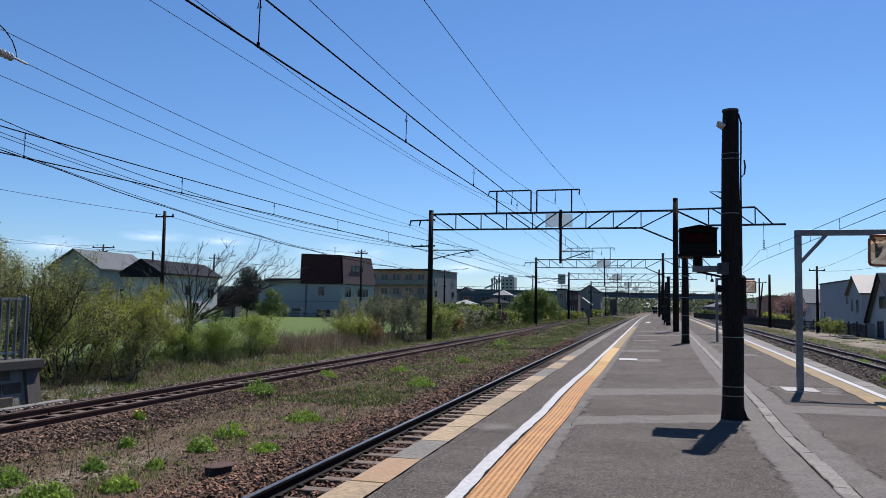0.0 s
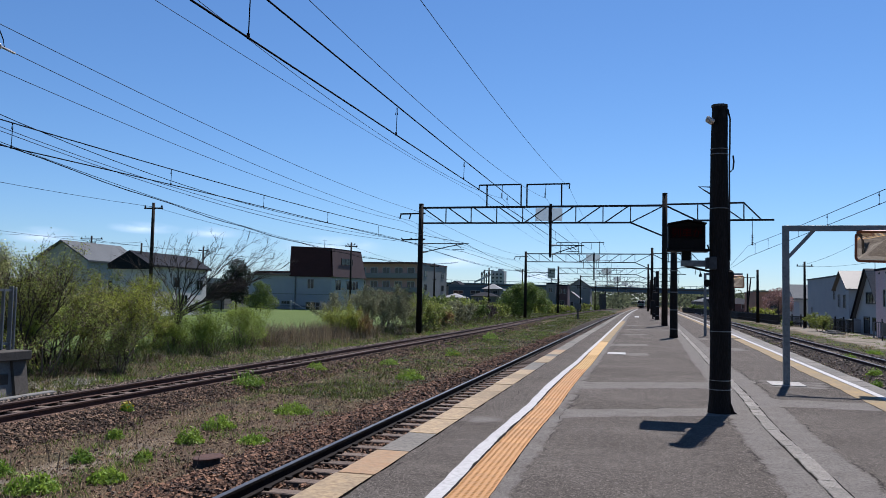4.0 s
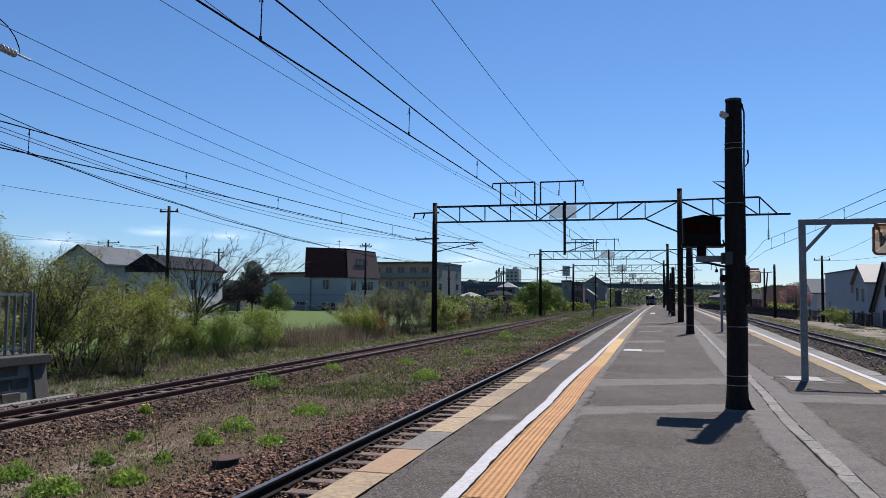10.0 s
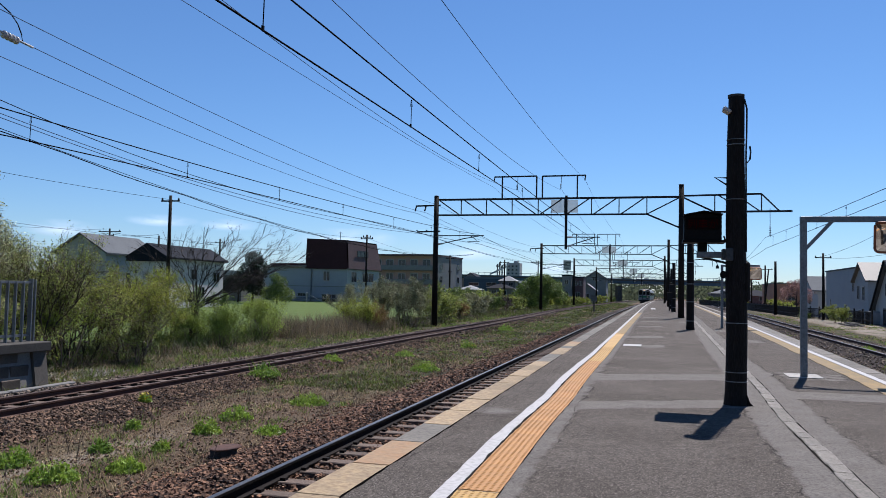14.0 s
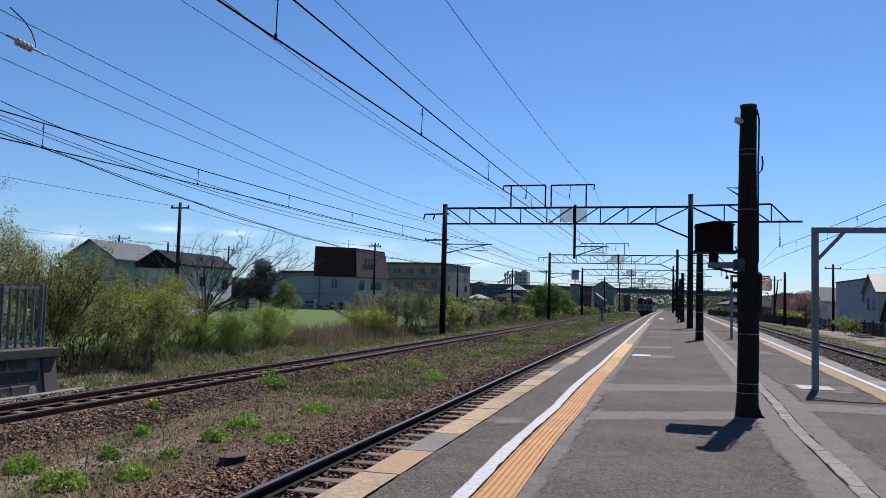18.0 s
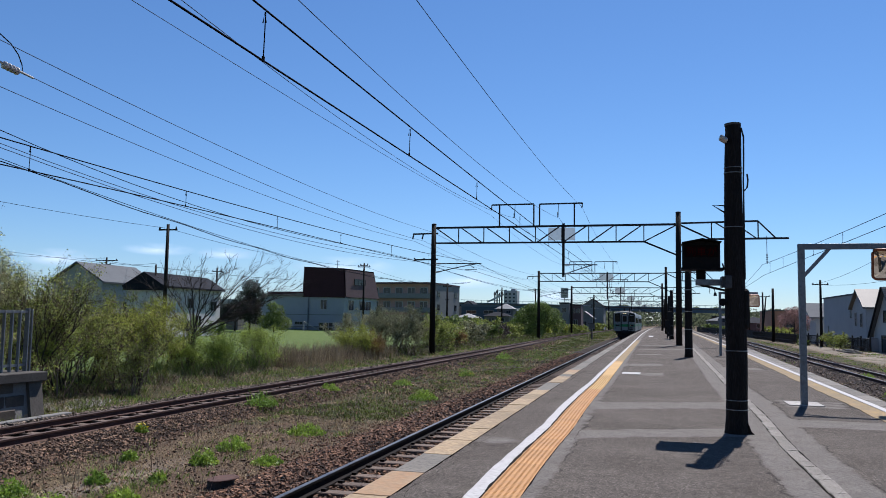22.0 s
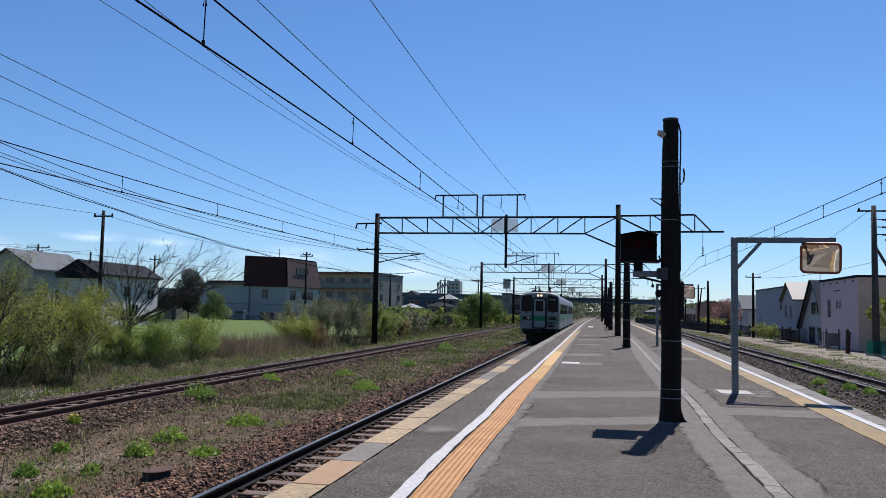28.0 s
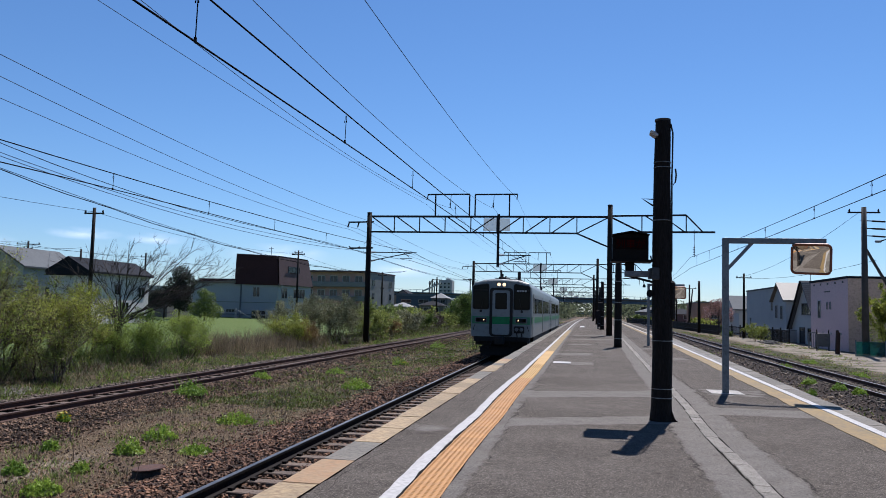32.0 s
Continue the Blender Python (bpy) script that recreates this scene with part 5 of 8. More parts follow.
round_tree("cherry_tree", "small cherry tree in fading pink blossom behind the fence", 19.2, 122.0, ((0, 0, 3.4, 1.2), (1.3, 0, 3.0, 0.95), (-1.3, 0, 3.2, 1.0), (0.3, 0.5, 4.3, 0.85), (-0.7, 0.2, 4.2, 0.7), (1.5, -0.3, 2.2, 0.6), (-1.6, 0, 2.3, 0.65)), M_BLOSSOM, 5200, 0.07, 200)
round_tree("evergreen_tree", "dark round evergreen tree behind the bare tree", -46.6, 88.0, ((0.1, 0, 5.3, 1.15), (0.7, 0.3, 4.3, 1.2), (-0.7, 0.2, 4.1, 1.2), (0.2, 0, 3.0, 1.3), (0.5, 0, 1.9, 1.2)), M_LEAF_DARK, 9000, 0.09, 202)
round_tree("evergreen_tree", "low dark evergreen tree behind the bare tree", -49.6, 90.0, ((0, 0, 2.9, 1.2), (1.1, 0.2, 2.4, 1.2), (-1.0, 0, 2.2, 1.1), (2.0, 0, 2.7, 0.9)), M_LEAF_DARK, 8000, 0.09, 205)
round_tree("young_tree", "fresh green tree at the lawn's far end", -43.4, 88.0, ((0, 0, 1.5, 1.4), (1.2, 0, 1.1, 1.1), (-1.0, 0, 1.2, 1.1), (0.4, 0, 2.6, 0.9), (-0.3, 0, 3.2, 0.65)), M_LEAF_G, 7000, 0.08, 204)
round_tree("leafy_tree", "broad round green tree beside the line mast", -15.6, 113.5, ((0.2, 0, 3.7, 1.7), (1.7, 0.5, 3.0, 1.55), (-1.6, 0.3, 3.1, 1.5), (2.7, 0, 1.9, 1.2), (-2.7, 0, 2.0, 1.3), (0, -0.4, 1.6, 1.6), (0.9, 0.2, 4.2, 0.9), (-1.0, -0.2, 4.1, 0.8)), M_LEAF_TREE, 22000, 0.075, 206)


def bare_tree():
    rng = np.random.default_rng(8)
    x, y = -17.3, 28.1
    ob = thing("bare_tree", "leafless spreading tree with fanning dark branches", "tree", pose(x, y, ground_z(x, y)))
    tr = Shape().tube([(0, 0, -0.1), (0.0, 0.02, 0.5), (0.03, 0.0, 1.0), (0.05, 0.02, 1.5), (0.1, 0.05, 1.8)], 0.13, 0.085, 9)
    tr.tube([(-0.12, -0.05, -0.1), (-0.14, -0.06, 0.6), (-0.08, -0.05, 1.3), (-0.16, -0.1, 1.9)], 0.07, 0.045, 8)
    part("trunk", tr, M_BARK, ob, smooth=True)
    across, deep = Vector((0.851, 0.524, 0)), Vector((-0.524, 0.851, 0))
    sh = Shape()

    def twig(p, d, length, r, depth):
        pts = [p]
        d = d.normalized()
        for _ in range(4):
            d = (d + Vector(rng.normal(size=3)) * 0.12 + across * 0.03 + Vector((0, 0, 0.04))).normalized()
            pts.append(pts[-1] + d * (length / 4))
        sh.tube(pts, r, r * 0.45, 4 if r > 0.006 else 3, caps=False)
        if depth:
            for _ in range(4 if depth > 1 else 3):
                a = pts[int(rng.integers(1, 4))]
                twig(a, d + Vector(rng.normal(size=3)) * 0.36, length * rng.uniform(0.4, 0.7), r * 0.6, depth - 1)

    for side, up in ((-2.0, 3.1), (-1.5, 3.55), (-1.1, 3.9), (-0.6, 4.05), (-0.15, 4.0), (0.25, 4.3), (0.9, 4.2), (1.4, 4.5), (1.9, 4.35), (2.4, 4.7), (2.7, 4.2), (3.1, 4.3), (3.5, 4.0), (3.8, 3.7), (3.0, 3.2), (-1.3, 2.5)):
        a = across * 0.03 + Vector((0, 0, rng.uniform(1.25, 1.8)))
        e = across * side + deep * rng.normal() * 0.8 + Vector((0, 0, 1.5 + 0.82 * (up - 1.5)))
        mid = a.lerp(e, 0.5) + Vector((0, 0, 0.12 - 0.05 * abs(side))) + Vector(rng.normal(size=3)) * 0.07
        n = 9
        pts = []
        for k in range(n + 1):
            u = k / n
            pts.append(a * (1 - u) ** 2 + mid * 2 * u * (1 - u) + e * u * u + Vector(rng.normal(size=3)) * 0.02)
        sh.tube(pts, 0.027, 0.008, 5, caps=False)
        for k in range(3, n + 1):
            d = (pts[k] - pts[k - 1]).normalized()
            for _ in range(2):
                twig(pts[k], d + Vector(rng.normal(size=3)) * 0.3, rng.uniform(0.4, 0.85), 0.0085, 2)
    tagged(part("branching", sh, M_BARK, ob), kind="stuff")


bare_tree()

# ---- stone plinth with fence beyond the far track ----
def opposite_platform():
    ob = thing("opposite_platform", "end of an old block-faced platform with a grey fence", "platform")
    x0, y1 = -14.15, 16.45
    part("core", Shape().prism([(x0 - 6, -1.3), (x0 + 0.12, -1.3), (x0 - 0.06, -0.18), (x0 - 6, -0.18)], 20, pose(0, y1 - 20.2, 0)), M_MORTAR, ob, "pale raised mortar between dark blocks")
    part("end_wall", Shape().prism([(x0 - 6, -1.3), (x0 + 0.2, -1.3), (x0 + 0.02, -0.16), (x0 - 6, -0.16)], 0.42, pose(0, y1 - 0.42, 0)), M_CONC_DARK, ob, "smooth concrete end wall")
    soft_edges(part("coping", Shape().box(x0 - 6, x0 + 0.14, y1 - 20, y1 + 0.06, -0.2, 0.02), M_COPING, ob, "thick concrete coping"), 0.02)
    me = Shape().box(-0.03, 0.04, 0.014, 0.586, 0.014, 0.286, b=0.02).mesh("block", M_BLOCK)
    for r in range(4):
        for c in range(12):
            part("block", me, M_BLOCK, ob, m=pose(x0 + 0.09 - 0.05 * r, y1 - 1.1 - 0.6 * c - (0.3 if r % 2 else 0), -1.38 + 0.3 * r, 0, 0, 0))
    fence = thing("platform_fence", "grey steel picket fence on the old platform", "fence")
    yf, xf = y1 - 0.15, x0 - 0.35
    for k in range(12):
        w, top = (0.06, 1.52) if k % 5 == 0 else (0.04, 1.46)
        part("post" if k % 5 == 0 else "picket", Shape().box(xf - w, xf + w, yf - 0.24 * k - 0.02, yf - 0.24 * k + 0.02, 0.02, top, b=0.006), M_STEEL, fence)
    for z in (0.14, 1.4):
        part("rail", Shape().box(xf - 0.025, xf + 0.025, yf - 2.9, yf, z, z + 0.06), M_STEEL, fence)
    part("post", Shape().box(xf - 0.03, xf + 0.03, yf + 0.12, yf + 0.16, 0.02, 1.5, b=0.006), M_STEEL, fence)


opposite_platform()

# ---- overhead line ----
GY = [54.0, 107.5, 152.5, 202.0, 252.0, 304.0, 356.0, 408.0, 460.0]


def gantry():
    g = thing("line_gantry", "lattice steel gantry on dark poles carrying the overhead line", "gantry", pose(0, 54.0, 0), group="overhead line gantries")
    xl, xr = -14.7, 1.66
    for x, z0, top, r in ((xl, -1.2, 8.0, 0.2), (xr, 0.0, 8.56, 0.2)):
        p = part("post", Shape().tube([(x, 0, z0), (x, 0, top)], r, r * 0.82, 14), M_POLE, g, smooth=True)
        part("cap", Shape().lathe([(r * 0.86, 0), (r * 0.86, 0.04), (r * 0.3, 0.07)], 14, pose(x, 0, top - 0.01)), M_POLE_GREY, p)
        for z in (1.4, 3.0, 6.0):
            part("band", Shape().lathe([(r * 1.0, z), (r * 1.0, z + 0.04)], 14, pose(x, 0, 0)), M_DARKSTEEL, p)
    zt, zb = 7.75, 6.68
    part("chord", Shape().bar((xl, 0, zt), (xr, 0, zt + 0.04), 0.13), M_GANTRY, g)
    part("chord", Shape().bar((xl, 0, zb), (-0.5, 0, zb), 0.11), M_GANTRY, g)
    part("chord", Shape().bar((xr, 0, 7.85), (6.5, 0, 7.93), 0.11), M_GANTRY, g)
    part("chord", Shape().bar((xr + 2.0, 0, 6.8), (8.3, 0, 6.83), 0.12), M_GANTRY, g)
    part("brace", Shape().bar((-0.5, 0, zb), (xr, 0, 5.75), 0.1), M_GANTRY, g)
    part("brace", Shape().bar((xr, 0, 7.8), (xr + 2.0, 0, 6.8), 0.1), M_GANTRY, g)
    part("brace", Shape().bar((6.5, 0, 7.93), (7.55, 0, 6.83), 0.08), M_GANTRY, g)
    for x in (3.7, 6.5):
        part("brace", Shape().bar((x, 0, 6.83), (x, 0, 7.9), 0.07), M_GANTRY, g)
    for a, c in ((3.9, 5.5), (5.0, 6.4)):
        part("brace", Shape().bar((a, 0, 7.88), (c, 0, 6.83), 0.07), M_GANTRY, g)
    n = 8
    xs = [xl + (i + 0.0) * (-0.5 - xl) / n for i in range(n + 1)]
    for i in range(n):
        a, c = xs[i], xs[i + 1]
        if i < 4:
            part("brace", Shape().bar((a + 0.15, 0, zt), (c - 0.1, 0, zb), 0.075), M_GANTRY, g)
        else:
            part("brace", Shape().bar((a + 0.1, 0, zb), (c - 0.15, 0, zt), 0.075), M_GANTRY, g)
        part("strut", Shape().bar((c, 0, zb), (c, 0, zt), 0.065), M_GANTRY, g)
    part("brace", Shape().bar((-0.5, 0, zb), (xr - 0.1, 0, zt), 0.075), M_GANTRY, g)
    # raised frames for the feeder wires
    for x0, x1, o0, o1, hang in ((-10.07, -7.72, -10.6, -7.72, -9.0), (-7.33, -5.0, -7.33, -4.46, -6.05)):
        fr = part("feeder_frame", Shape().bar((o0, 0, 9.28), (o1, 0, 9.3), 0.09).bar((x0, 0, zt), (x0, 0, 9.28), 0.09).bar((x1, 0, zt), (x1, 0, 9.28), 0.09), M_GANTRY, g)
        s = Shape().tube([(hang, 0, 9.25), (hang - 0.05, 0, 8.4)], 0.02, n=6)
        for k in range(5):
            s.lathe([(0.02, 0), (0.07, 0.02), (0.02, 0.05)], 8, pose(hang - 0.05, 0, 8.38 + 0.07 * k))
        part("insulator", s, M_DARKSTEEL, fr)
        xe = o0 if o0 < x0 - 0.1 else o1
        part("insulator", Shape().tube([(xe, 0, 9.3), (xe - 0.05, 0, 8.95)], 0.04, n=6), M_DARKSTEEL, fr)
    part("panel", Shape().box(-6.75, -4.95, 0.14, 0.17, 6.82, 7.68, b=0.01), M_PANEL, g, "pale panel on the lattice")
    # hanging post and bracket over the near track, bracket over the far one
    part("drop_post", Shape().tube([(-5.72, 0, 7.95), (-5.72, 0, 4.35)], 0.09, n=10), M_DARKSTEEL, g)

    def bracket(x0, x1, z):
        s = Shape().tube([(x0, 0, z), (x1, 0, z)], 0.035, n=6).tube([(x0, 0, z - 0.62), (x0 + (x1 - x0) * 0.55, 0, z - 0.22), (x1 - 0.35, 0, z - 0.02)], 0.035, n=6)
        s.tube([(x1 - 0.9, 0, z - 0.02), (x1 - 0.5, 0, z - 0.32)], 0.025, n=6).tube([(x1 - 1.15, 0, z - 0.42), (x1 - 0.3, 0, z - 0.4)], 0.022, n=6)
        b = part("bracket", s, M_GANTRY, g)
        for xx, zz in ((x0 + 0.12, z), (x0 + 0.12, z - 0.6)):
            part("insulator", Shape().tube([(xx - 0.1, 0, zz), (xx + 0.25, 0, zz + (0.06 if zz < z else 0))], 0.06, n=8), M_CERAMIC, b)

    bracket(-5.65, -3.49, 5.17)
    bracket(-14.55, -11.3, 5.26)
    for z, xa in ((7.33, -16.2), (5.52, -16.05)):
        arm = part("cross_arm", Shape().bar((xa, 0, z), (-14.4, 0, z + 0.04), 0.1), M_GANTRY, g)
        for x in (xa + 0.05, xa + 0.75):
            part("insulator", Shape().tube([(x, 0, z), (x - 0.1, 0, z - 0.36 if z > 6 else z + 0.12)], 0.05, n=6), M_DARKSTEEL, arm)
    s = Shape().tube([(7.0, 0, 7.0), (7.0, 0, 5.9)], 0.02, n=6)
    for k in range(6):
        s.lathe([(0.02, 0), (0.09, 0.025), (0.02, 0.06)], 8, pose(7.0, 0, 5.25 + 0.11 * k))
    part("insulator_string", s.tube([(7.0, 0, 5.2), (7.0, 0, 5.9)], 0.02, n=6), M_DARKSTEEL, g, "string of dark insulator discs")
    return g


g0 = gantry()
for y in GY[1:]:
    copy_thing(g0, pose(bend(y) - (0.3 if y > 150 else 0), y, 0))


def wire(name, pts, r, mat, label):
    return solid(name, Shape().tube(pts, r, n=5), mat, label, "wire", group="overhead wires", smooth=True)


def span_line(x, coef, r, mat, label, sag, fx=bend, y_in=-30.0):
    """First span by its own curve, straight on before y_in; later spans hung from gantry to gantry."""
    def height(y):
        return sum(c * y ** k for k, c in enumerate(coef))

    pts = []
    for y in np.arange(-30, 54.1, 2.0):
        y = float(y)
        pts.append((x, y, height(y) if y >= y_in else height(y_in) + 0.06 * (y_in - y)))
    zs = pts[-1][2]
    for a, c in zip(GY[:-1], GY[1:]):
        for k in range(1, 7):
            u = k / 6.0
            y = a + (c - a) * u
            pts.append((x + fx(y), y, zs - sag * 4 * u * (1 - u)))
    wire("overhead_wire", pts, r, mat, label)


def fbend(y):
    return far_x(y) - FAR_X


T1, T2, T3 = "dark catenary messenger wire above the track", "dark contact wire above the track", "thin feeder wire strung between gantries"
for x, coef, r, mat, lab, sag, fx, y_in in (
        (-4.1, (4.7894, -0.00401, 0.000204), 0.012, M_WIRE, T1, 0.5, bend, -30),
        (-4.1, (4.1093, 0.01092, 4e-06), 0.012, M_WIRE, T2, 0.05, bend, -30),
        (-6, (7.3533, -0.0449, 0.001156), 0.009, M_WIRE_BLUE, T3, 0.7, bend, -30),
        (-4.5, (7.8279, -0.018, 0.00075), 0.009, M_WIRE_BLUE, T3, 0.6, bend, -30),
        (-10.7, (8.1819, -0.01234, 0.000371), 0.009, M_WIRE_BLUE, T3, 0.6, bend, -30),
        (-9, (8.6473, -0.09732, 0.001701), 0.009, M_WIRE_BLUE, T3, 0.7, bend, -30),
        (-16.1, (8.4432, -0.09872, 0.001273), 0.011, M_WIRE_BLUE, T3, 0.5, bend, 4),
        (-15.4, (8.8659, -0.10563, 0.001258), 0.011, M_WIRE_BLUE, T3, 0.5, bend, 4),
        (-14.7, (8.7372, -0.08192, 0.001069), 0.011, M_WIRE_BLUE, T3, 0.5, bend, 4),
        (-11.7, (4.7967, -0.0195, 0.000549), 0.013, M_WIRE, T1, 0.5, fbend, -30),
        (-11.7, (3.7836, 0.04447, -0.0014256, 1.71e-05), 0.013, M_WIRE, T2, 0.05, fbend, 11),
        (-16.0, (9.5775, -0.33484, 0.0083482, -6.58e-05), 0.012, M_WIRE, T3, 0.3, bend, 15),
        (-15.7, (8.0174, -0.22245, 0.0051412, -3.55e-05), 0.011, M_WIRE_BLUE, T3, 0.4, bend, 15),
        (-15.4, (7.4853, -0.18228, 0.0036321, -1.83e-05), 0.011, M_WIRE_BLUE, T3, 0.4, bend, 15)):
    span_line(x, coef, r, mat, lab, sag, fx, y_in)


def dropper(x, y, z0, z1):
    s = Shape().tube([(x, y, z0), (x + 0.01, y, z1)], 0.007, n=5)
    s.tube([(x - 0.02, y, z1 - 0.12), (x, y, z1), (x + 0.02, y, z1 - 0.12)], 0.008, n=5)
    s.box(x - 0.012, x + 0.012, y - 0.015, y + 0.015, z0 - 0.02, z0 + 0.04)
    solid("wire_dropper", s, M_WIRE, "short dropper between messenger and contact wire", "wire", group="wire droppers")


for y in (7.81, 13.3, 18.9, 25.5, 33, 41, 48):
    dropper(-4.1, y, 4.115 + 0.0113 * y - 0.000006 * y * y, 4.78 - 0.0073 * y + 0.00027 * y * y)
for y in (12.95, 18.4, 23.7, 29.2, 35.5, 42, 48.5):
    dropper(-11.7, y, 3.7836 + 0.04447 * y - 0.0014256 * y * y + 1.71e-05 * y ** 3, 4.7967 - 0.0195 * y + 0.000549 * y * y)
# insulator set in the feeder wire
s = Shape()
for k in range(4):
    s.lathe([(0.03, 0), (0.1, 0.03), (0.1, 0.07), (0.03, 0.1)], 10, pose(-15.4, 16.1 + 0.13 * k, 7.47 - 0.008 * k, 94, 0, 0))
solid("strain_insulator", s.tube([(-15.4, 15.7, 7.52), (-15.4, 17.0, 7.43)], 0.03, n=6), M_CERAMIC, "white porcelain strain insulators in the feeder wire", "insulator", smooth=True)
wire("jumper_wire", [(-15.4, 16.65, 7.46), (-15.38, 16.58, 7.64), (-15.34, 16.4, 7.84), (-15.3, 16.1, 8.02), (-15.25, 15.6, 8.16)], 0.015, M_WIRE, "curved jumper wire at the strain insulators")
pts = [(-19, float(y), 8.3366 - 0.14533 * y + 0.001307 * y * y + 0.03 * math.sin(0.9 * y)) for y in np.arange(12, 86, 1.5)]
wire("bundled_cable", pts, 0.018, M_WIRE, "thick bundled cable sagging along the line")
wire("bundled_cable", [(x, y, 8.3966 - 0.14533 * y + 0.001307 * y * y) for x, y, z in pts], 0.011, M_WIRE, "thick bundled cable sagging along the line")
# line over the outer track
mess = [(6.74, float(y), 5.18 - 0.0222 * (54 - y) + 0.00026 * (54 - y) ** 2) for y in np.arange(0, 54.1, 3.0)]
cont = [(6.74, float(y), 4.32 + 0.003 * y) for y in np.arange(0, 54.1, 3.0)]
for base, drop, low in ((mess, 0.8, 4.55), (cont, 0.0, 4.44)):
    wire("overhead_wire", base + [(6.74 + 0.04 * (y - 54), float(y), low + 0.63 * max(0.0, 1 - (y - 54) / 26) ** 1.5 * (drop > 0)) for y in np.arange(57, 215, 4.0)], 0.011, M_WIRE, "dark overhead wire above the outer track")
for y in (20.5, 25.4, 32.0, 37.5, 45.9, 50.8):
    dropper(6.74, y, 4.32 + 0.003 * y, 5.18 - 0.0222 * (54 - y) + 0.00026 * (54 - y) ** 2)

# ---- platform furniture ----
def platform_pole():
    ob = thing("platform_pole", "thick black creosoted wooden pole with steel bands on the platform", "pole", pose(1.06, 11.29, 0))
    sh = Shape()
    prof = [(0.165, -0.05), (0.15, 0.05), (0.137, 0.2), (0.133, 0.9), (0.136, 1.5), (0.125, 2.4), (0.112, 3.4), (0.103, 4.09)]
    zs = np.arange(-0.05, 4.1, 0.07)
    v, n = [], 20
    for z in zs:
        r = float(np.interp(z, [p[1] for p in prof], [p[0] for p in prof]))
        for k in range(n):
            a = 2 * math.pi * k / n
            q = r * (1 + 0.05 * noise.noise(Vector((math.cos(a) * 1.2, math.sin(a) * 1.2, z * 1.6))) + 0.02 * noise.noise(Vector((math.cos(a) * 4, math.sin(a) * 4, z * 0.8))))
            v.append((q * math.cos(a) + 0.008 * math.sin(z * 1.7), q * math.sin(a), float(z)))
    f = [(i * n + k, i * n + (k + 1) % n, (i + 1) * n + (k + 1) % n, (i + 1) * n + k) for i in range(len(zs) - 1) for k in range(n)]
    part("shaft", sh.add(v, f), M_POLE, ob, smooth=True)
    part("root_flare", Shape().prism([(0.11, 0.0), (0.21, 0.0), (0.17, 0.035), (0.14, 0.12), (0.11, 0.16)], 0.12, pose(0, -0.08, 0)), M_POLE, ob)
    part("cap", Shape().lathe([(0.105, 4.07), (0.107, 4.1), (0.04, 4.115)], 20), M_POLE_GREY, ob)
    part("splice", Shape().box(0.04, 0.17, -0.09, 0.06, 1.35, 1.88, b=0.03), M_POLE, ob, "dark timber splint on the pole")
    for z, r in ((0.3, 0.1375), (0.42, 0.1365), (1.06, 0.137), (2.69, 0.123), (3.42, 0.113), (3.49, 0.112)):
        part("band", Shape().lathe([(r, z), (r + 0.006, z + 0.002), (r + 0.006, z + 0.011), (r, z + 0.013)], 20, pose(0.008 * math.sin(z * 1.7), 0, 0)), M_BAND, ob, "thin bright steel band")
    part("cable", Shape().tube([(0.12, -0.06, 2.0), (0.118, -0.06, 3.3), (0.125, -0.06, 3.55), (0.13, -0.05, 3.9), (0.1, -0.05, 4.03)], 0.012, n=6), M_RUBBER, ob, "black cable")
    part("cable", Shape().tube([(0.13, -0.06, 3.18), (0.165, -0.06, 3.22), (0.175, -0.06, 3.32), (0.165, -0.06, 3.4)], 0.012, n=6), M_RUBBER, ob, "black cable loop")
    part("step_bolt", Shape().tube([(-0.1, 0, 2.99), (-0.27, 0, 3.0), (-0.12, 0, 2.9)], 0.012, n=6), M_DARKSTEEL, ob)
    lamp = part("lamp_head", Shape().box(-0.06, 0.06, -0.1, 0.1, 0, 0.05, pose(-0.14, -0.06, 3.86, 0, 35, 0), b=0.015), M_CERAMIC, ob, "small white lamp head")
    horn = part("horn_speaker", Shape().lathe([(0.015, 0.0), (0.02, 0.04), (0.035, 0.08), (0.05, 0.1)], 14, pose(-0.12, 0.02, 1.7, 90, 0, -25)), M_BLACKBOX, ob, "small black horn loudspeaker")
    return ob


platform_pole()


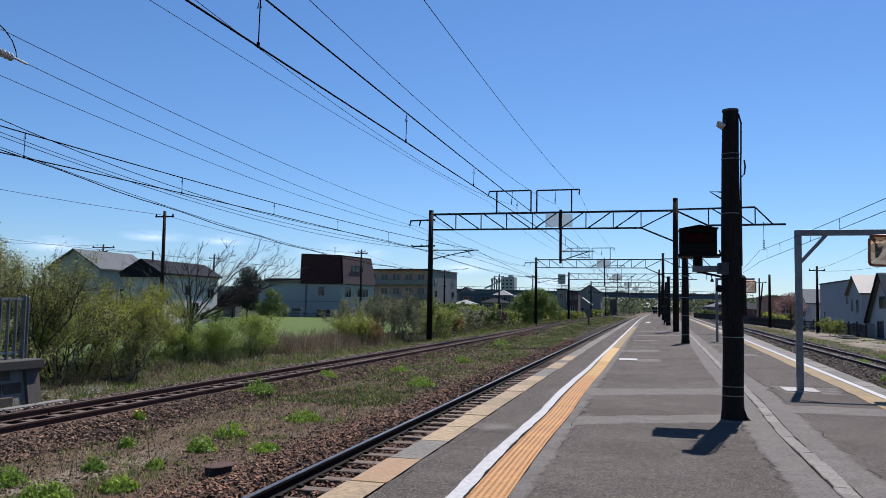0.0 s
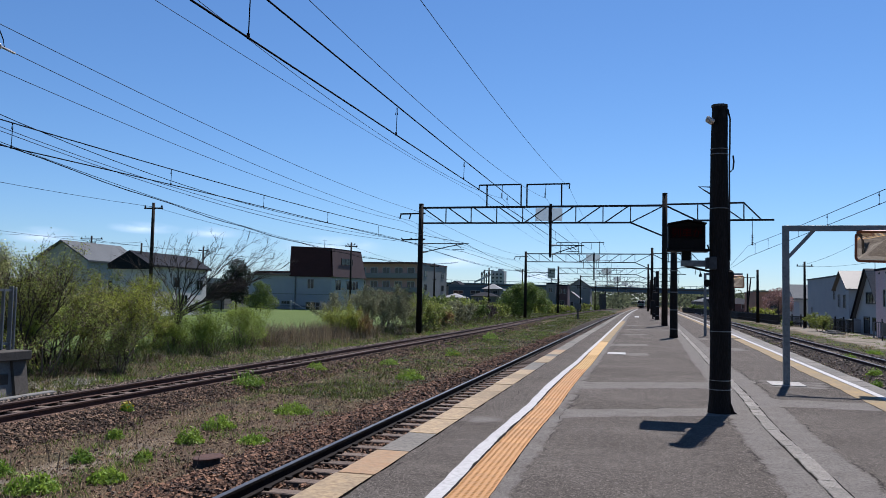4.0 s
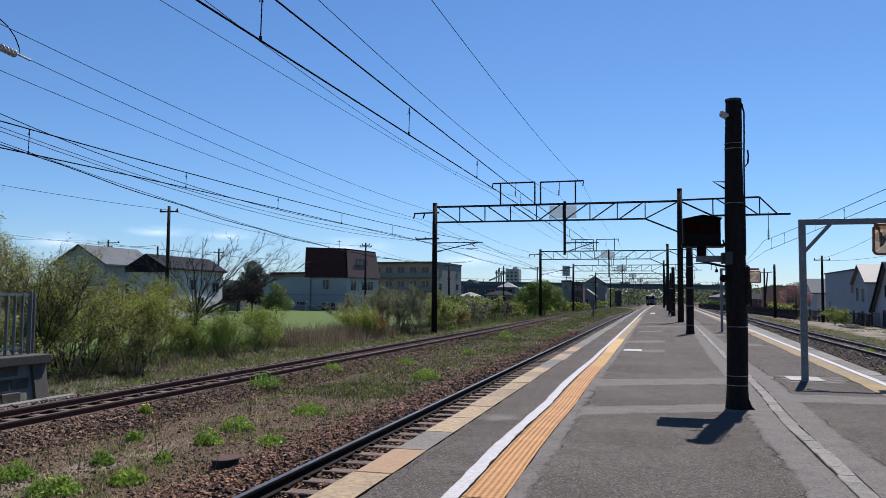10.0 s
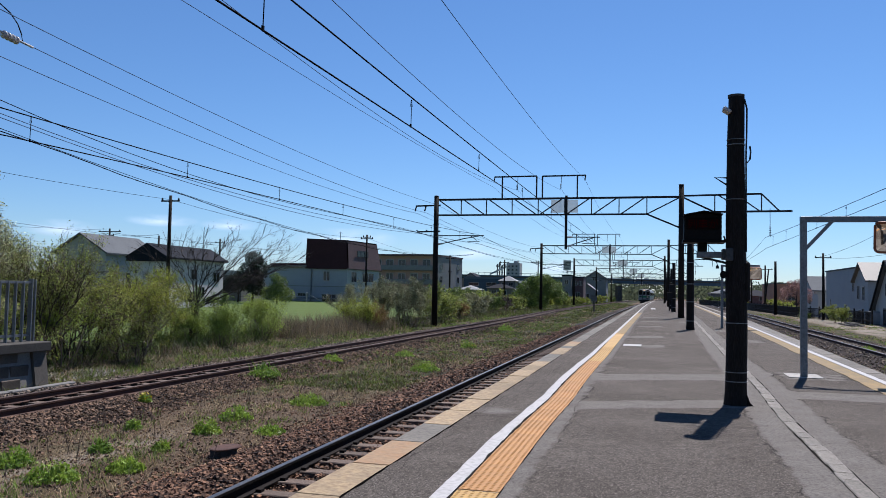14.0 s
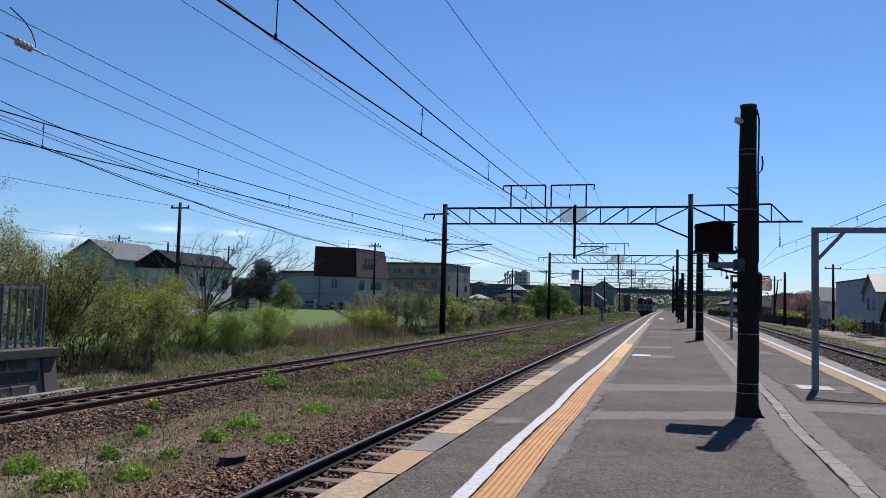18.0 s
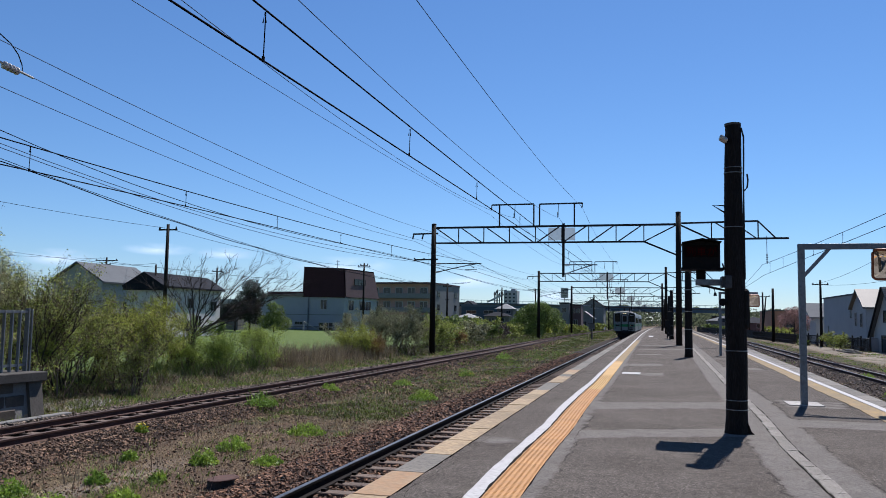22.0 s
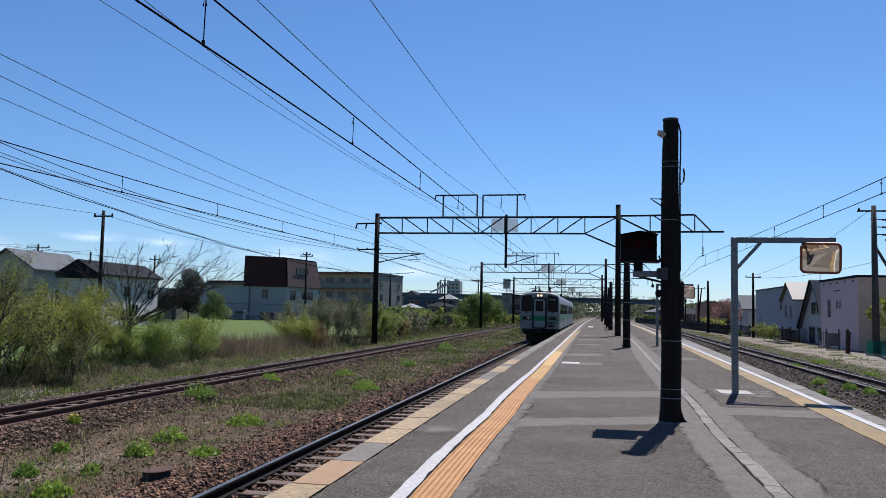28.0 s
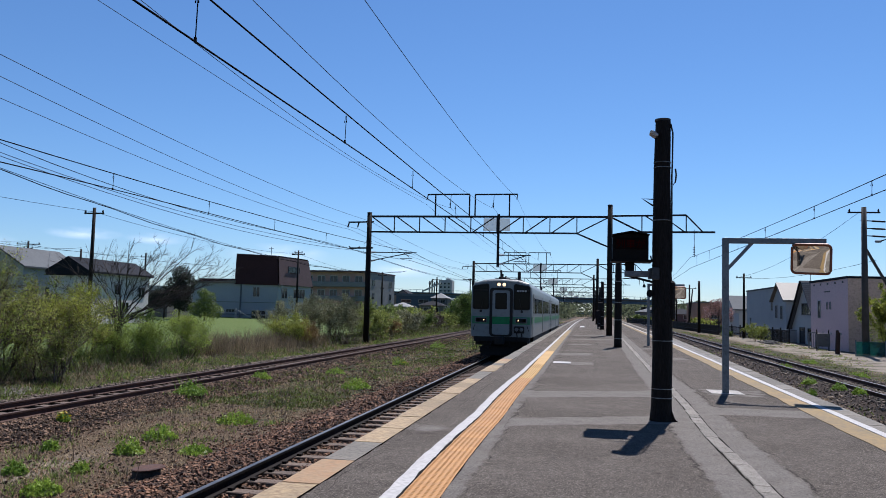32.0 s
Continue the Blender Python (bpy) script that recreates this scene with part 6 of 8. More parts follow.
def display():
    ob = thing("departure_display", "black hooded display box with red figures on a bracket", "display", pose(0.64, 11.45, 0))
    soft_edges(part("housing", Shape().prism([(-0.24, 2.16), (0.24, 2.16), (0.24, 2.49), (0.02, 2.53), (-0.24, 2.485)], 0.34, pose(0, -0.17, 0)), M_BLACKBOX, ob), 0.008)
    part("hood", Shape().prism([(-0.25, 2.487), (0.01, 2.534), (0.25, 2.492), (0.25, 2.502), (0.01, 2.546), (-0.25, 2.497)], 0.5, pose(0, -0.29, 0)), M_BLACKBOX, ob, "black sheet hood")
    scr = part("screen", Shape().box(-0.215, 0.215, -0.182, -0.176, 2.3, 2.46), M_SCREEN, ob, "dark display screen")
    cu = bpy.data.curves.new("figures", 'FONT')
    cu.body, cu.size, cu.align_x, cu.extrude = "列車が", 0.135, 'CENTER', 0.001
    tmp = new("figures", cu)
    me = bpy.data.meshes.new_from_object(tmp.evaluated_get(bpy.context.evaluated_depsgraph_get()))
    bpy.data.objects.remove(tmp)
    me.materials.clear()
    me.materials.append(M_LED)
    part("figures", me, M_LED, scr, "dim red lamp lettering", m=pose(0, -0.184, 2.325, 90, 0, 0))
    part("lip", Shape().box(-0.26, 0.29, -0.2, 0.2, 2.13, 2.16), M_BLACKBOX, ob)
    part("hook", Shape().tube([(0.26, -0.1, 2.15), (0.285, -0.1, 2.17), (0.27, -0.1, 2.22)], 0.012, n=6), M_DARKSTEEL, ob)
    part("neck", Shape().box(-0.06, 0.06, -0.06, 0.06, 2.0, 2.14, b=0.01), M_BLACKBOX, ob)
    soft_edges(part("bracket", Shape().box(-0.07, 0.34, -0.07, 0.07, 1.93, 2.01), M_STEEL, ob, "grey steel bracket arm"), 0.008)
    part("clamp", Shape().box(0.28, 0.375, -0.3, -0.2, 1.88, 2.05, b=0.012).box(0.25, 0.29, -0.25, 0.05, 1.9, 2.04), M_CLAMP, ob, "dull grey steel clamp on the pole")
    part("brace", Shape().bar((-0.06, 0, 1.95), (0.32, 0, 1.86), 0.03), M_DARKSTEEL, ob)
    return ob


display()


def small_pole(x, y, h, r, name="platform_pole", label="black wooden pole with steel bands on the platform", bands=True):
    ob = thing(name, label, "pole", pose(x, y, 0), group="platform poles")
    part("shaft", Shape().lathe([(r * 1.15, -0.05), (r, 0.2), (r * 0.95, h * 0.5), (r * 0.8, h)], 14), M_POLE, ob, smooth=True)
    if bands:
        for z in (0.35, 1.15, 1.9, 2.8):
            part("band", Shape().lathe([(r * 1.0, z), (r * 1.02, z + 0.005), (r * 1.02, z + 0.03), (r * 1.0, z + 0.035)], 14), M_BAND, ob, "thin bright steel band")
    return ob


p2 = small_pole(1.47, 35.5, 4.1, 0.16)
part("lamp_arm", Shape().tube([(0, 0, 2.9), (0.3, 0, 2.95), (0.9, 0, 2.95), (1.05, 0, 2.85), (1.08, 0, 2.7)], 0.02, n=6), M_DARKSTEEL, p2)
part("lamp_shade", Shape().lathe([(0.07, 0), (0.06, 0.08), (0.03, 0.14)], 10, pose(1.08, 0, 2.58)), M_DARKSTEEL, p2, "dark lamp shade")
for y, x in ((74.0, 1.65), (90.0, 1.75), (126.0, 2.0)):
    small_pole(x + bend(y), y, 4.3, 0.17)
for y, x, h in ((72.0, 1.45, 1.9), (78.0, 1.35, 1.2)):
    ob = thing("signal_box", "dark equipment cabinet on a post on the platform", "equipment", pose(x, y, 0))
    part("stand", Shape().box(-0.06, 0.06, -0.06, 0.06, 0, h), M_DARKSTEEL, ob)
    part("cabinet", Shape().box(-0.22, 0.22, -0.2, 0.2, h - 0.2, h + 0.5, b=0.02), M_DARKSTEEL, ob)


def mirror_frame(x, y, h, arm, label):
    ob = thing("mirror_stand", label, "mirror", pose(x, y, 0), group="platform mirrors")
    w = 0.055
    soft_edges(part("post", Shape().box(-w, w, -w, w, 0, h), M_STEEL, ob), 0.006)
    soft_edges(part("beam", Shape().box(-w, arm, -w, w, h, h + 0.1), M_STEEL, ob), 0.006)
    part("brace", Shape().bar((0.02, 0, h - 0.5), (0.48, 0, h + 0.02), 0.06), M_STEEL, ob)
    mw, mh, cx, cz = 0.315, 0.255, arm - 0.28, h - 0.285
    # rounded rectangle outline
    out = []
    for qx, qz, a0 in ((1, 1, 0), (-1, 1, 90), (-1, -1, 180), (1, -1, 270)):
        for a in range(0, 91, 18):
            t = radians(a0 + a)
            out.append((qx * (mw - 0.07) + 0.07 * math.cos(t), qz * (mh - 0.07) + 0.07 * math.sin(t)))
    m = pose(cx, -0.1, cz, 13, 2, -17)
    nn = len(out)
    v, f = [], []
    R = 2.6
    for s in (1.0, 0.8, 0.6, 0.4, 0.2):
        for ax, az in out:
            d2 = (ax * s) ** 2 + (az * s) ** 2
            v.append((ax * s, -(math.sqrt(R * R - d2) - math.sqrt(R * R - mw * mw - mh * mh)) * 1.0, az * s))
    v.append((0, -(R - math.sqrt(R * R - mw * mw - mh * mh)), 0))
    for i in range(4):
        for j in range(nn):
            f.append((i * nn + j, i * nn + (j + 1) % nn, (i + 1) * nn + (j + 1) % nn, (i + 1) * nn + j))
    for j in range(nn):
        f.append((4 * nn + j, 4 * nn + (j + 1) % nn, 5 * nn))
    part("mirror_face", Shape().add(v, f, m), M_MIRROR, ob, "convex mirror reflecting the platform", smooth=True)
    rim = [Vector((ax * 1.03, -0.0, az * 1.03)) for ax, az in out]
    rs = Shape().tube([tuple(m @ p) for p in rim + rim[:1]], 0.024, n=8)
    part("rim", rs, M_MIRROR_RIM, ob, "rounded orange brown rim", smooth=True)
    part("back", Shape().box(-mw * 0.97, mw * 0.97, 0.02, 0.07, -mh * 0.97, mh * 0.97, m, b=0.02), M_MIRROR_RIM, ob)
    part("visor", Shape().box(-mw + 0.04, mw - 0.04, -0.05, 0.05, mh + 0.02, mh + 0.035, m), M_MIRROR_RIM, ob, "orange brown visor")
    part("hanger", Shape().box(cx - 0.3, cx - 0.26, -0.04, 0.0, cz + mh - 0.05, h + 0.02).box(cx + 0.22, cx + 0.26, -0.04, 0.0, cz + mh - 0.05, h + 0.02), M_STEEL, ob)
    return ob


mirror_frame(2.61, 15.69, 2.78, 1.76, "grey steel frame with a hanging orange-rimmed convex mirror")
mirror_frame(2.95, 38.3, 2.75, 1.6, "grey steel frame with a hanging orange-rimmed convex mirror farther along")

# post with an equipment box between the tracks
ob = thing("track_marker", "grey post with a square equipment box between the tracks", "sign", pose(-8.2, 115.0, ground_z(-8.2, 115)))
part("post", Shape().box(-0.12, 0.12, -0.12, 0.12, -0.05, 1.5), M_CONC_DARK, ob)
part("box", Shape().box(-0.42, 0.42, -0.14, 0.14, 1.45, 2.2, b=0.02), M_CONCRETE, ob, "pale square box")
part("hood", Shape().box(-0.46, 0.46, -0.2, 0.16, 2.2, 2.26), M_CONC_DARK, ob)
ob = thing("route_sign", "pale square road sign on a thin pole with unreadable writing", "sign", pose(-28.4, 272.5, 0))
part("pole", Shape().tube([(0, 0, -1.2), (0, 0, 9.6)], 0.14, n=8), M_STEEL, ob)
brd = part("board", Shape().box(-1.25, 1.25, -0.25, -0.1, 9.2, 12.6, b=0.05), M_SIDING_LG, ob)
for z, w in ((9.7, 0.7), (10.6, 1.0), (11.5, 0.85)):
    part("text_bar", Shape().box(-w, w, -0.27, -0.25, z, z + 0.45), M_WALL_GREY, brd)


# ---- poles ----
def utility_pole(x, y, top, arms, r=0.15, label="dark utility pole with crossarm and insulators", mat=M_POLE, base=-1.0, lean=0.0):
    ob = thing("utility_pole", label, "utility pole", pose(x, y, 0, 0, lean, 0), group="utility poles")
    part("shaft", Shape().tube([(0, 0, base), (0, 0, top)], r, r * 0.65, 10), mat, ob, smooth=True)
    for z, w in arms:
        a = part("crossarm", Shape().bar((-w, 0, z), (w, 0, z), 0.1), M_DARKSTEEL, ob)
        for k in (-0.9, 0.9):
            part("insulator", Shape().lathe([(0.04, 0), (0.07, 0.08), (0.03, 0.2)], 8, pose(k * w, 0, z + 0.03)), M_DARKSTEEL, a)
    return ob


utility_pole(-34.2, 51.7, 8.0, ((7.6, 0.75),), 0.17)
utility_pole(-66.5, 87.6, 8.5, ((8.1, 1.6), (7.6, 0.6)), 0.17)
utility_pole(-42.1, 62.1, 5.8, (), 0.12)
utility_pole(-55.3, 95.1, 7.7, ((7.2, 0.7),), 0.16)
utility_pole(-34.4, 93.9, 8.2, ((7.7, 0.8), (7.9, 0.5)), 0.15)
utility_pole(-36.8, 145.4, 8.1, ((7.5, 0.8), (5.0, 0.3)), 0.2)
utility_pole(-31.0, 170.0, 8.4, ((7.8, 1.0),), 0.2)
utility_pole(-28.0, 200.0, 9.4, ((8.8, 1.0),), 0.2)
utility_pole(18.3, 98.4, 6.5, ((6.0, 0.85),), 0.17)
utility_pole(16.75, 124.0, 6.6, (), 0.24)
utility_pole(18.6, 150.0, 7.0, ((6.3, 1.2),), 0.2)
utility_pole(18.0, 146.0, 6.2, (), 0.16, "slanting dark stay pole", lean=6)
utility_pole(24.0, 220.0, 8.0, ((7.2, 1.2),), 0.22)
up = utility_pole(18.25, 57.2, 8.9, ((8.55, 1.0),), 0.24, "large dark street utility pole with crossarms and stay", M_POLE_GREY, base=-0.8)
for z in (8.0, 7.5, 7.0):
    a = part("side_arm", Shape().bar((0.1, 0, z), (1.2, 0, z - 0.05), 0.06), M_DARKSTEEL, up)
    part("insulator", Shape().tube([(0.5, 0, z - 0.02), (1.3, 0, z - 0.06)], 0.06, n=8), M_DARKSTEEL, a)
part("stay", Shape().bar((0.1, 0, 6.1), (2.7, 0.4, 1.6), 0.14), M_POLE_GREY, up)
lp = thing("street_lamp", "dark street lamp post with a side arm lamp", "street lamp", pose(17.75, 50.5, 0))
part("post", Shape().tube([(0.35, 0, -0.8), (0.35, 0, 6.4)], 0.12, 0.09, 10), M_POLE_GREY, lp, smooth=True)
part("arm", Shape().tube([(0.35, 0, 6.1), (-0.4, 0, 6.15), (-0.75, 0, 6.05)], 0.04, n=6), M_DARKSTEEL, lp)
part("lamp_head", Shape().box(-1.05, -0.7, -0.08, 0.08, 5.95, 6.08, b=0.03), M_STEEL, lp)
part("arm", Shape().tube([(0.35, 0, 5.2), (-0.4, 0, 5.2)], 0.04, n=6), M_DARKSTEEL, lp)
for a, c, sag in (((-66.5, 87.6, 8.2), (-42.1, 62.1, 5.9), 0.3), ((-59.0, 62.0, 7.17), (-42.1, 62.1, 5.55), 0.12), ((-42.1, 62.1, 5.55), (-29.2, 62.0, 4.5), 0.1), ((-66.5, 87.6, 8.0), (-55.3, 95.1, 7.2), 0.2), ((-34.2, 51.7, 7.7), (-34.4, 93.9, 7.8), 0.6), ((-34.2, 51.7, 7.7), (-36, 10, 8.4), 0.5), ((-66.5, 87.6, 8.3), (-95, 70, 9.4), 0.4), ((18, 57.2, 8.6), (17.9, 98.4, 6.1), 0.7), ((18, 57.2, 7.5), (40, 60, 7.5), 0.2), ((18, 57.2, 8.0), (40, 60, 8.2), 0.2), ((-34.4, 93.9, 7.8), (-36.8, 145.4, 7.6), 0.6), ((19, 57.2, 5.4), (17.9, 98.4, 6.0), 0.5)):
    a, c = Vector(a), Vector(c)
    wire("service_wire", [tuple(a.lerp(c, k / 10) - Vector((0, 0, sag * 4 * (k / 10) * (1 - k / 10)))) for k in range(11)], 0.013, M_WIRE, "thin dark service wire between poles")


# ---- buildings ----
def window(parent, m, w, h, frame_mat=M_FRAME_W, bars=1, name="window"):
    """A framed pane set into a wall; local x across, z up, facing -y."""
    t = max(0.05, min(w, h) * 0.07)
    s = Shape().box(0, w, -0.06, 0.02, 0, t).box(0, w, -0.06, 0.02, h - t, h).box(0, t, -0.06, 0.02, t, h - t).box(w - t, w, -0.06, 0.02, t, h - t)
    for k in range(bars):
        x = w * (k + 1) / (bars + 1)
        s.box(x - t * 0.4, x + t * 0.4, -0.05, 0.02, t, h - t)
    ob = part(name, s, frame_mat, parent, m=m)
    part("pane", Shape().box(t * 0.5, w - t * 0.5, -0.02, 0.01, t * 0.5, h - t * 0.5), M_PANE, ob)
    return ob


def face(w, d, side, u, z):
    """Pose on a wall of a w by d block: front, left or right."""
    if side == 'f':
        return pose(u, -0.01, z)
    if side == 'l':
        return pose(-0.01, d - u, z, 0, 0, -90)
    return pose(w + 0.01, u, z, 0, 0, 90)


def house(name, label, x, y, rz, w, d, eave, ridge, wall, roof, base=-1.2, style="gable", wins=(), over=0.35, frame_mat=M_FRAME_W):
    ob = thing(name, label, "house", pose(x, y, 0, 0, 0, rz), group="houses along the line")
    if style == "gable":
        part("wall", Shape().prism([(0, base), (w, base), (w, eave), (w / 2, ridge), (0, eave)], d), wall, ob)
        k = (ridge - eave) / (w / 2)
        for sx in (0, 1):
            s = Shape()
            if sx == 0:
                s.prism([(-over, eave - k * over), (w / 2, ridge), (w / 2, ridge + 0.16), (-over, eave - k * over + 0.16)], d + 2 * over, pose(0, -over, 0.01))
            else:
                s.prism([(w / 2, ridge), (w + over, eave - k * over), (w + over, eave - k * over + 0.16), (w / 2, ridge + 0.16)], d + 2 * over, pose(0, -over, 0.01))
            part("roof", s, roof, ob)
    elif style == "cross":
        m = pose(0, 0, 0) @ Matrix(((0, 1, 0, 0), (1, 0, 0, 0), (0, 0, 1, 0), (0, 0, 0, 1)))
        part("wall", Shape().prism([(0, base), (d, base), (d, eave), (d / 2, ridge), (0, eave)], w, m), wall, ob)
        k = (ridge - eave) / (d / 2)
        for sx in (0, 1):
            s = Shape()
            if sx == 0:
                s.prism([(-over, eave - k * over), (d / 2, ridge), (d / 2, ridge + 0.16), (-over, eave - k * over + 0.16)], w + 2 * over, m @ pose(0, -over, 0.01))
            else:
                s.prism([(d / 2, ridge), (d + over, eave - k * over), (d + over, eave - k * over + 0.16), (d / 2, ridge + 0.16)], w + 2 * over, m @ pose(0, -over, 0.01))
            part("roof", s, roof, ob)
    elif style == "hip":
        part("wall", Shape().box(0, w, 0, d, base, eave), wall, ob)
        e = over
        r = min(w, d) / 2
        v = [(-e, -e, eave), (w + e, -e, eave), (w + e, d + e, eave), (-e, d + e, eave)]
        if w >= d:
            v += [(r, d / 2, ridge), (w - r, d / 2, ridge)]
            f = [(0, 1, 5, 4), (1, 2, 5), (2, 3, 4, 5), (3, 0, 4), (3, 2, 1, 0)]
        else:
            v += [(w / 2, r, ridge), (w / 2, d - r, ridge)]
            f = [(0, 1, 4), (1, 2, 5, 4), (2, 3, 5), (3, 0, 4, 5), (3, 2, 1, 0)]
        part("roof", Shape().add(v, f), roof, ob)
    else:
        part("wall", Shape().box(0, w, 0, d, base, eave), wall, ob)
        part("roof", Shape().box(-0.1, w + 0.1, -0.1, d + 0.1, eave, ridge), roof, ob)
    for side, u, z, ww, hh, *b in wins:
        window(ob, face(w, d, side, u, z), ww, hh, frame_mat, b[0] if b else 1)
    return ob


def gym():
    ob = thing("school_building", "white two-storey block with a dark brown mansard roof", "building", pose(-57.4, 114.3, 0, 0, 0, -11))
    part("wall", Shape().box(-1.6, 13.8, 0, 9.4, -1.2, 4.6), M_SIDING_W, ob)
    part("low_roof", Shape().prism([(-1.9, 4.6), (6.7, 4.6), (6.7, 5.0), (-1.9, 4.75)], 10.0, pose(0, -0.4, 0)), M_ROOF_TAN, ob, "thin brown lean-to roof")
    part("low_roof", Shape().box(-2.1, 6.7, 2.5, 9.6, 4.9, 5.35), M_ROOF_BROWN, ob)
    b, t, i = (6.5, 14.05, -0.3, 9.7), 9.0, 0.25
    v = [(b[0], b[2], 4.45), (b[1], b[2], 4.35), (b[1], b[3], 4.35), (b[0], b[3], 4.45), (b[0] + 0.1, b[2] + 0.1, t), (b[1] - 0.55, b[2] + 0.3, t - 0.3), (b[1] - 0.55, b[3] - 0.9, t - 0.35), (b[0] + 0.3, b[3] - 0.5, t)]
    part("mansard", Shape().add(v, [(0, 1, 5, 4), (2, 3, 7, 6), (3, 0, 4, 7), (4, 5, 6, 7), (3, 2, 1, 0)]), M_ROOF_BROWN, ob, "dark brown metal mansard cladding")
    side = part("gable_end", Shape().add([(b[1] - 0.02, b[2] + 0.2, 4.45), (b[1] - 0.02, b[3] - 0.2, 4.45), (b[1] - 0.5, b[3] - 1.0, t - 0.55), (b[1] - 0.5, b[2] + 0.55, t - 0.5), (b[1] + 0.06, b[2] + 0.2, 4.45), (b[1] + 0.06, b[3] - 0.2, 4.45), (b[1] - 0.42, b[3] - 1.0, t - 0.55), (b[1] - 0.42, b[2] + 0.55, t - 0.5)], [(0, 1, 2, 3), (4, 5, 6, 7)[::1], (0, 4, 7, 3), (1, 5, 6, 2), (3, 7, 6, 2), (0, 4, 5, 1)]), M_ROOF_BROWN_L, ob, "lighter brown cladding on the end")
    window(ob, pose(13.92, 2.4, 6.3, 0, 0, 90), 3.2, 0.95, M_FRAME_D, 2)
    for side_, u, z, w, h, bars in (('f', 9.6, 2.6, 1.2, 1.5, 1), ('f', 5.0, 0.25, 2.0, 0.5, 3), ('f', 9.4, -0.8, 2.6, 1.5, 2), ('r', 1.0, 2.4, 1.6, 1.7, 1), ('r', 4.2, 2.5, 3.4, 1.5, 3)):
        window(ob, face(13.8, 9.4, side_, u, z), w, h, M_FRAME_W, bars)
    part("downpipe", Shape().tube([(7.5, -0.12, -1.0), (7.5, -0.12, 4.9)], 0.1, n=8), M_STEEL, ob)
    part("band", Shape().box(-0.05, 13.85, -0.05, 0.0, 1.75, 1.85), M_WALL_GREY, ob)
    part("base_rail", Shape().box(3.0, 13.0, -0.5, -0.4, -0.1, 0.1), M_STEEL, ob)
    part("aerial", Shape().tube([(10.5, 3, 8.5), (10.5, 3, 10.2)], 0.04, n=6).bar((10.1, 3, 10.0), (10.9, 3, 10.0), 0.04), M_DARKSTEEL, ob)


gym()


def apartment():
    ob = thing("apartment_block", "tan three-storey apartment block with balconies and a grey end wall", "building", pose(-66.0, 161.5, 0, 0, 0, -5.7))
    w, d, top = 22.7, 16.4, 8.6
    part("wall", Shape().box(0, w - 0.05, 0.0, d, -1.2, top), M_WALL_TAN, ob)
    part("end_wall", Shape().box(w - 0.05, w + 0.15, -0.2, d + 0.1, -1.2, top), M_WALL_GREY, ob, "grey plastered end wall")
    part("roof_edge", Shape().box(-0.2, w + 0.25, -1.2, d + 0.2, top, top + 0.3), M_ROOF_BROWN_L, ob)
    for fl in range(3):
        z = 0.0 + 2.85 * fl
        part("balcony", Shape().box(0, w, -1.15, 0, z - 0.15, z), M_CONCRETE, ob)
        part("balustrade", Shape().box(0, w, -1.15, -1.05, z, z + 0.9), M_WALL_GREY, ob, "pale balcony front")
        for k in range(8):
            window(ob, pose(0.7 + 2.75 * k, -0.02, z + 0.25), 1.7, 1.95, M_FRAME_W, 1)
    for k in (0.15, 0.8):
        for z in (3.2, 6.0):
            window(ob, pose(w + 0.16, d * k, z, 0, 0, 90), 1.3, 1.3, M_FRAME_D, 1)


apartment()
house("house", "house with a grey gable roof above the thicket", -56.1, 66.1, 0, 5.6, 8.5, 4.5, 6.2, M_SIDING_W, M_ROOF_GREY, wins=(('r', 3, 1.5, 1.5, 1.2), ('f', 2, 2.5, 1.3, 1.2)))
dark_house = house("house", "pale house with a dark gable roof above the thicket", -44.3, 61.4, 1, 3.4, 10.0, 3.95, 4.95, M_WALL_PALE, M_ROOF_DARK, wins=(('r', 4, 2.0, 1.1, 1.0), ('r', 8, 1.8, 1.2, 1.0), ('r', 5.5, 0.4, 1.0, 1.0)))
part("gable", Shape().prism([(-0.3, 3.5), (3.7, 3.5), (3.7, 3.85), (1.7, 4.95), (-0.3, 3.85)], 0.06, pose(0, -0.3, 0)), M_ROOF_DARK, dark_house, "dark boarded gable")
house("shed", "low shed with a pale tarpaulin roof behind the trees", -57.5, 96.0, 0, 5, 6, 3.0, 3.6, M_WALL_DK, M_SIDING_LG, style="flat")
# far left
house("house", "long distant blue shed beside the hip-roofed house", -44.5, 190.0, 3, 9.5, 8, 4.6, 5.1, M_WALL_BLUE, M_BRIDGE, style="flat", wins=(('f', 1.2, 2.9, 2.4, 0.8), ('f', 5.4, 2.9, 2.4, 0.8)))
house("house", "small distant house with a pale grey hip roof", -33.6, 178.0, 0, 3.6, 4, 4.0, 5.2, M_WALL_DK, M_ROOF_PALE, style="hip", wins=(('f', 0.5, 2.9, 1.0, 0.7), ('f', 2.1, 2.9, 1.0, 0.7)))
house("house", "low dark house below the hip-roofed house", -35.2, 172.0, 0, 5.4, 4, 2.3, 3.2, M_WALL_DK, M_ROOF_DARK, style="hip", wins=(('f', 1.0, 0.9, 1.2, 1.0), ('f', 3.2, 0.9, 1.2, 1.0)))
house("house", "small distant gabled house with a grey roof", -46.5, 196.0, 0, 4.4, 6, 4.6, 6.0, M_WALL_GREY, M_ROOF_DARK, style="gable", wins=(('f', 1.4, 3.4, 1.2, 0.9),))
house("house", "pale distant house with a low grey roof", -40.5, 168.0, 0, 4.2, 5, 1.9, 2.8, M_WALL_DK, M_ROOF_PALE, style="hip", wins=(('f', 1.4, 0.6, 1.2, 1.0),))
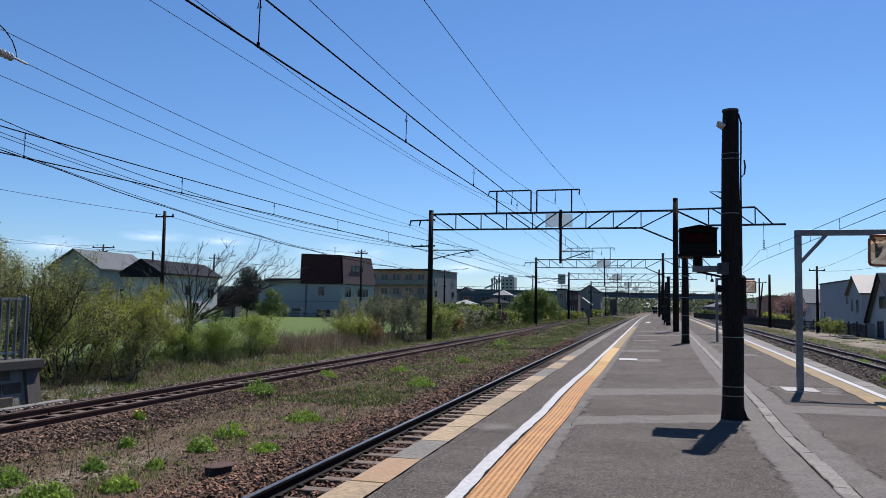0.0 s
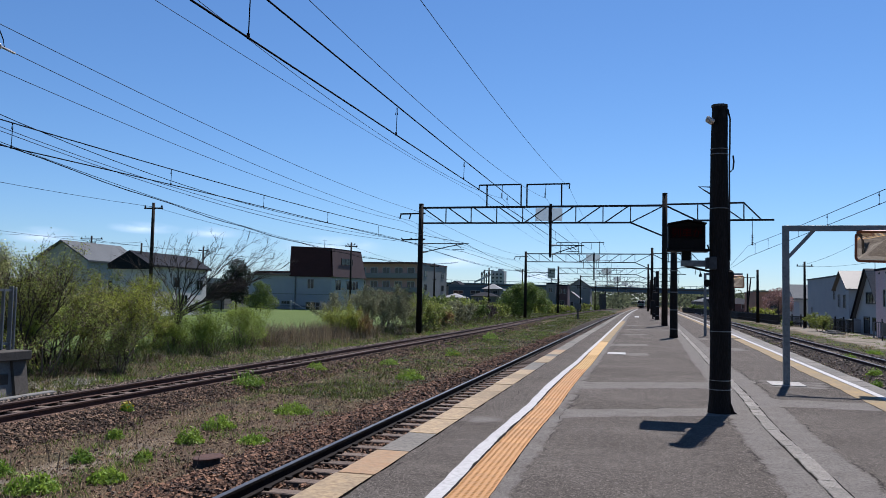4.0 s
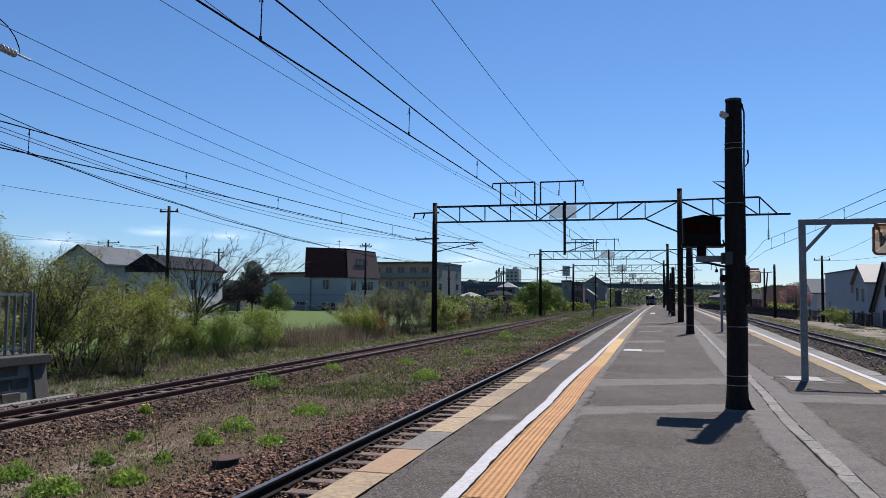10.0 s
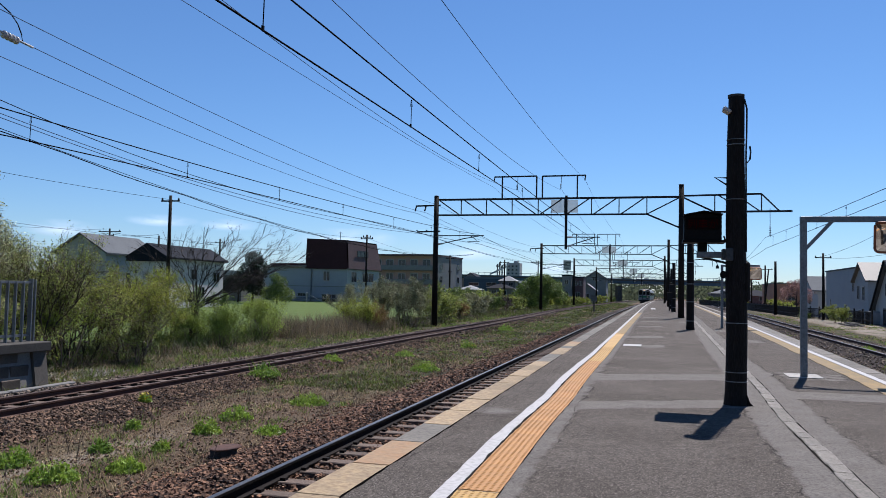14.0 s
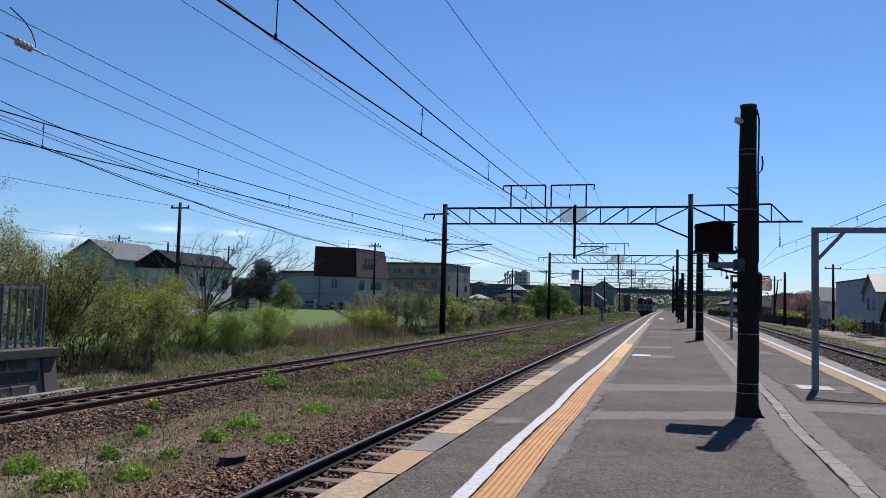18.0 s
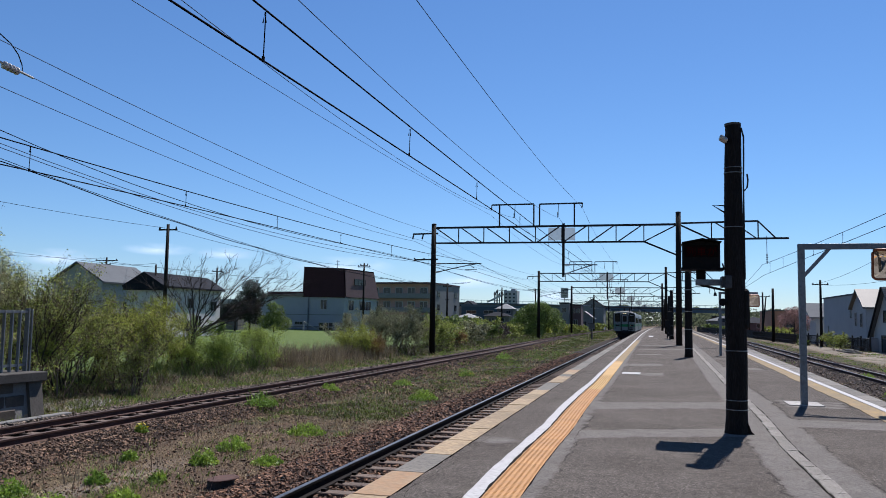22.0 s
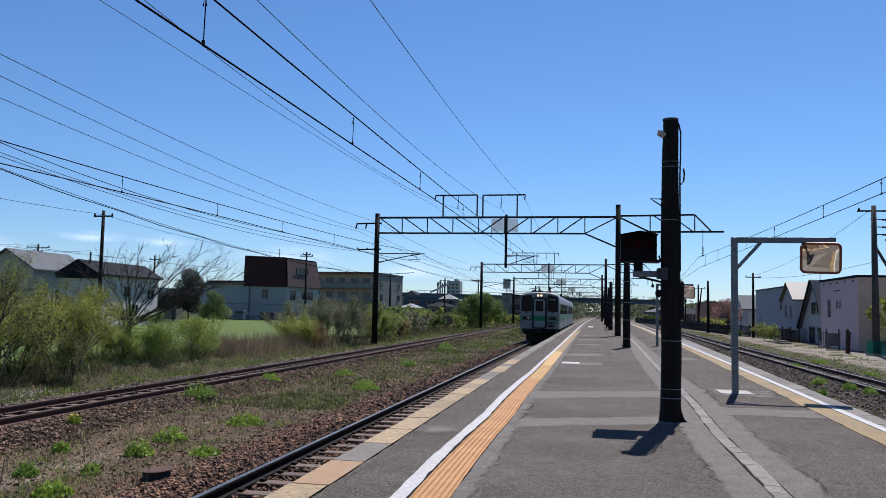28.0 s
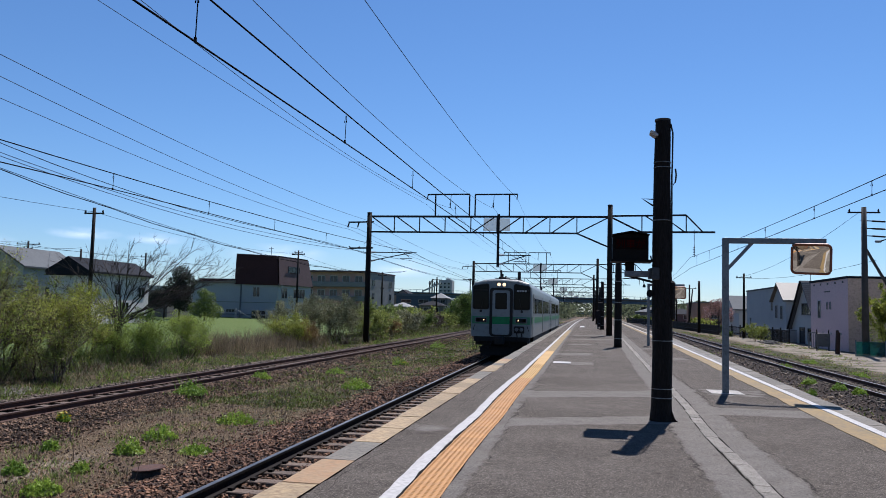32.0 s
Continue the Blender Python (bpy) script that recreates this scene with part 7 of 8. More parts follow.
house("house", "pale gabled house beside the line", -19.9, 238.0, 0, 6.3, 11.0, 5.9, 8.0, M_WALL_GREY, M_ROOF_DARK, style="gable", wins=(('f', 2.5, 5.3, 1.1, 1.2), ('f', 1.2, 2.4, 1.2, 1.3), ('r', 4, 3.4, 1.4, 1.2)))
house("shed", "low shed with a pale roof beside the line", -18.4, 205.0, 0, 4.0, 7.0, 2.4, 3.9, M_WALL_GREY, M_ROOF_PALE, style="gable", wins=(('f', 1.2, 0.4, 1.4, 1.2),))
house("house", "narrow pale grey flat-roofed house beside the line", -19.3, 175.0, 0, 2.0, 6.0, 5.2, 5.45, M_WALL_GREY, M_ROOF_DARK, style="flat", wins=(('f', 0.5, 3.4, 0.9, 1.0), ('f', 0.5, 0.6, 0.9, 1.2)))
house("house", "dark brown flat-roofed building beside the line", -17.2, 177.0, 0, 2.3, 6.0, 4.9, 5.15, M_ROOF_BROWN_L, M_ROOF_DARK, style="flat", wins=(('f', 0.3, 3.2, 0.7, 1.0), ('f', 1.3, 3.2, 0.7, 1.0), ('f', 0.6, 0.6, 1.0, 1.2)))
pl = thing("plant_building", "distant pale industrial block with conveyor and pipes", "building", pose(-54.0, 300.0, 0))
part("block", Shape().box(0, 5.0, 0, 6, -1.2, 12.6).box(2.6, 4.2, 1, 4, 12.6, 13.3), M_SIDING_LG, pl)
for r in range(3):
    for c in range(3):
        window(pl, pose(0.5 + 1.5 * c, -0.02, 8.3 + 1.35 * r), 0.7, 0.6, M_FRAME_D, 0)
part("conveyor", Shape().bar((-6.0, -1, 8.2), (0.8, -1, 11.4), 0.55), M_SIDING_LG, pl, "slanting pale conveyor gallery")
part("conveyor_leg", Shape().bar((-3.2, -1, -1.2), (-3.2, -1, 9.4), 0.25), M_STEEL, pl)
for k, h in enumerate((12.2, 12.9, 11.8, 12.6)):
    part("pipe", Shape().tube([(-3.8 + 0.9 * k, 2, -1.2), (-3.8 + 0.9 * k, 2, h)], 0.28, n=8), M_CONCRETE, pl)
    part("hopper", Shape().box(-4.2 + 0.9 * k, -3.4 + 0.9 * k, 1.6, 2.4, h - 1.3, h - 0.5, b=0.05), M_WALL_DK, pl)
# right side
pk = house("house", "pink rendered flat-roofed house with a beige front", 19.0, 63.2, 0, 9.5, 9.8, 4.45, 4.62, M_WALL_PINK, M_ROOF_DARK, base=-1.0, style="flat", wins=(('l', 2.2, 1.5, 0.75, 1.45, 0), ('l', 4.6, 2.2, 0.3, 0.6, 0), ('l', 5.4, 2.2, 0.3, 0.6, 0), ('f', 2.6, 1.2, 1.6, 1.5), ('f', 2.6, -0.6, 1.6, 1.2), ('f', 6.5, 1.2, 1.6, 1.5)))
part("front_cladding", Shape().box(0.0, 9.5, -0.06, -0.004, -1.0, 4.45), M_WALL_BEIGE, pk, "beige front cladding")
for k in range(5):
    part("vent", Shape().box(-0.05, 0.0, 1.0 + 1.9 * k, 1.25 + 1.9 * k, 4.15, 4.3), M_FRAME_D, pk)
for y, z in ((1.5, 0.3), (4.0, 0.25), (1.8, 0.0), (6.2, 0.3)):
    part("vent", Shape().box(-0.06, 0.0, y, y + 0.18, z, z + 0.14), M_FRAME_W, pk)
for k in range(7):
    part("text_bar", Shape().box(-0.02, -0.004, 4.4 + 0.24 * k, 4.55 + 0.24 * k, 3.55 + 0.03 * (k % 2), 3.66), M_FRAME_D, pk)
af = house("house", "white house with a steep grey slate roof", 19.95, 74.2, 0, 6.0, 9.0, 0.7, 4.75, M_SIDING_LG, M_ROOF_GREY, base=-1.0, style="cross", wins=(('l', 3.6, 1.75, 3.0, 1.1, 2), ('l', 2.8, -0.95, 1.8, 1.6, 0), ('l', 5.6, -0.6, 1.4, 1.2, 0)), frame_mat=M_FRAME_D)
part("barge_board", Shape().bar((-0.4, 9.3, 0.4), (-0.4, 4.5, 4.85), 0.14), M_ROOF_DARK, af)
for k in range(22):
    u = (k + 0.4) / 22
    part("slate_course", Shape().bar((-0.33, 4.5 * u - 0.075, 0.7 + 4.05 * u + 0.15), (6.3, 4.5 * u - 0.075, 0.7 + 4.05 * u + 0.15), 0.03), M_ROOF_GREY, af, "lapped slate course")
h2 = house("house", "grey house with a tan gable roof", 20.0, 86.0, 0, 7.0, 5.4, 3.3, 4.95, M_SIDING_W, M_ROOF_TAN, base=-1.0, style="cross", wins=(('l', 1.0, 1.4, 0.9, 1.4), ('l', 3.2, 1.3, 0.9, 1.4), ('l', 1.6, -0.8, 1.2, 1.2), ('f', 1.2, 1.2, 1.0, 1.3)))
part("aerial", Shape().tube([(3.0, 2.5, 4.9), (3.0, 2.5, 7.2)], 0.03, n=6).bar((2.6, 2.5, 7.1), (3.4, 2.5, 7.1), 0.04), M_STEEL, h2)
house("house", "plain grey flat-roofed house", 20.6, 92.5, 0, 8.0, 16.5, 4.7, 4.85, M_SIDING_W, M_ROOF_GREY, base=-1.0, style="flat", wins=(('l', 13.8, 2.2, 0.8, 1.1), ('l', 2.4, 0.6, 0.5, 0.8, 0)))
house("shed", "white carport beside the fence", 20.0, 111.0, 0, 3.0, 3.5, 1.9, 2.0, M_SIDING_LG, M_SIDING_LG, base=-1.0, style="flat")
house("house", "orange brown low building behind the fence", 21.0, 158.0, 0, 12, 16, 3.9, 4.1, M_WALL_ORANGE, M_ROOF_TAN, style="flat", wins=(('f', 2, 1, 2, 1.2), ('l', 4, 1, 2, 1.2)))
house("house", "pale distant house with a grey roof", 22.5, 128.0, 0, 8, 9, 2.6, 4.6, M_SIDING_LG, M_ROOF_GREY, style="cross", wins=(('l', 2, 0.5, 1.6, 1.2), ('l', 5.5, 0.5, 1.4, 1.2)))
house("house", "low grey distant house", 20.0, 222.0, 0, 12, 12, 1.8, 3.4, M_ROOF_BROWN_L, M_ROOF_DARK, style="hip", wins=(('f', 2, 0.5, 2, 1.2), ('f', 6, 0.5, 2, 1.2)))
house("house", "distant tan house with grey roof", 30.0, 200.0, 0, 11, 10, 3.6, 5.6, M_WALL_TAN, M_ROOF_GREY, style="gable", wins=(('f', 2, 1.5, 2, 1.2),))
house("house", "wide distant grey shed", 17.0, 268.0, 0, 15, 10, 2.4, 4.0, M_WALL_DK, M_ROOF_GREY, style="hip", wins=(('f', 3, 2.0, 2.4, 1.2), ('f', 9, 2.0, 2.4, 1.2)))


def line_fence():
    ob = thing("line_fence", "long dark picket fence along the houses", "fence", group="fences")
    y, k = 80.0, 0
    me = Shape().box(-0.03, 0.03, -0.035, 0.035, 0, 1.25).mesh("picket", M_FENCE)
    mp = Shape().box(-0.06, 0.06, -0.06, 0.06, 0, 1.5).mesh("post", M_FENCE)
    fx = lambda y: 18.9 - 1.6 * step(90, 112, y) - 4.6 * step(125, 262, y)
    while y < 150:
        part("post" if k % 8 == 0 else "picket", mp if k % 8 == 0 else me, M_FENCE, ob, m=pose(fx(y), y, -0.98))
        y += 0.42
        k += 1
    s = Shape()
    strip(s, lambda y: fx(y) - 0.02, lambda y: fx(y) + 0.02, np.arange(80, 252, 4.0), 0.3, 0.12)
    strip(s, lambda y: fx(y) - 0.02, lambda y: fx(y) + 0.02, np.arange(80, 252, 4.0), -0.45, 0.12)
    part("rail", s, M_FENCE, ob)
    s = Shape()
    for y in np.arange(150, 250, 0.6):
        s.box(fx(y) - 0.03, fx(y) + 0.03, y - 0.2, y + 0.2, -0.98, 0.4)
    tagged(part("far_pickets", s, M_FENCE, ob), kind="stuff")


line_fence()
ac = thing("storage_box", "pale grey outdoor cabinet beside the white house", "cabinet", pose(19.5, 82.0, -0.92))
soft_edges(part("body", Shape().box(-0.5, 0.5, -0.4, 0.4, 0, 1.25), M_WALL_GREY, ac), 0.02)
part("door", Shape().box(-0.45, 0.45, -0.43, -0.4, 0.08, 1.18), M_SIDING_W, ac)
gt = thing("garden_gate", "silver barred garden gate beside the pink house", "gate", pose(17.7, 67.4, -0.95))
w, h = 0.7, 1.3
part("gate_frame", Shape().bar((-w / 2, 0, 0.1), (-w / 2, 0, h), 0.06).bar((w / 2, 0, 0.1), (w / 2, 0, h), 0.06).bar((-w / 2, 0, h), (w / 2, 0, h), 0.06).bar((-w / 2, 0, 0.1), (w / 2, 0, 0.1), 0.06), M_STEEL, gt)
for k in range(5):
    part("bar", Shape().bar((-w / 2 + w * (k + 0.5) / 5, 0, 0.1), (-w / 2 + w * (k + 0.5) / 5, 0, h), 0.03), M_STEEL, gt)
bx = thing("metal_locker", "grey sheet metal locker on posts beside the pink house", "locker", pose(17.6, 64.5, -0.95))
part("body", Shape().box(-0.45, 0.45, -0.25, 0.25, 0.35, 1.3, b=0.02), M_WALL_DK, bx)
for x in (-0.42, 0.42):
    part("post", Shape().bar((x, 0, -0.05), (x, 0, 1.6), 0.07), M_FENCE, bx)
for x, y, h in ((17.03, 59.2, 1.65), (17.16, 59.3, 1.5)):
    solid("timber_post", Shape().box(-0.08, 0.08, -0.08, 0.08, -0.05, h, b=0.02), M_WOOD_POST, "weathered reddish brown timber post in the ground", "post", pose(x, y, -0.95, 1, 2, 10), group="timber posts")
nf = thing("net_fence", "low green mesh fence around the yard", "fence")
part("mesh_panel", Shape().box(17.5, 25.0, 56.8, 56.83, -0.95, 0.02), M_NET_GREEN, nf)
for k in range(5):
    part("post", Shape().tube([(17.5 + 1.8 * k, 56.75, -1.0), (17.5 + 1.8 * k, 56.75, 0.12)], 0.04, n=6), M_STEEL, nf)
for i, (x, y, r) in enumerate(((10.2, 26.3, 0.4), (11.1, 25.6, 0.35), (9.6, 41.5, 0.5), (11.4, 36.5, 0.45), (12.4, 48.0, 0.5), (8.0, 31.0, 0.3), (8.3, 28.6, 0.28), (7.3, 28.0, 0.22), (8.5, 27.2, 0.25))):
    weed_clump(x, y, r, 0.2, seed=60 + i)
stones("rubble_pile", "pile of grey rubble stones by the fence", [(lambda y: 16.95, -0.55, 0.55, 76.5, 81.5, 420, 0.1, -0.9), (lambda y: 16.95, -0.3, 0.3, 77.2, 80.2, 200, 0.1, -0.76)], M_CONCRETE, 9)

ob = thing("cable_trough", "weathered pale concrete cable trough beside the rusty track", "cable trough", group="cable troughs")
me = Shape().box(-0.1, 0.1, 0.01, 0.99, -0.06, 0.06, b=0.015).mesh("trough_lid", M_CONCRETE)
for k in range(9):
    part("trough_lid", me, M_CONCRETE, ob, m=pose(-13.1 + 0.02 * (k % 2), 7.2 + k * 1.0, -0.92, 0, 0, 0.6 * (k % 3 - 1)))
# goal on the lawn
gl = thing("goal_frame", "small white goal frame on the lawn", "goal", pose(-47.5, 105.5, -0.5, 0, 0, 20))
part("post", Shape().bar((0, 0, 0), (0, 0, 1.3), 0.1), M_WHITE_LINE, gl)
part("post", Shape().bar((0, 2.4, 0), (0, 2.4, 1.3), 0.1), M_WHITE_LINE, gl)
part("crossbar", Shape().bar((0, 0, 1.3), (0, 2.4, 1.3), 0.1), M_WHITE_LINE, gl)
part("stay", Shape().bar((0, 0, 1.3), (2.4, 0, 0.0), 0.09), M_WHITE_LINE, gl)


# ---- road bridge far off ----
def road_bridge():
    ob = thing("road_bridge", "long blue-grey steel road bridge across the tracks", "bridge")
    a, c = Vector((-120, 262, 6.6)), Vector((30, 292, 5.3))
    L = (c - a).length
    m = Matrix.Translation(a) @ (c - a).to_track_quat('X', 'Z').to_matrix().to_4x4()
    part("girder", Shape().box(0, L, -0.3, 0.3, -0.4, 0.6, m), M_BRIDGE, ob)
    part("deck", Shape().box(0, L, -0.6, 9, 0.6, 1.0, m), M_CONC_DARK, ob)
    part("parapet", Shape().box(0, L, -0.6, -0.45, 1.0, 1.3, m).box(0, L, -0.55, -0.48, 2.1, 2.2, m), M_BRIDGE, ob)
    s = Shape()
    for k in range(int(L / 2)):
        s.box(2 * k, 2 * k + 0.12, -0.57, -0.47, 1.3, 2.1, m)
    tagged(part("railing", s, M_BRIDGE, ob), kind="stuff")
    for k in range(9):
        part("pier", Shape().box(8 + 17 * k, 9.4 + 17 * k, 0, 6, -9, -1.2, m), M_CONC_DARK, ob)
    part("embankment", Shape().box(-60, 26, 0.2, 8, -8, 0.5, m), M_CONC_DARK, ob)


road_bridge()
# far woods and hills close the view
# greyed leaf green: distance haze is mixed into the colour
M_LEAF_DARKER = mk("leaf_woods", (0.19, 0.22, 0.125), (0.14, 0.165, 0.1), 0.05, 0.9, 0.0, island=True, rand=0.15, translucent=0.45, spec=0.03)


def far_woods():
    rng = np.random.default_rng(77)
    pts = []
    for k in range(75000):
        a = rng.uniform(-1.2, 1.2)
        d = rng.uniform(305, 430)
        x, y = d * math.sin(a), d * math.cos(a)
        h = 7.0 + 3.0 * noise.noise(Vector((a * 14, 0, 0))) + 1.2 * noise.noise(Vector((a * 60, 2, 0)))
        if abs(x - bend(y)) < 9 and y > 0:
            continue
        pts.append((x, y, -1 + max(0.5, h) * rng.random() ** 0.7))
    for k in range(20000):
        x = rng.uniform(-90, 130)
        h = 12.5 + 4 * noise.noise(Vector((x * 0.08, 3, 0)))
        pts.append((x, rng.uniform(545, 620), -1 + h * rng.random() ** 0.8))
    v, f = leaf_cloud(rng, np.array(pts), 0.75)
    solid("far_woods", Shape().arrays(v, f), M_LEAF_DARKER, "belt of distant spring woods", "trees", kind="stuff")
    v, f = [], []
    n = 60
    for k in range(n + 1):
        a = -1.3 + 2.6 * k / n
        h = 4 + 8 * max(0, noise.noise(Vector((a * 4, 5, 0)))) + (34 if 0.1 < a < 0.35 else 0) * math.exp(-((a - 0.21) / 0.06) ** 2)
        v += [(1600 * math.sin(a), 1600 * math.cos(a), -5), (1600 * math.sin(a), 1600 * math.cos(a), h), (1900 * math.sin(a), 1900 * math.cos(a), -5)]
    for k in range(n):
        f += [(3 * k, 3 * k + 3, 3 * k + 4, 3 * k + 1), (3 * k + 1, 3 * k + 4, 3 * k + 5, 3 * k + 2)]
    solid("far_hills", Shape().add(v, f), M_HILL, "distant hills tinted pale blue for haze", "hills", kind="structure", smooth=True)


far_woods()

# thin clouds low over the horizon
def cloud_material():
    m = bpy.data.materials.new("thin_cloud")
    m.use_nodes = True
    t = m.node_tree
    N, L = t.nodes, t.links
    N.remove(N["Principled BSDF"])
    co = N.new("ShaderNodeTexCoord")
    nz = N.new("ShaderNodeTexNoise")
    nz.inputs["Scale"].default_value, nz.inputs["Detail"].default_value = 0.006, 7
    mp = N.new("ShaderNodeMapping")
    mp.inputs["Scale"].default_value = (1, 1, 2.6)
    L.new(co.outputs["Object"], mp.inputs["Vector"])
    L.new(mp.outputs[0], nz.inputs["Vector"])
    gr = N.new("ShaderNodeTexGradient")
    gr.gradient_type = 'SPHERICAL'
    m2 = N.new("ShaderNodeMapping")
    m2.inputs["Location"].default_value, m2.inputs["Scale"].default_value = (-1, 0, -1), (2, 0, 2)
    L.new(co.outputs["Generated"], m2.inputs["Vector"])
    L.new(m2.outputs[0], gr.inputs["Vector"])
    mu = N.new("ShaderNodeMath")
    mu.operation = 'MULTIPLY'
    rp = N.new("ShaderNodeMapRange")
    rp.inputs[1].default_value, rp.inputs[2].default_value = 0.37, 0.6
    L.new(nz.outputs[0], rp.inputs[0])
    L.new(rp.outputs[0], mu.inputs[0])
    L.new(gr.outputs[0], mu.inputs[1])
    em = N.new("ShaderNodeEmission")
    em.inputs[0].default_value, em.inputs[1].default_value = (0.9, 0.93, 0.97, 1), 0.6
    tr = N.new("ShaderNodeBsdfTransparent")
    ms = N.new("ShaderNodeMixShader")
    L.new(mu.outputs[0], ms.inputs[0])
    L.new(tr.outputs[0], ms.inputs[1])
    L.new(em.outputs[0], ms.inputs[2])
    L.new(ms.outputs[0], N["Material Output"].inputs[0])
    return m


M_THIN_CLOUD = cloud_material()
for a, el, w, h in ((-21.5, 3.6, 420, 90), (-12.5, 2.9, 300, 80), (-29.5, 4.3, 240, 50), (-34.0, 4.4, 280, 50), (-40.0, 3.6, 260, 70), (-17.0, 2.2, 300, 60), (-6.5, 1.9, 260, 60)):
    d = 3200.0
    s = Shape().add([(-w / 2, 0, -h / 2), (w / 2, 0, -h / 2), (w / 2, 1, h / 2), (-w / 2, 1, h / 2)], [(0, 1, 2, 3)])
    solid("cloud", s, M_THIN_CLOUD, "thin white cloud wisp low in the sky", "cloud", pose(d * math.sin(radians(a)), d * math.cos(radians(a)), d * math.tan(radians(el)), 0, 0, -a), group="cloud wisps", kind="structure")

# ---- train ----
def rounded(x0, x1, z0, z1, r, tl=None, tr=None):
    """Outline of a rectangle with round corners; tl and tr lower the top corners."""
    pts = []
    for cx, cz, a0 in ((x1 - r, z0 + r, -90), (x1 - r, (z1 - (tr or 0)) - r, 0), (x0 + r, (z1 - (tl or 0)) - r, 90), (x0 + r, z0 + r, 180)):
        for k in range(5):
            a = radians(a0 + 22.5 * k)
            pts.append((cx + r * math.cos(a), cz + r * math.sin(a)))
    return pts


def train_car(front):
    """A diesel car, origin at rail level under its front end, nose towards -y."""
    L, W = 20.8, 1.41
    car = thing("train_car", "pale grey diesel railcar with a green waist band" + (" and lit headlamps" if front else " coupled behind"), "train", group="train cars")

    def section(w, top):
        k = top - 3.68
        return [(-w, 1.02), (-w, 3.0 + k), (-w + 0.04, 3.3 + k), (-w + 0.17, 3.5 + k), (-0.8, 3.63 + k), (0, 3.68 + k), (0.8, 3.63 + k), (w - 0.17, 3.5 + k), (w - 0.04, 3.3 + k), (w, 3.0 + k), (w, 1.02)]

    n = 11
    rings = ((0.0, W - 0.06, 3.6), (0.05, W - 0.02, 3.65), (0.14, W, 3.68), (L - 0.1, W, 3.68), (L, W - 0.03, 3.65)) if front else ((0.0, W - 0.03, 3.65), (0.1, W, 3.68), (L - 0.1, W, 3.68), (L, W - 0.03, 3.65))
    v = [(x, y, z) for y, w, top in rings for x, z in section(w, top)]
    f = [(i * n + (k + 1) % n, i * n + k, (i + 1) * n + k, (i + 1) * n + (k + 1) % n) for i in range(len(rings) - 1) for k in range(n)]
    f += [tuple(range(n)), tuple(range((len(rings) - 1) * n, len(rings) * n))[::-1]]
    part("body", Shape().add(v, f), M_TRAIN_W, car)
    part("roof", Shape().prism([(-W + 0.2, 3.46), (-0.7, 3.65), (0, 3.71), (0.7, 3.65), (W - 0.2, 3.46), (0, 3.44)], L - 0.5, pose(0, 0.3, 0)), M_TRAIN_ROOF, car)
    for k, (y, w, l, h) in enumerate(((1.6, 0.24, 0.5, 0.12), (4.5, 0.6, 1.6, 0.16), (9.0, 0.6, 1.6, 0.16), (13.5, 0.6, 1.6, 0.16), (17.5, 0.5, 1.0, 0.2))):
        part("roof_unit", Shape().box(-w, w, y, y + l, 3.6, 3.7 + h, b=0.06), M_TRAIN_ROOF, car)
    part("exhaust", Shape().tube([(0.55, 3.2, 3.6), (0.55, 3.2, 4.15)], 0.08, n=8), M_TRAIN_UNDER, car)
    part("horn", Shape().tube([(-0.1, 0.7, 3.68), (-0.1, 0.7, 4.12)], 0.05, n=8), M_TRAIN_UNDER, car)
    for sx in (-1, 1):
        x0, x1 = (W + 0.002, W + 0.012) if sx > 0 else (-W - 0.012, -W - 0.002)
        part("waist_band", Shape().box(x0, x1, 0.05, L - 0.05, 1.66, 1.94), M_TRAIN_G, car, "green waist band")
        for y in (0.75, 9.6, 18.6):
            d = part("door", Shape().box(x0, x1 + 0.008 * sx if sx > 0 else x1, y, y + 0.95, 1.06, 3.02), M_TRAIN_W, car)
            part("door_gap", Shape().box(x0 + 0.01 * sx, x1 + 0.002 * sx, y - 0.05, y, 1.06, 3.05).box(x0 + 0.01 * sx, x1 + 0.002 * sx, y + 0.95, y + 1.0, 1.06, 3.05), M_TRAIN_UNDER, d)
            part("door_window", Shape().box(x0 + 0.012 * sx, x1 + 0.016 * sx, y + 0.22, y + 0.73, 2.1, 2.85), M_TRAIN_GLASS, d)
        for k in range(12):
            y = 2.3 + 0.58 * 2 * (k % 6) + (8.6 if k >= 6 else 0)
            part("side_window", Shape().box(x0, x1 + 0.004 * sx, y, y + 0.72, 2.12, 2.85), M_TRAIN_GLASS, car)
        part("skirt", Shape().box(sx * 1.32 - 0.03, sx * 1.32 + 0.03, 2.5, L - 2.5, 0.75, 1.02), M_TRAIN_UNDER, car)
    part("underframe", Shape().box(-1.2, 1.2, 0.3, L - 0.3, 0.62, 1.02), M_TRAIN_UNDER, car)
    for y in (3.6, 8.0, 12.0):
        part("engine_box", Shape().box(-1.1, 1.1, y + 1.2, y + 3.2, 0.28, 0.7, b=0.05), M_TRAIN_UNDER, car)
    for yb in (2.6, L - 2.6):
        bg = part("bogie", Shape().box(-0.95, 0.95, yb - 1.55, yb + 1.55, 0.42, 0.62, b=0.04).box(-1.0, -0.86, yb - 1.5, yb + 1.5, 0.3, 0.56).box(0.86, 1.0, yb - 1.5, yb + 1.5, 0.3, 0.56), M_TRAIN_UNDER, car)
        for dy in (-1.05, 1.05):
            for sx in (-0.565, 0.565):
                part("wheel", Shape().lathe([(0.43, -0.06), (0.43, 0.06), (0.3, 0.07), (0.1, 0.09)], 18, pose(sx, yb + dy, 0.43, 0, 90 if sx > 0 else -90, 0)), M_RAIL, bg)
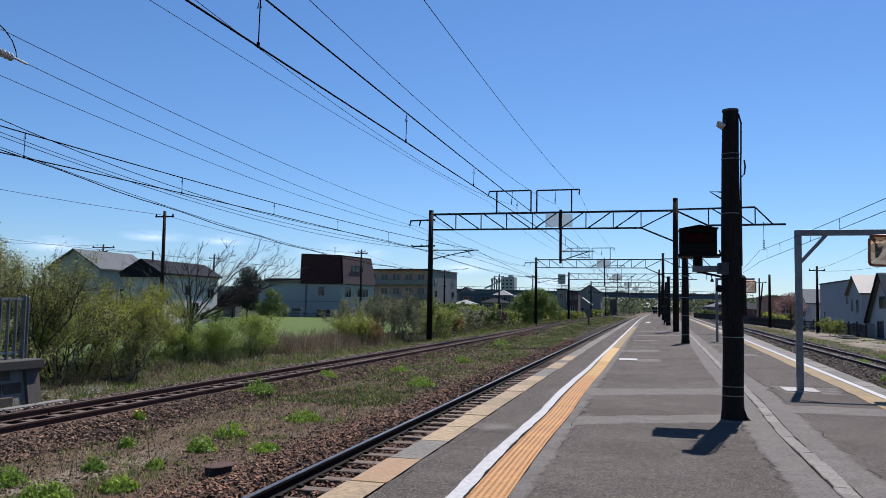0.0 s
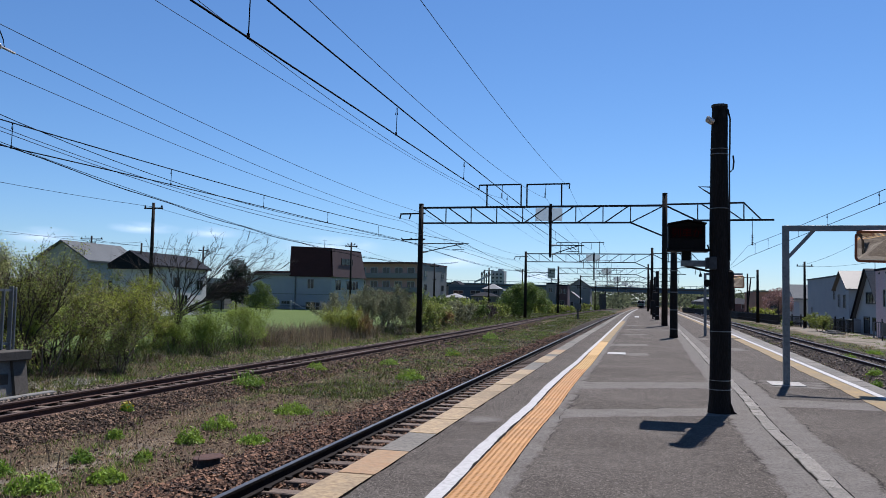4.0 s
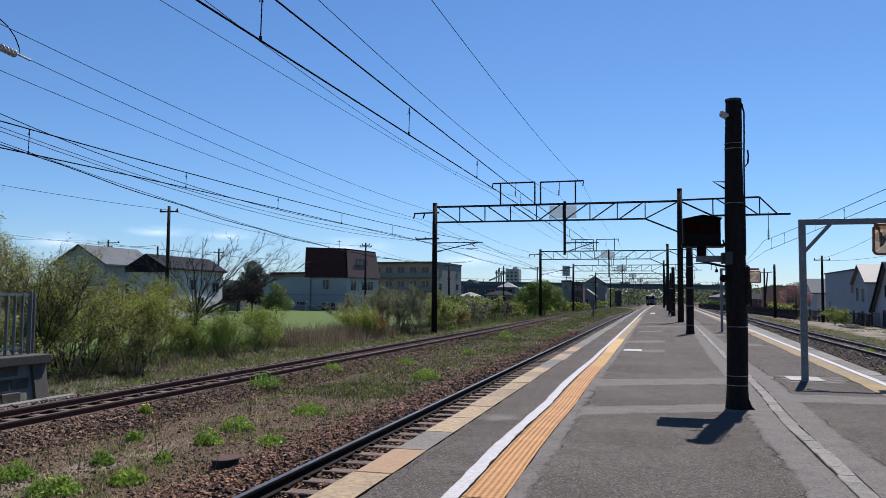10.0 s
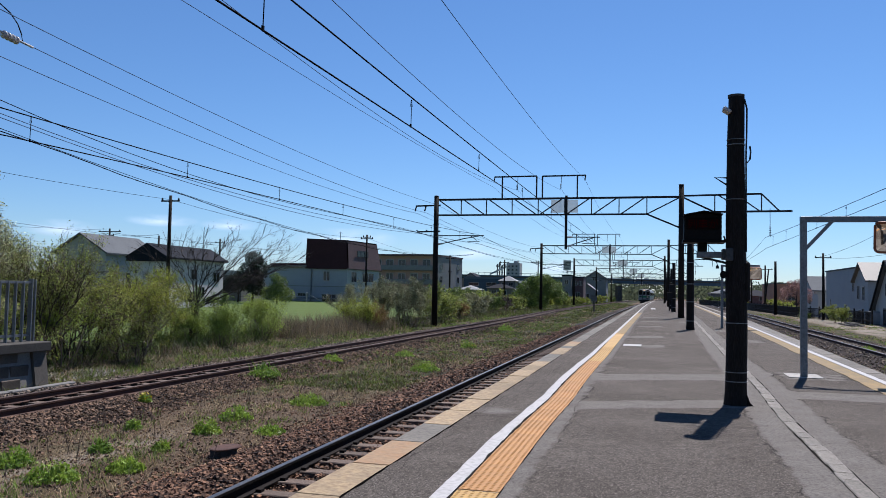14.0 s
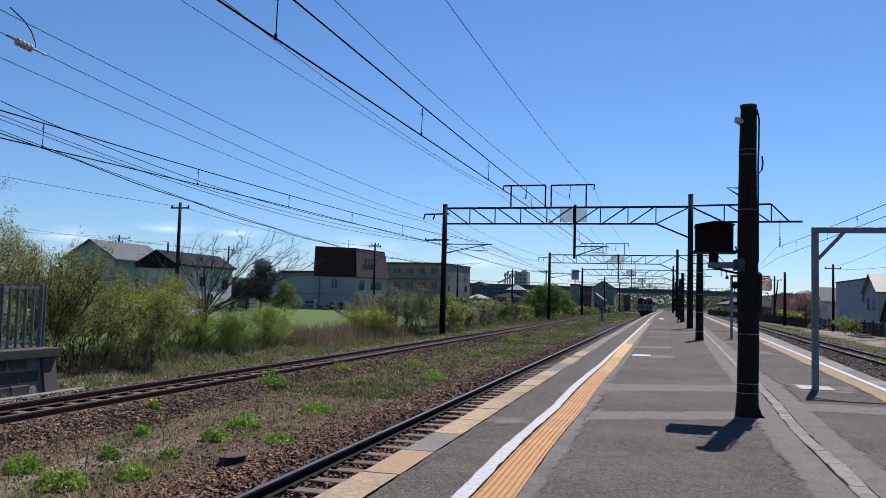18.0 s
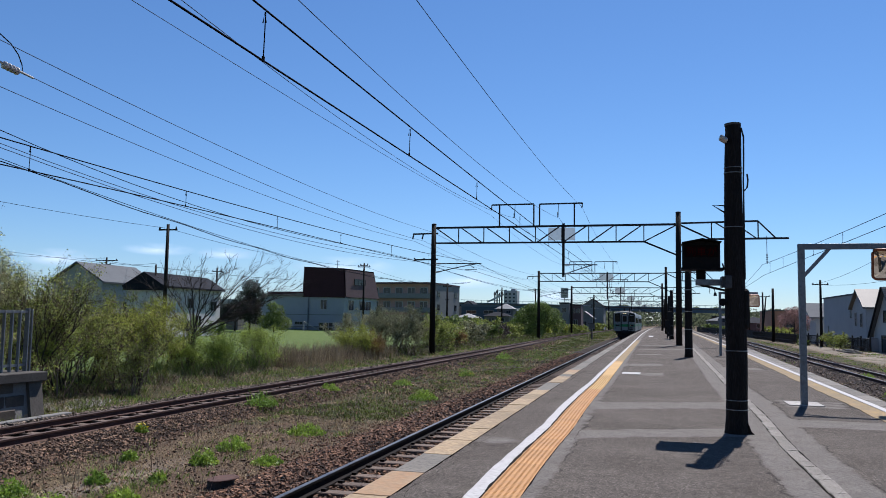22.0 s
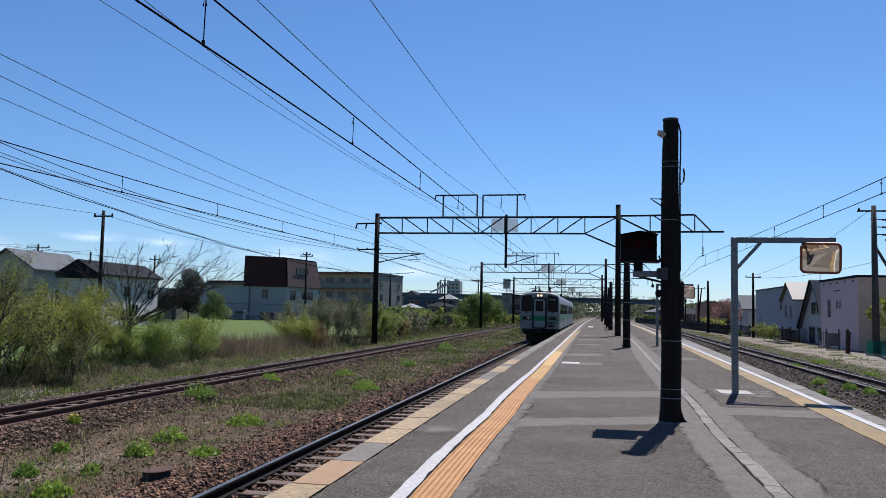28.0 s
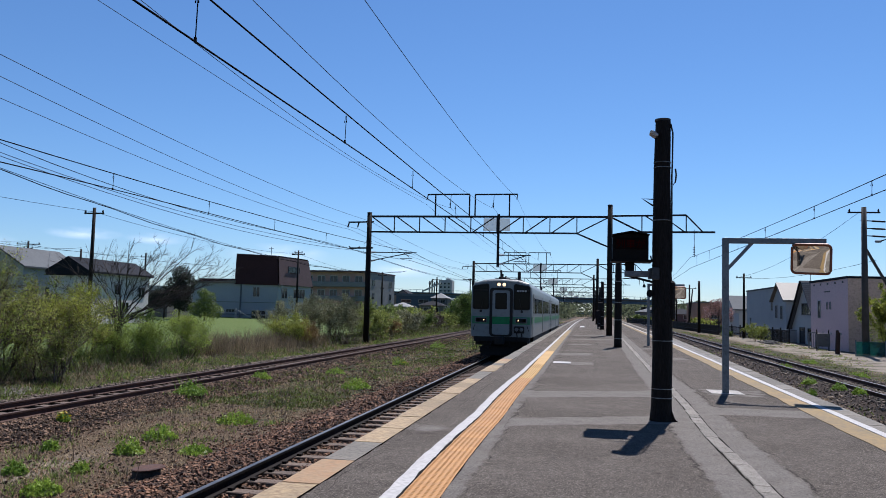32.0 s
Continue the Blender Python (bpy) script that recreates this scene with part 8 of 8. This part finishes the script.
    if not front:
        part("gangway", Shape().box(-0.5, 0.5, -0.35, 0.0, 1.1, 3.15, b=0.04), M_TRAIN_UNDER, car)
        return car
    # face
    for sx in (-1, 1):
        a, b = sorted((sx * 0.57, sx * 1.33))
        tl, tr = (0.09, 0.0) if sx < 0 else (0.0, 0.09)
        part("windshield_surround", Shape().prism(rounded(a, b, 2.26, 3.46, 0.1, tl, tr), 0.03, pose(0, -0.02, 0)), M_TRAIN_UNDER, car)
        ws = part("windshield", Shape().prism(rounded(a + 0.04, b - 0.04, 2.3, 3.42, 0.08, tl, tr), 0.012, pose(0, -0.03, 0)), M_TRAIN_GLASS, car, "dark windshield pane")
        part("blind", Shape().box(a + 0.07, b - 0.07, -0.033, -0.03, 3.12, 3.2), M_TRAIN_UNDER, ws)
        part("wiper", Shape().bar((sx * 0.95, -0.045, 2.2), (sx * 0.82, -0.045, 2.78), 0.025), M_TRAIN_UNDER, ws)
        part("wiper_pivot", Shape().box(*sorted((sx * 0.9, sx * 1.0)), -0.05, 0.0, 2.14, 2.22, b=0.01), M_TRAIN_UNDER, car)
        part("face_band", Shape().box(*sorted((sx * 0.53, sx * 1.345)), -0.008, 0.0, 1.6, 1.94), M_TRAIN_G_OLD, car, "pale green band across the face")
        hs = part("lamp_housing", Shape().box(*sorted((sx * 0.66, sx * 1.2)), -0.045, 0.0, 1.66, 1.9, b=0.02), M_STEEL, car, "bright metal lamp frame")
        part("lamp_recess", Shape().box(*sorted((sx * 0.69, sx * 1.17)), -0.05, -0.045, 1.69, 1.87), M_TRAIN_UNDER, hs)
        part("headlamp", Shape().lathe([(0.1, -0.03), (0.095, -0.01), (0.03, 0.0)], 16, pose(sx * 0.8, -0.05, 1.78, 90, 0, 0)), M_LAMP_ON, hs, "lit warm headlamp")
        part("tail_lamp", Shape().lathe([(0.075, -0.02), (0.07, 0.0)], 14, pose(sx * 1.05, -0.05, 1.78, 90, 0, 0)), M_ROOF_BROWN, hs, "unlit red tail lamp")
        part("top_lamp", Shape().lathe([(0.085, -0.03), (0.08, 0.0), (0.03, 0.01)], 16, pose(sx * 0.12, -0.03, 3.42, 90, 0, 0)), M_LAMP_ON, car, "lit warm top headlamp")
        part("handrail", Shape().tube([(sx * 1.27, -0.03, 1.3), (sx * 1.27, -0.07, 1.34), (sx * 1.2, -0.07, 1.55), (sx * 1.2, -0.02, 1.58)], 0.014, n=6), M_TRAIN_UNDER, car)
    part("lamp_bezel", Shape().prism(rounded(-0.26, 0.26, 3.31, 3.53, 0.08), 0.03, pose(0, -0.03, 0)), M_STEEL, car)
    part("gangway_frame", Shape().prism(rounded(-0.53, 0.53, 1.04, 3.27, 0.16), 0.1, pose(0, -0.1, 0)), M_TRAIN_UNDER, car, "black rubber gangway surround")
    gd = part("gangway_door", Shape().prism(rounded(-0.4, 0.4, 1.12, 3.15, 0.1), 0.02, pose(0, -0.115, 0)), M_TRAIN_W, car)
    part("door_window", Shape().prism(rounded(-0.27, 0.27, 2.28, 3.03, 0.06), 0.012, pose(0, -0.125, 0)), M_TRAIN_GLASS, gd)
    part("door_band", Shape().box(-0.4, 0.4, -0.12, -0.115, 1.6, 1.94), M_TRAIN_G, gd, "green band on the door")
    ds = part("destination_sign", Shape().box(0.68, 1.2, -0.037, -0.031, 3.06, 3.2), M_SCREEN, car, "dark destination sign with unreadable pale writing")
    for k in range(4):
        part("text_bar", Shape().box(0.71 + 0.12 * k, 0.8 + 0.12 * k, -0.04, -0.037, 3.09, 3.17), M_SIDING_LG, ds)
    jb = part("jumper_box", Shape().box(0.6, 1.08, -0.1, 0.0, 1.2, 1.52, b=0.03), M_TRAIN_UNDER, car)
    for x in (0.73, 0.95):
        part("plug", Shape().lathe([(0.085, 0.0), (0.08, 0.04), (0.03, 0.05)], 12, pose(x, -0.1, 1.37, 90, 0, 0)), M_STEEL, jb)
        part("hose", Shape().tube([(x, -0.12, 1.25), (x + 0.04, -0.2, 1.05), (x + 0.02, -0.14, 0.82)], 0.03, n=6), M_RUBBER, jb)
    part("buffer_beam", Shape().box(-1.25, 1.25, 0.02, 0.3, 0.78, 1.04, b=0.03), M_TRAIN_UNDER, car)
    part("coupler", Shape().box(-0.14, 0.14, -0.55, 0.3, 0.72, 1.0, b=0.04).box(-0.22, 0.22, -0.62, -0.4, 0.68, 1.04, b=0.05), M_TRAIN_UNDER, car)
    part("plough", Shape().prism([(-0.95, 0.14), (0.95, 0.14), (1.05, 0.55), (-1.05, 0.55)], 0.06, pose(0, 0.45, 0)), M_TRAIN_UNDER, car)
    for sx in (-1, 1):
        part("hose", Shape().tube([(sx * 0.4, -0.05, 0.85), (sx * 0.45, -0.2, 0.6), (sx * 0.5, -0.12, 0.42), (sx * 0.58, -0.02, 0.6)], 0.028, n=6), M_RUBBER, car)
        part("step_iron", Shape().bar((sx * 1.1, -0.02, 0.42), (sx * 1.28, -0.02, 0.42), 0.04).bar((sx * 1.1, 0.02, 0.42), (sx * 1.1, 0.02, 1.0), 0.03).bar((sx * 1.28, 0.02, 0.42), (sx * 1.28, 0.02, 1.0), 0.03), M_TRAIN_UNDER, car)
    part("air_horn", Shape().box(-0.2, 0.16, 0.5, 0.9, 3.66, 3.8, b=0.03).tube([(-0.05, 0.7, 3.78), (-0.05, 0.7, 3.95)], 0.06, n=8), M_TRAIN_UNDER, car)
    return car


car_front = train_car(True)
car_rear = train_car(False)

# ---- pieces of the platform ----
def platform_pieces():
    random.seed(9)
    # edge slabs
    L = 1.05
    me = {}
    for nm, mat in (("b", M_SLAB_BEIGE), ("r", M_SLAB_RUST), ("g", M_SLAB_GREY)):
        me[nm] = Shape().box(0, 0.335, 0.006, L - 0.006, -0.13, 0.006, b=0.012).mesh("edge_slab", mat)
    y, k = 7.3 - 12 * L, 0
    while y < 130:
        j = round((y - 7.3) / L)
        nm = "g" if j == 0 else ("r" if j in (-1, 15) else ("b" if j < 9 or j in (11, 12, 14, 15) else "g"))
        part("edge_slab", me[nm], None, platform, m=pose(edge_l(y) + random.uniform(-0.012, 0.012), y, random.uniform(-0.004, 0.006), 0, 0, random.uniform(-0.3, 0.3)))
        y += L
    rest = Shape()
    while y < 221:
        rest.box(edge_l(y), edge_l(y) + 0.335, y, y + L, -0.13, 0.005)
        y += L
    tagged(part("far_edge_slabs", rest, M_SLAB_GREY, platform), kind="stuff")
    y = -5.0
    while y < 70:
        x = edge_r(y) - 0.335
        part("edge_slab", me["g"], None, platform, m=pose(x, y, random.uniform(-0.003, 0.004), 0, 0, -2.3))
        y += L
    rest = Shape()
    while y < 215:
        rest.box(edge_r(y) - 0.335, edge_r(y), y, y + L, -0.13, 0.005)
        y += L
    tagged(part("far_edge_slabs", rest, M_SLAB_GREY, platform), kind="stuff")
    # tactile blocks
    s = Shape().box(0.0, 0.3, 0.0004, 0.2996, -0.02, 0.004)
    flat = s.mesh("tactile_block", M_TACTILE_OLD)
    s = Shape().box(0.0, 0.3, 0.0004, 0.2996, -0.02, 0.004)
    for i in range(6):
        for j in range(6):
            x, y = 0.025 + 0.05 * i, 0.025 + 0.05 * j
            s.add([(x - 0.014, y - 0.014, 0.004), (x + 0.014, y - 0.014, 0.004), (x + 0.014, y + 0.014, 0.004), (x - 0.014, y + 0.014, 0.004), (x - 0.008, y - 0.008, 0.009), (x + 0.008, y - 0.008, 0.009), (x + 0.008, y + 0.008, 0.009), (x - 0.008, y + 0.008, 0.009)], [(4, 5, 6, 7), (0, 1, 5, 4), (1, 2, 6, 5), (2, 3, 7, 6), (3, 0, 4, 7)])
    dots = s.mesh("tactile_block", M_TACTILE)
    old = s.mesh("tactile_block", M_TACTILE_OLD)
    y = -3.65
    while y < 30:
        part("tactile_block", old if y < 5.5 else dots if y < 17.2 else old if y < 22 else flat, None, platform, m=pose(along(TACT_L, y) + random.uniform(-0.002, 0.002), y, random.uniform(0, 0.0008), 0, 0, math.degrees(math.atan2(along(TACT_L, y) - along(TACT_L, y + 0.3), 0.3))))
        y += 0.33 if abs(y - 5.35) < 0.1 else 0.3
    # drain covers along the middle
    y = -4.0
    while y < 48:
        l = random.choice((random.uniform(0.2, 0.4), random.uniform(0.4, 0.8)))
        w = random.uniform(0.135, 0.155)
        part("drain_cover", Shape().box(-w / 2, w / 2, 0.004, l - 0.004, -0.05, 0.006, b=0.006), M_DRAIN, platform, m=pose(gutter_x(y) + random.uniform(-0.008, 0.008), y, random.uniform(0.002, 0.006), random.uniform(-0.1, 0.1), random.uniform(-0.5, 0.5), random.uniform(-1.6, 0.4)))
        y += l
    s = Shape()
    a1, a2 = ragged(81, 0.012, 4), ragged(82, 0.012, 4)
    strip(s, lambda y: gutter_x(y) - 0.081 + a1(y), lambda y: gutter_x(y) + 0.081 + a2(y), spaced([(-5, 48, 0.12)]), 0.0042)
    part("drain_slot", s, M_CRACK_SOFT, platform, "dark slot around the drain covers")


platform_pieces()


# ---- what moves ----
def motions():
    rows = ((0, 462), (3, 399), (6, 340), (8, 303), (10, 269), (12, 237), (14, 208.5), (17, 170.5), (19, 145.8), (20, 134.3), (21, 123.3), (22, 113), (23, 103), (24, 93.8), (25, 84.8), (26, 75.8), (27, 67.1), (28, 58.9), (29, 51.9), (30, 46.5), (31, 41.5), (32, 37.2))

    def at(y):
        slope = (bend(y + 1) - bend(y - 1)) / 2
        return pose(NEAR_X + 0.15 + bend(y), y, RAIL_Z, 0, 0, -math.degrees(math.atan(slope)))

    walk(car_front, [(t, at(y)) for t, y in rows])
    walk(car_rear, [(t, at(y + 21.3)) for t, y in rows])


motions()
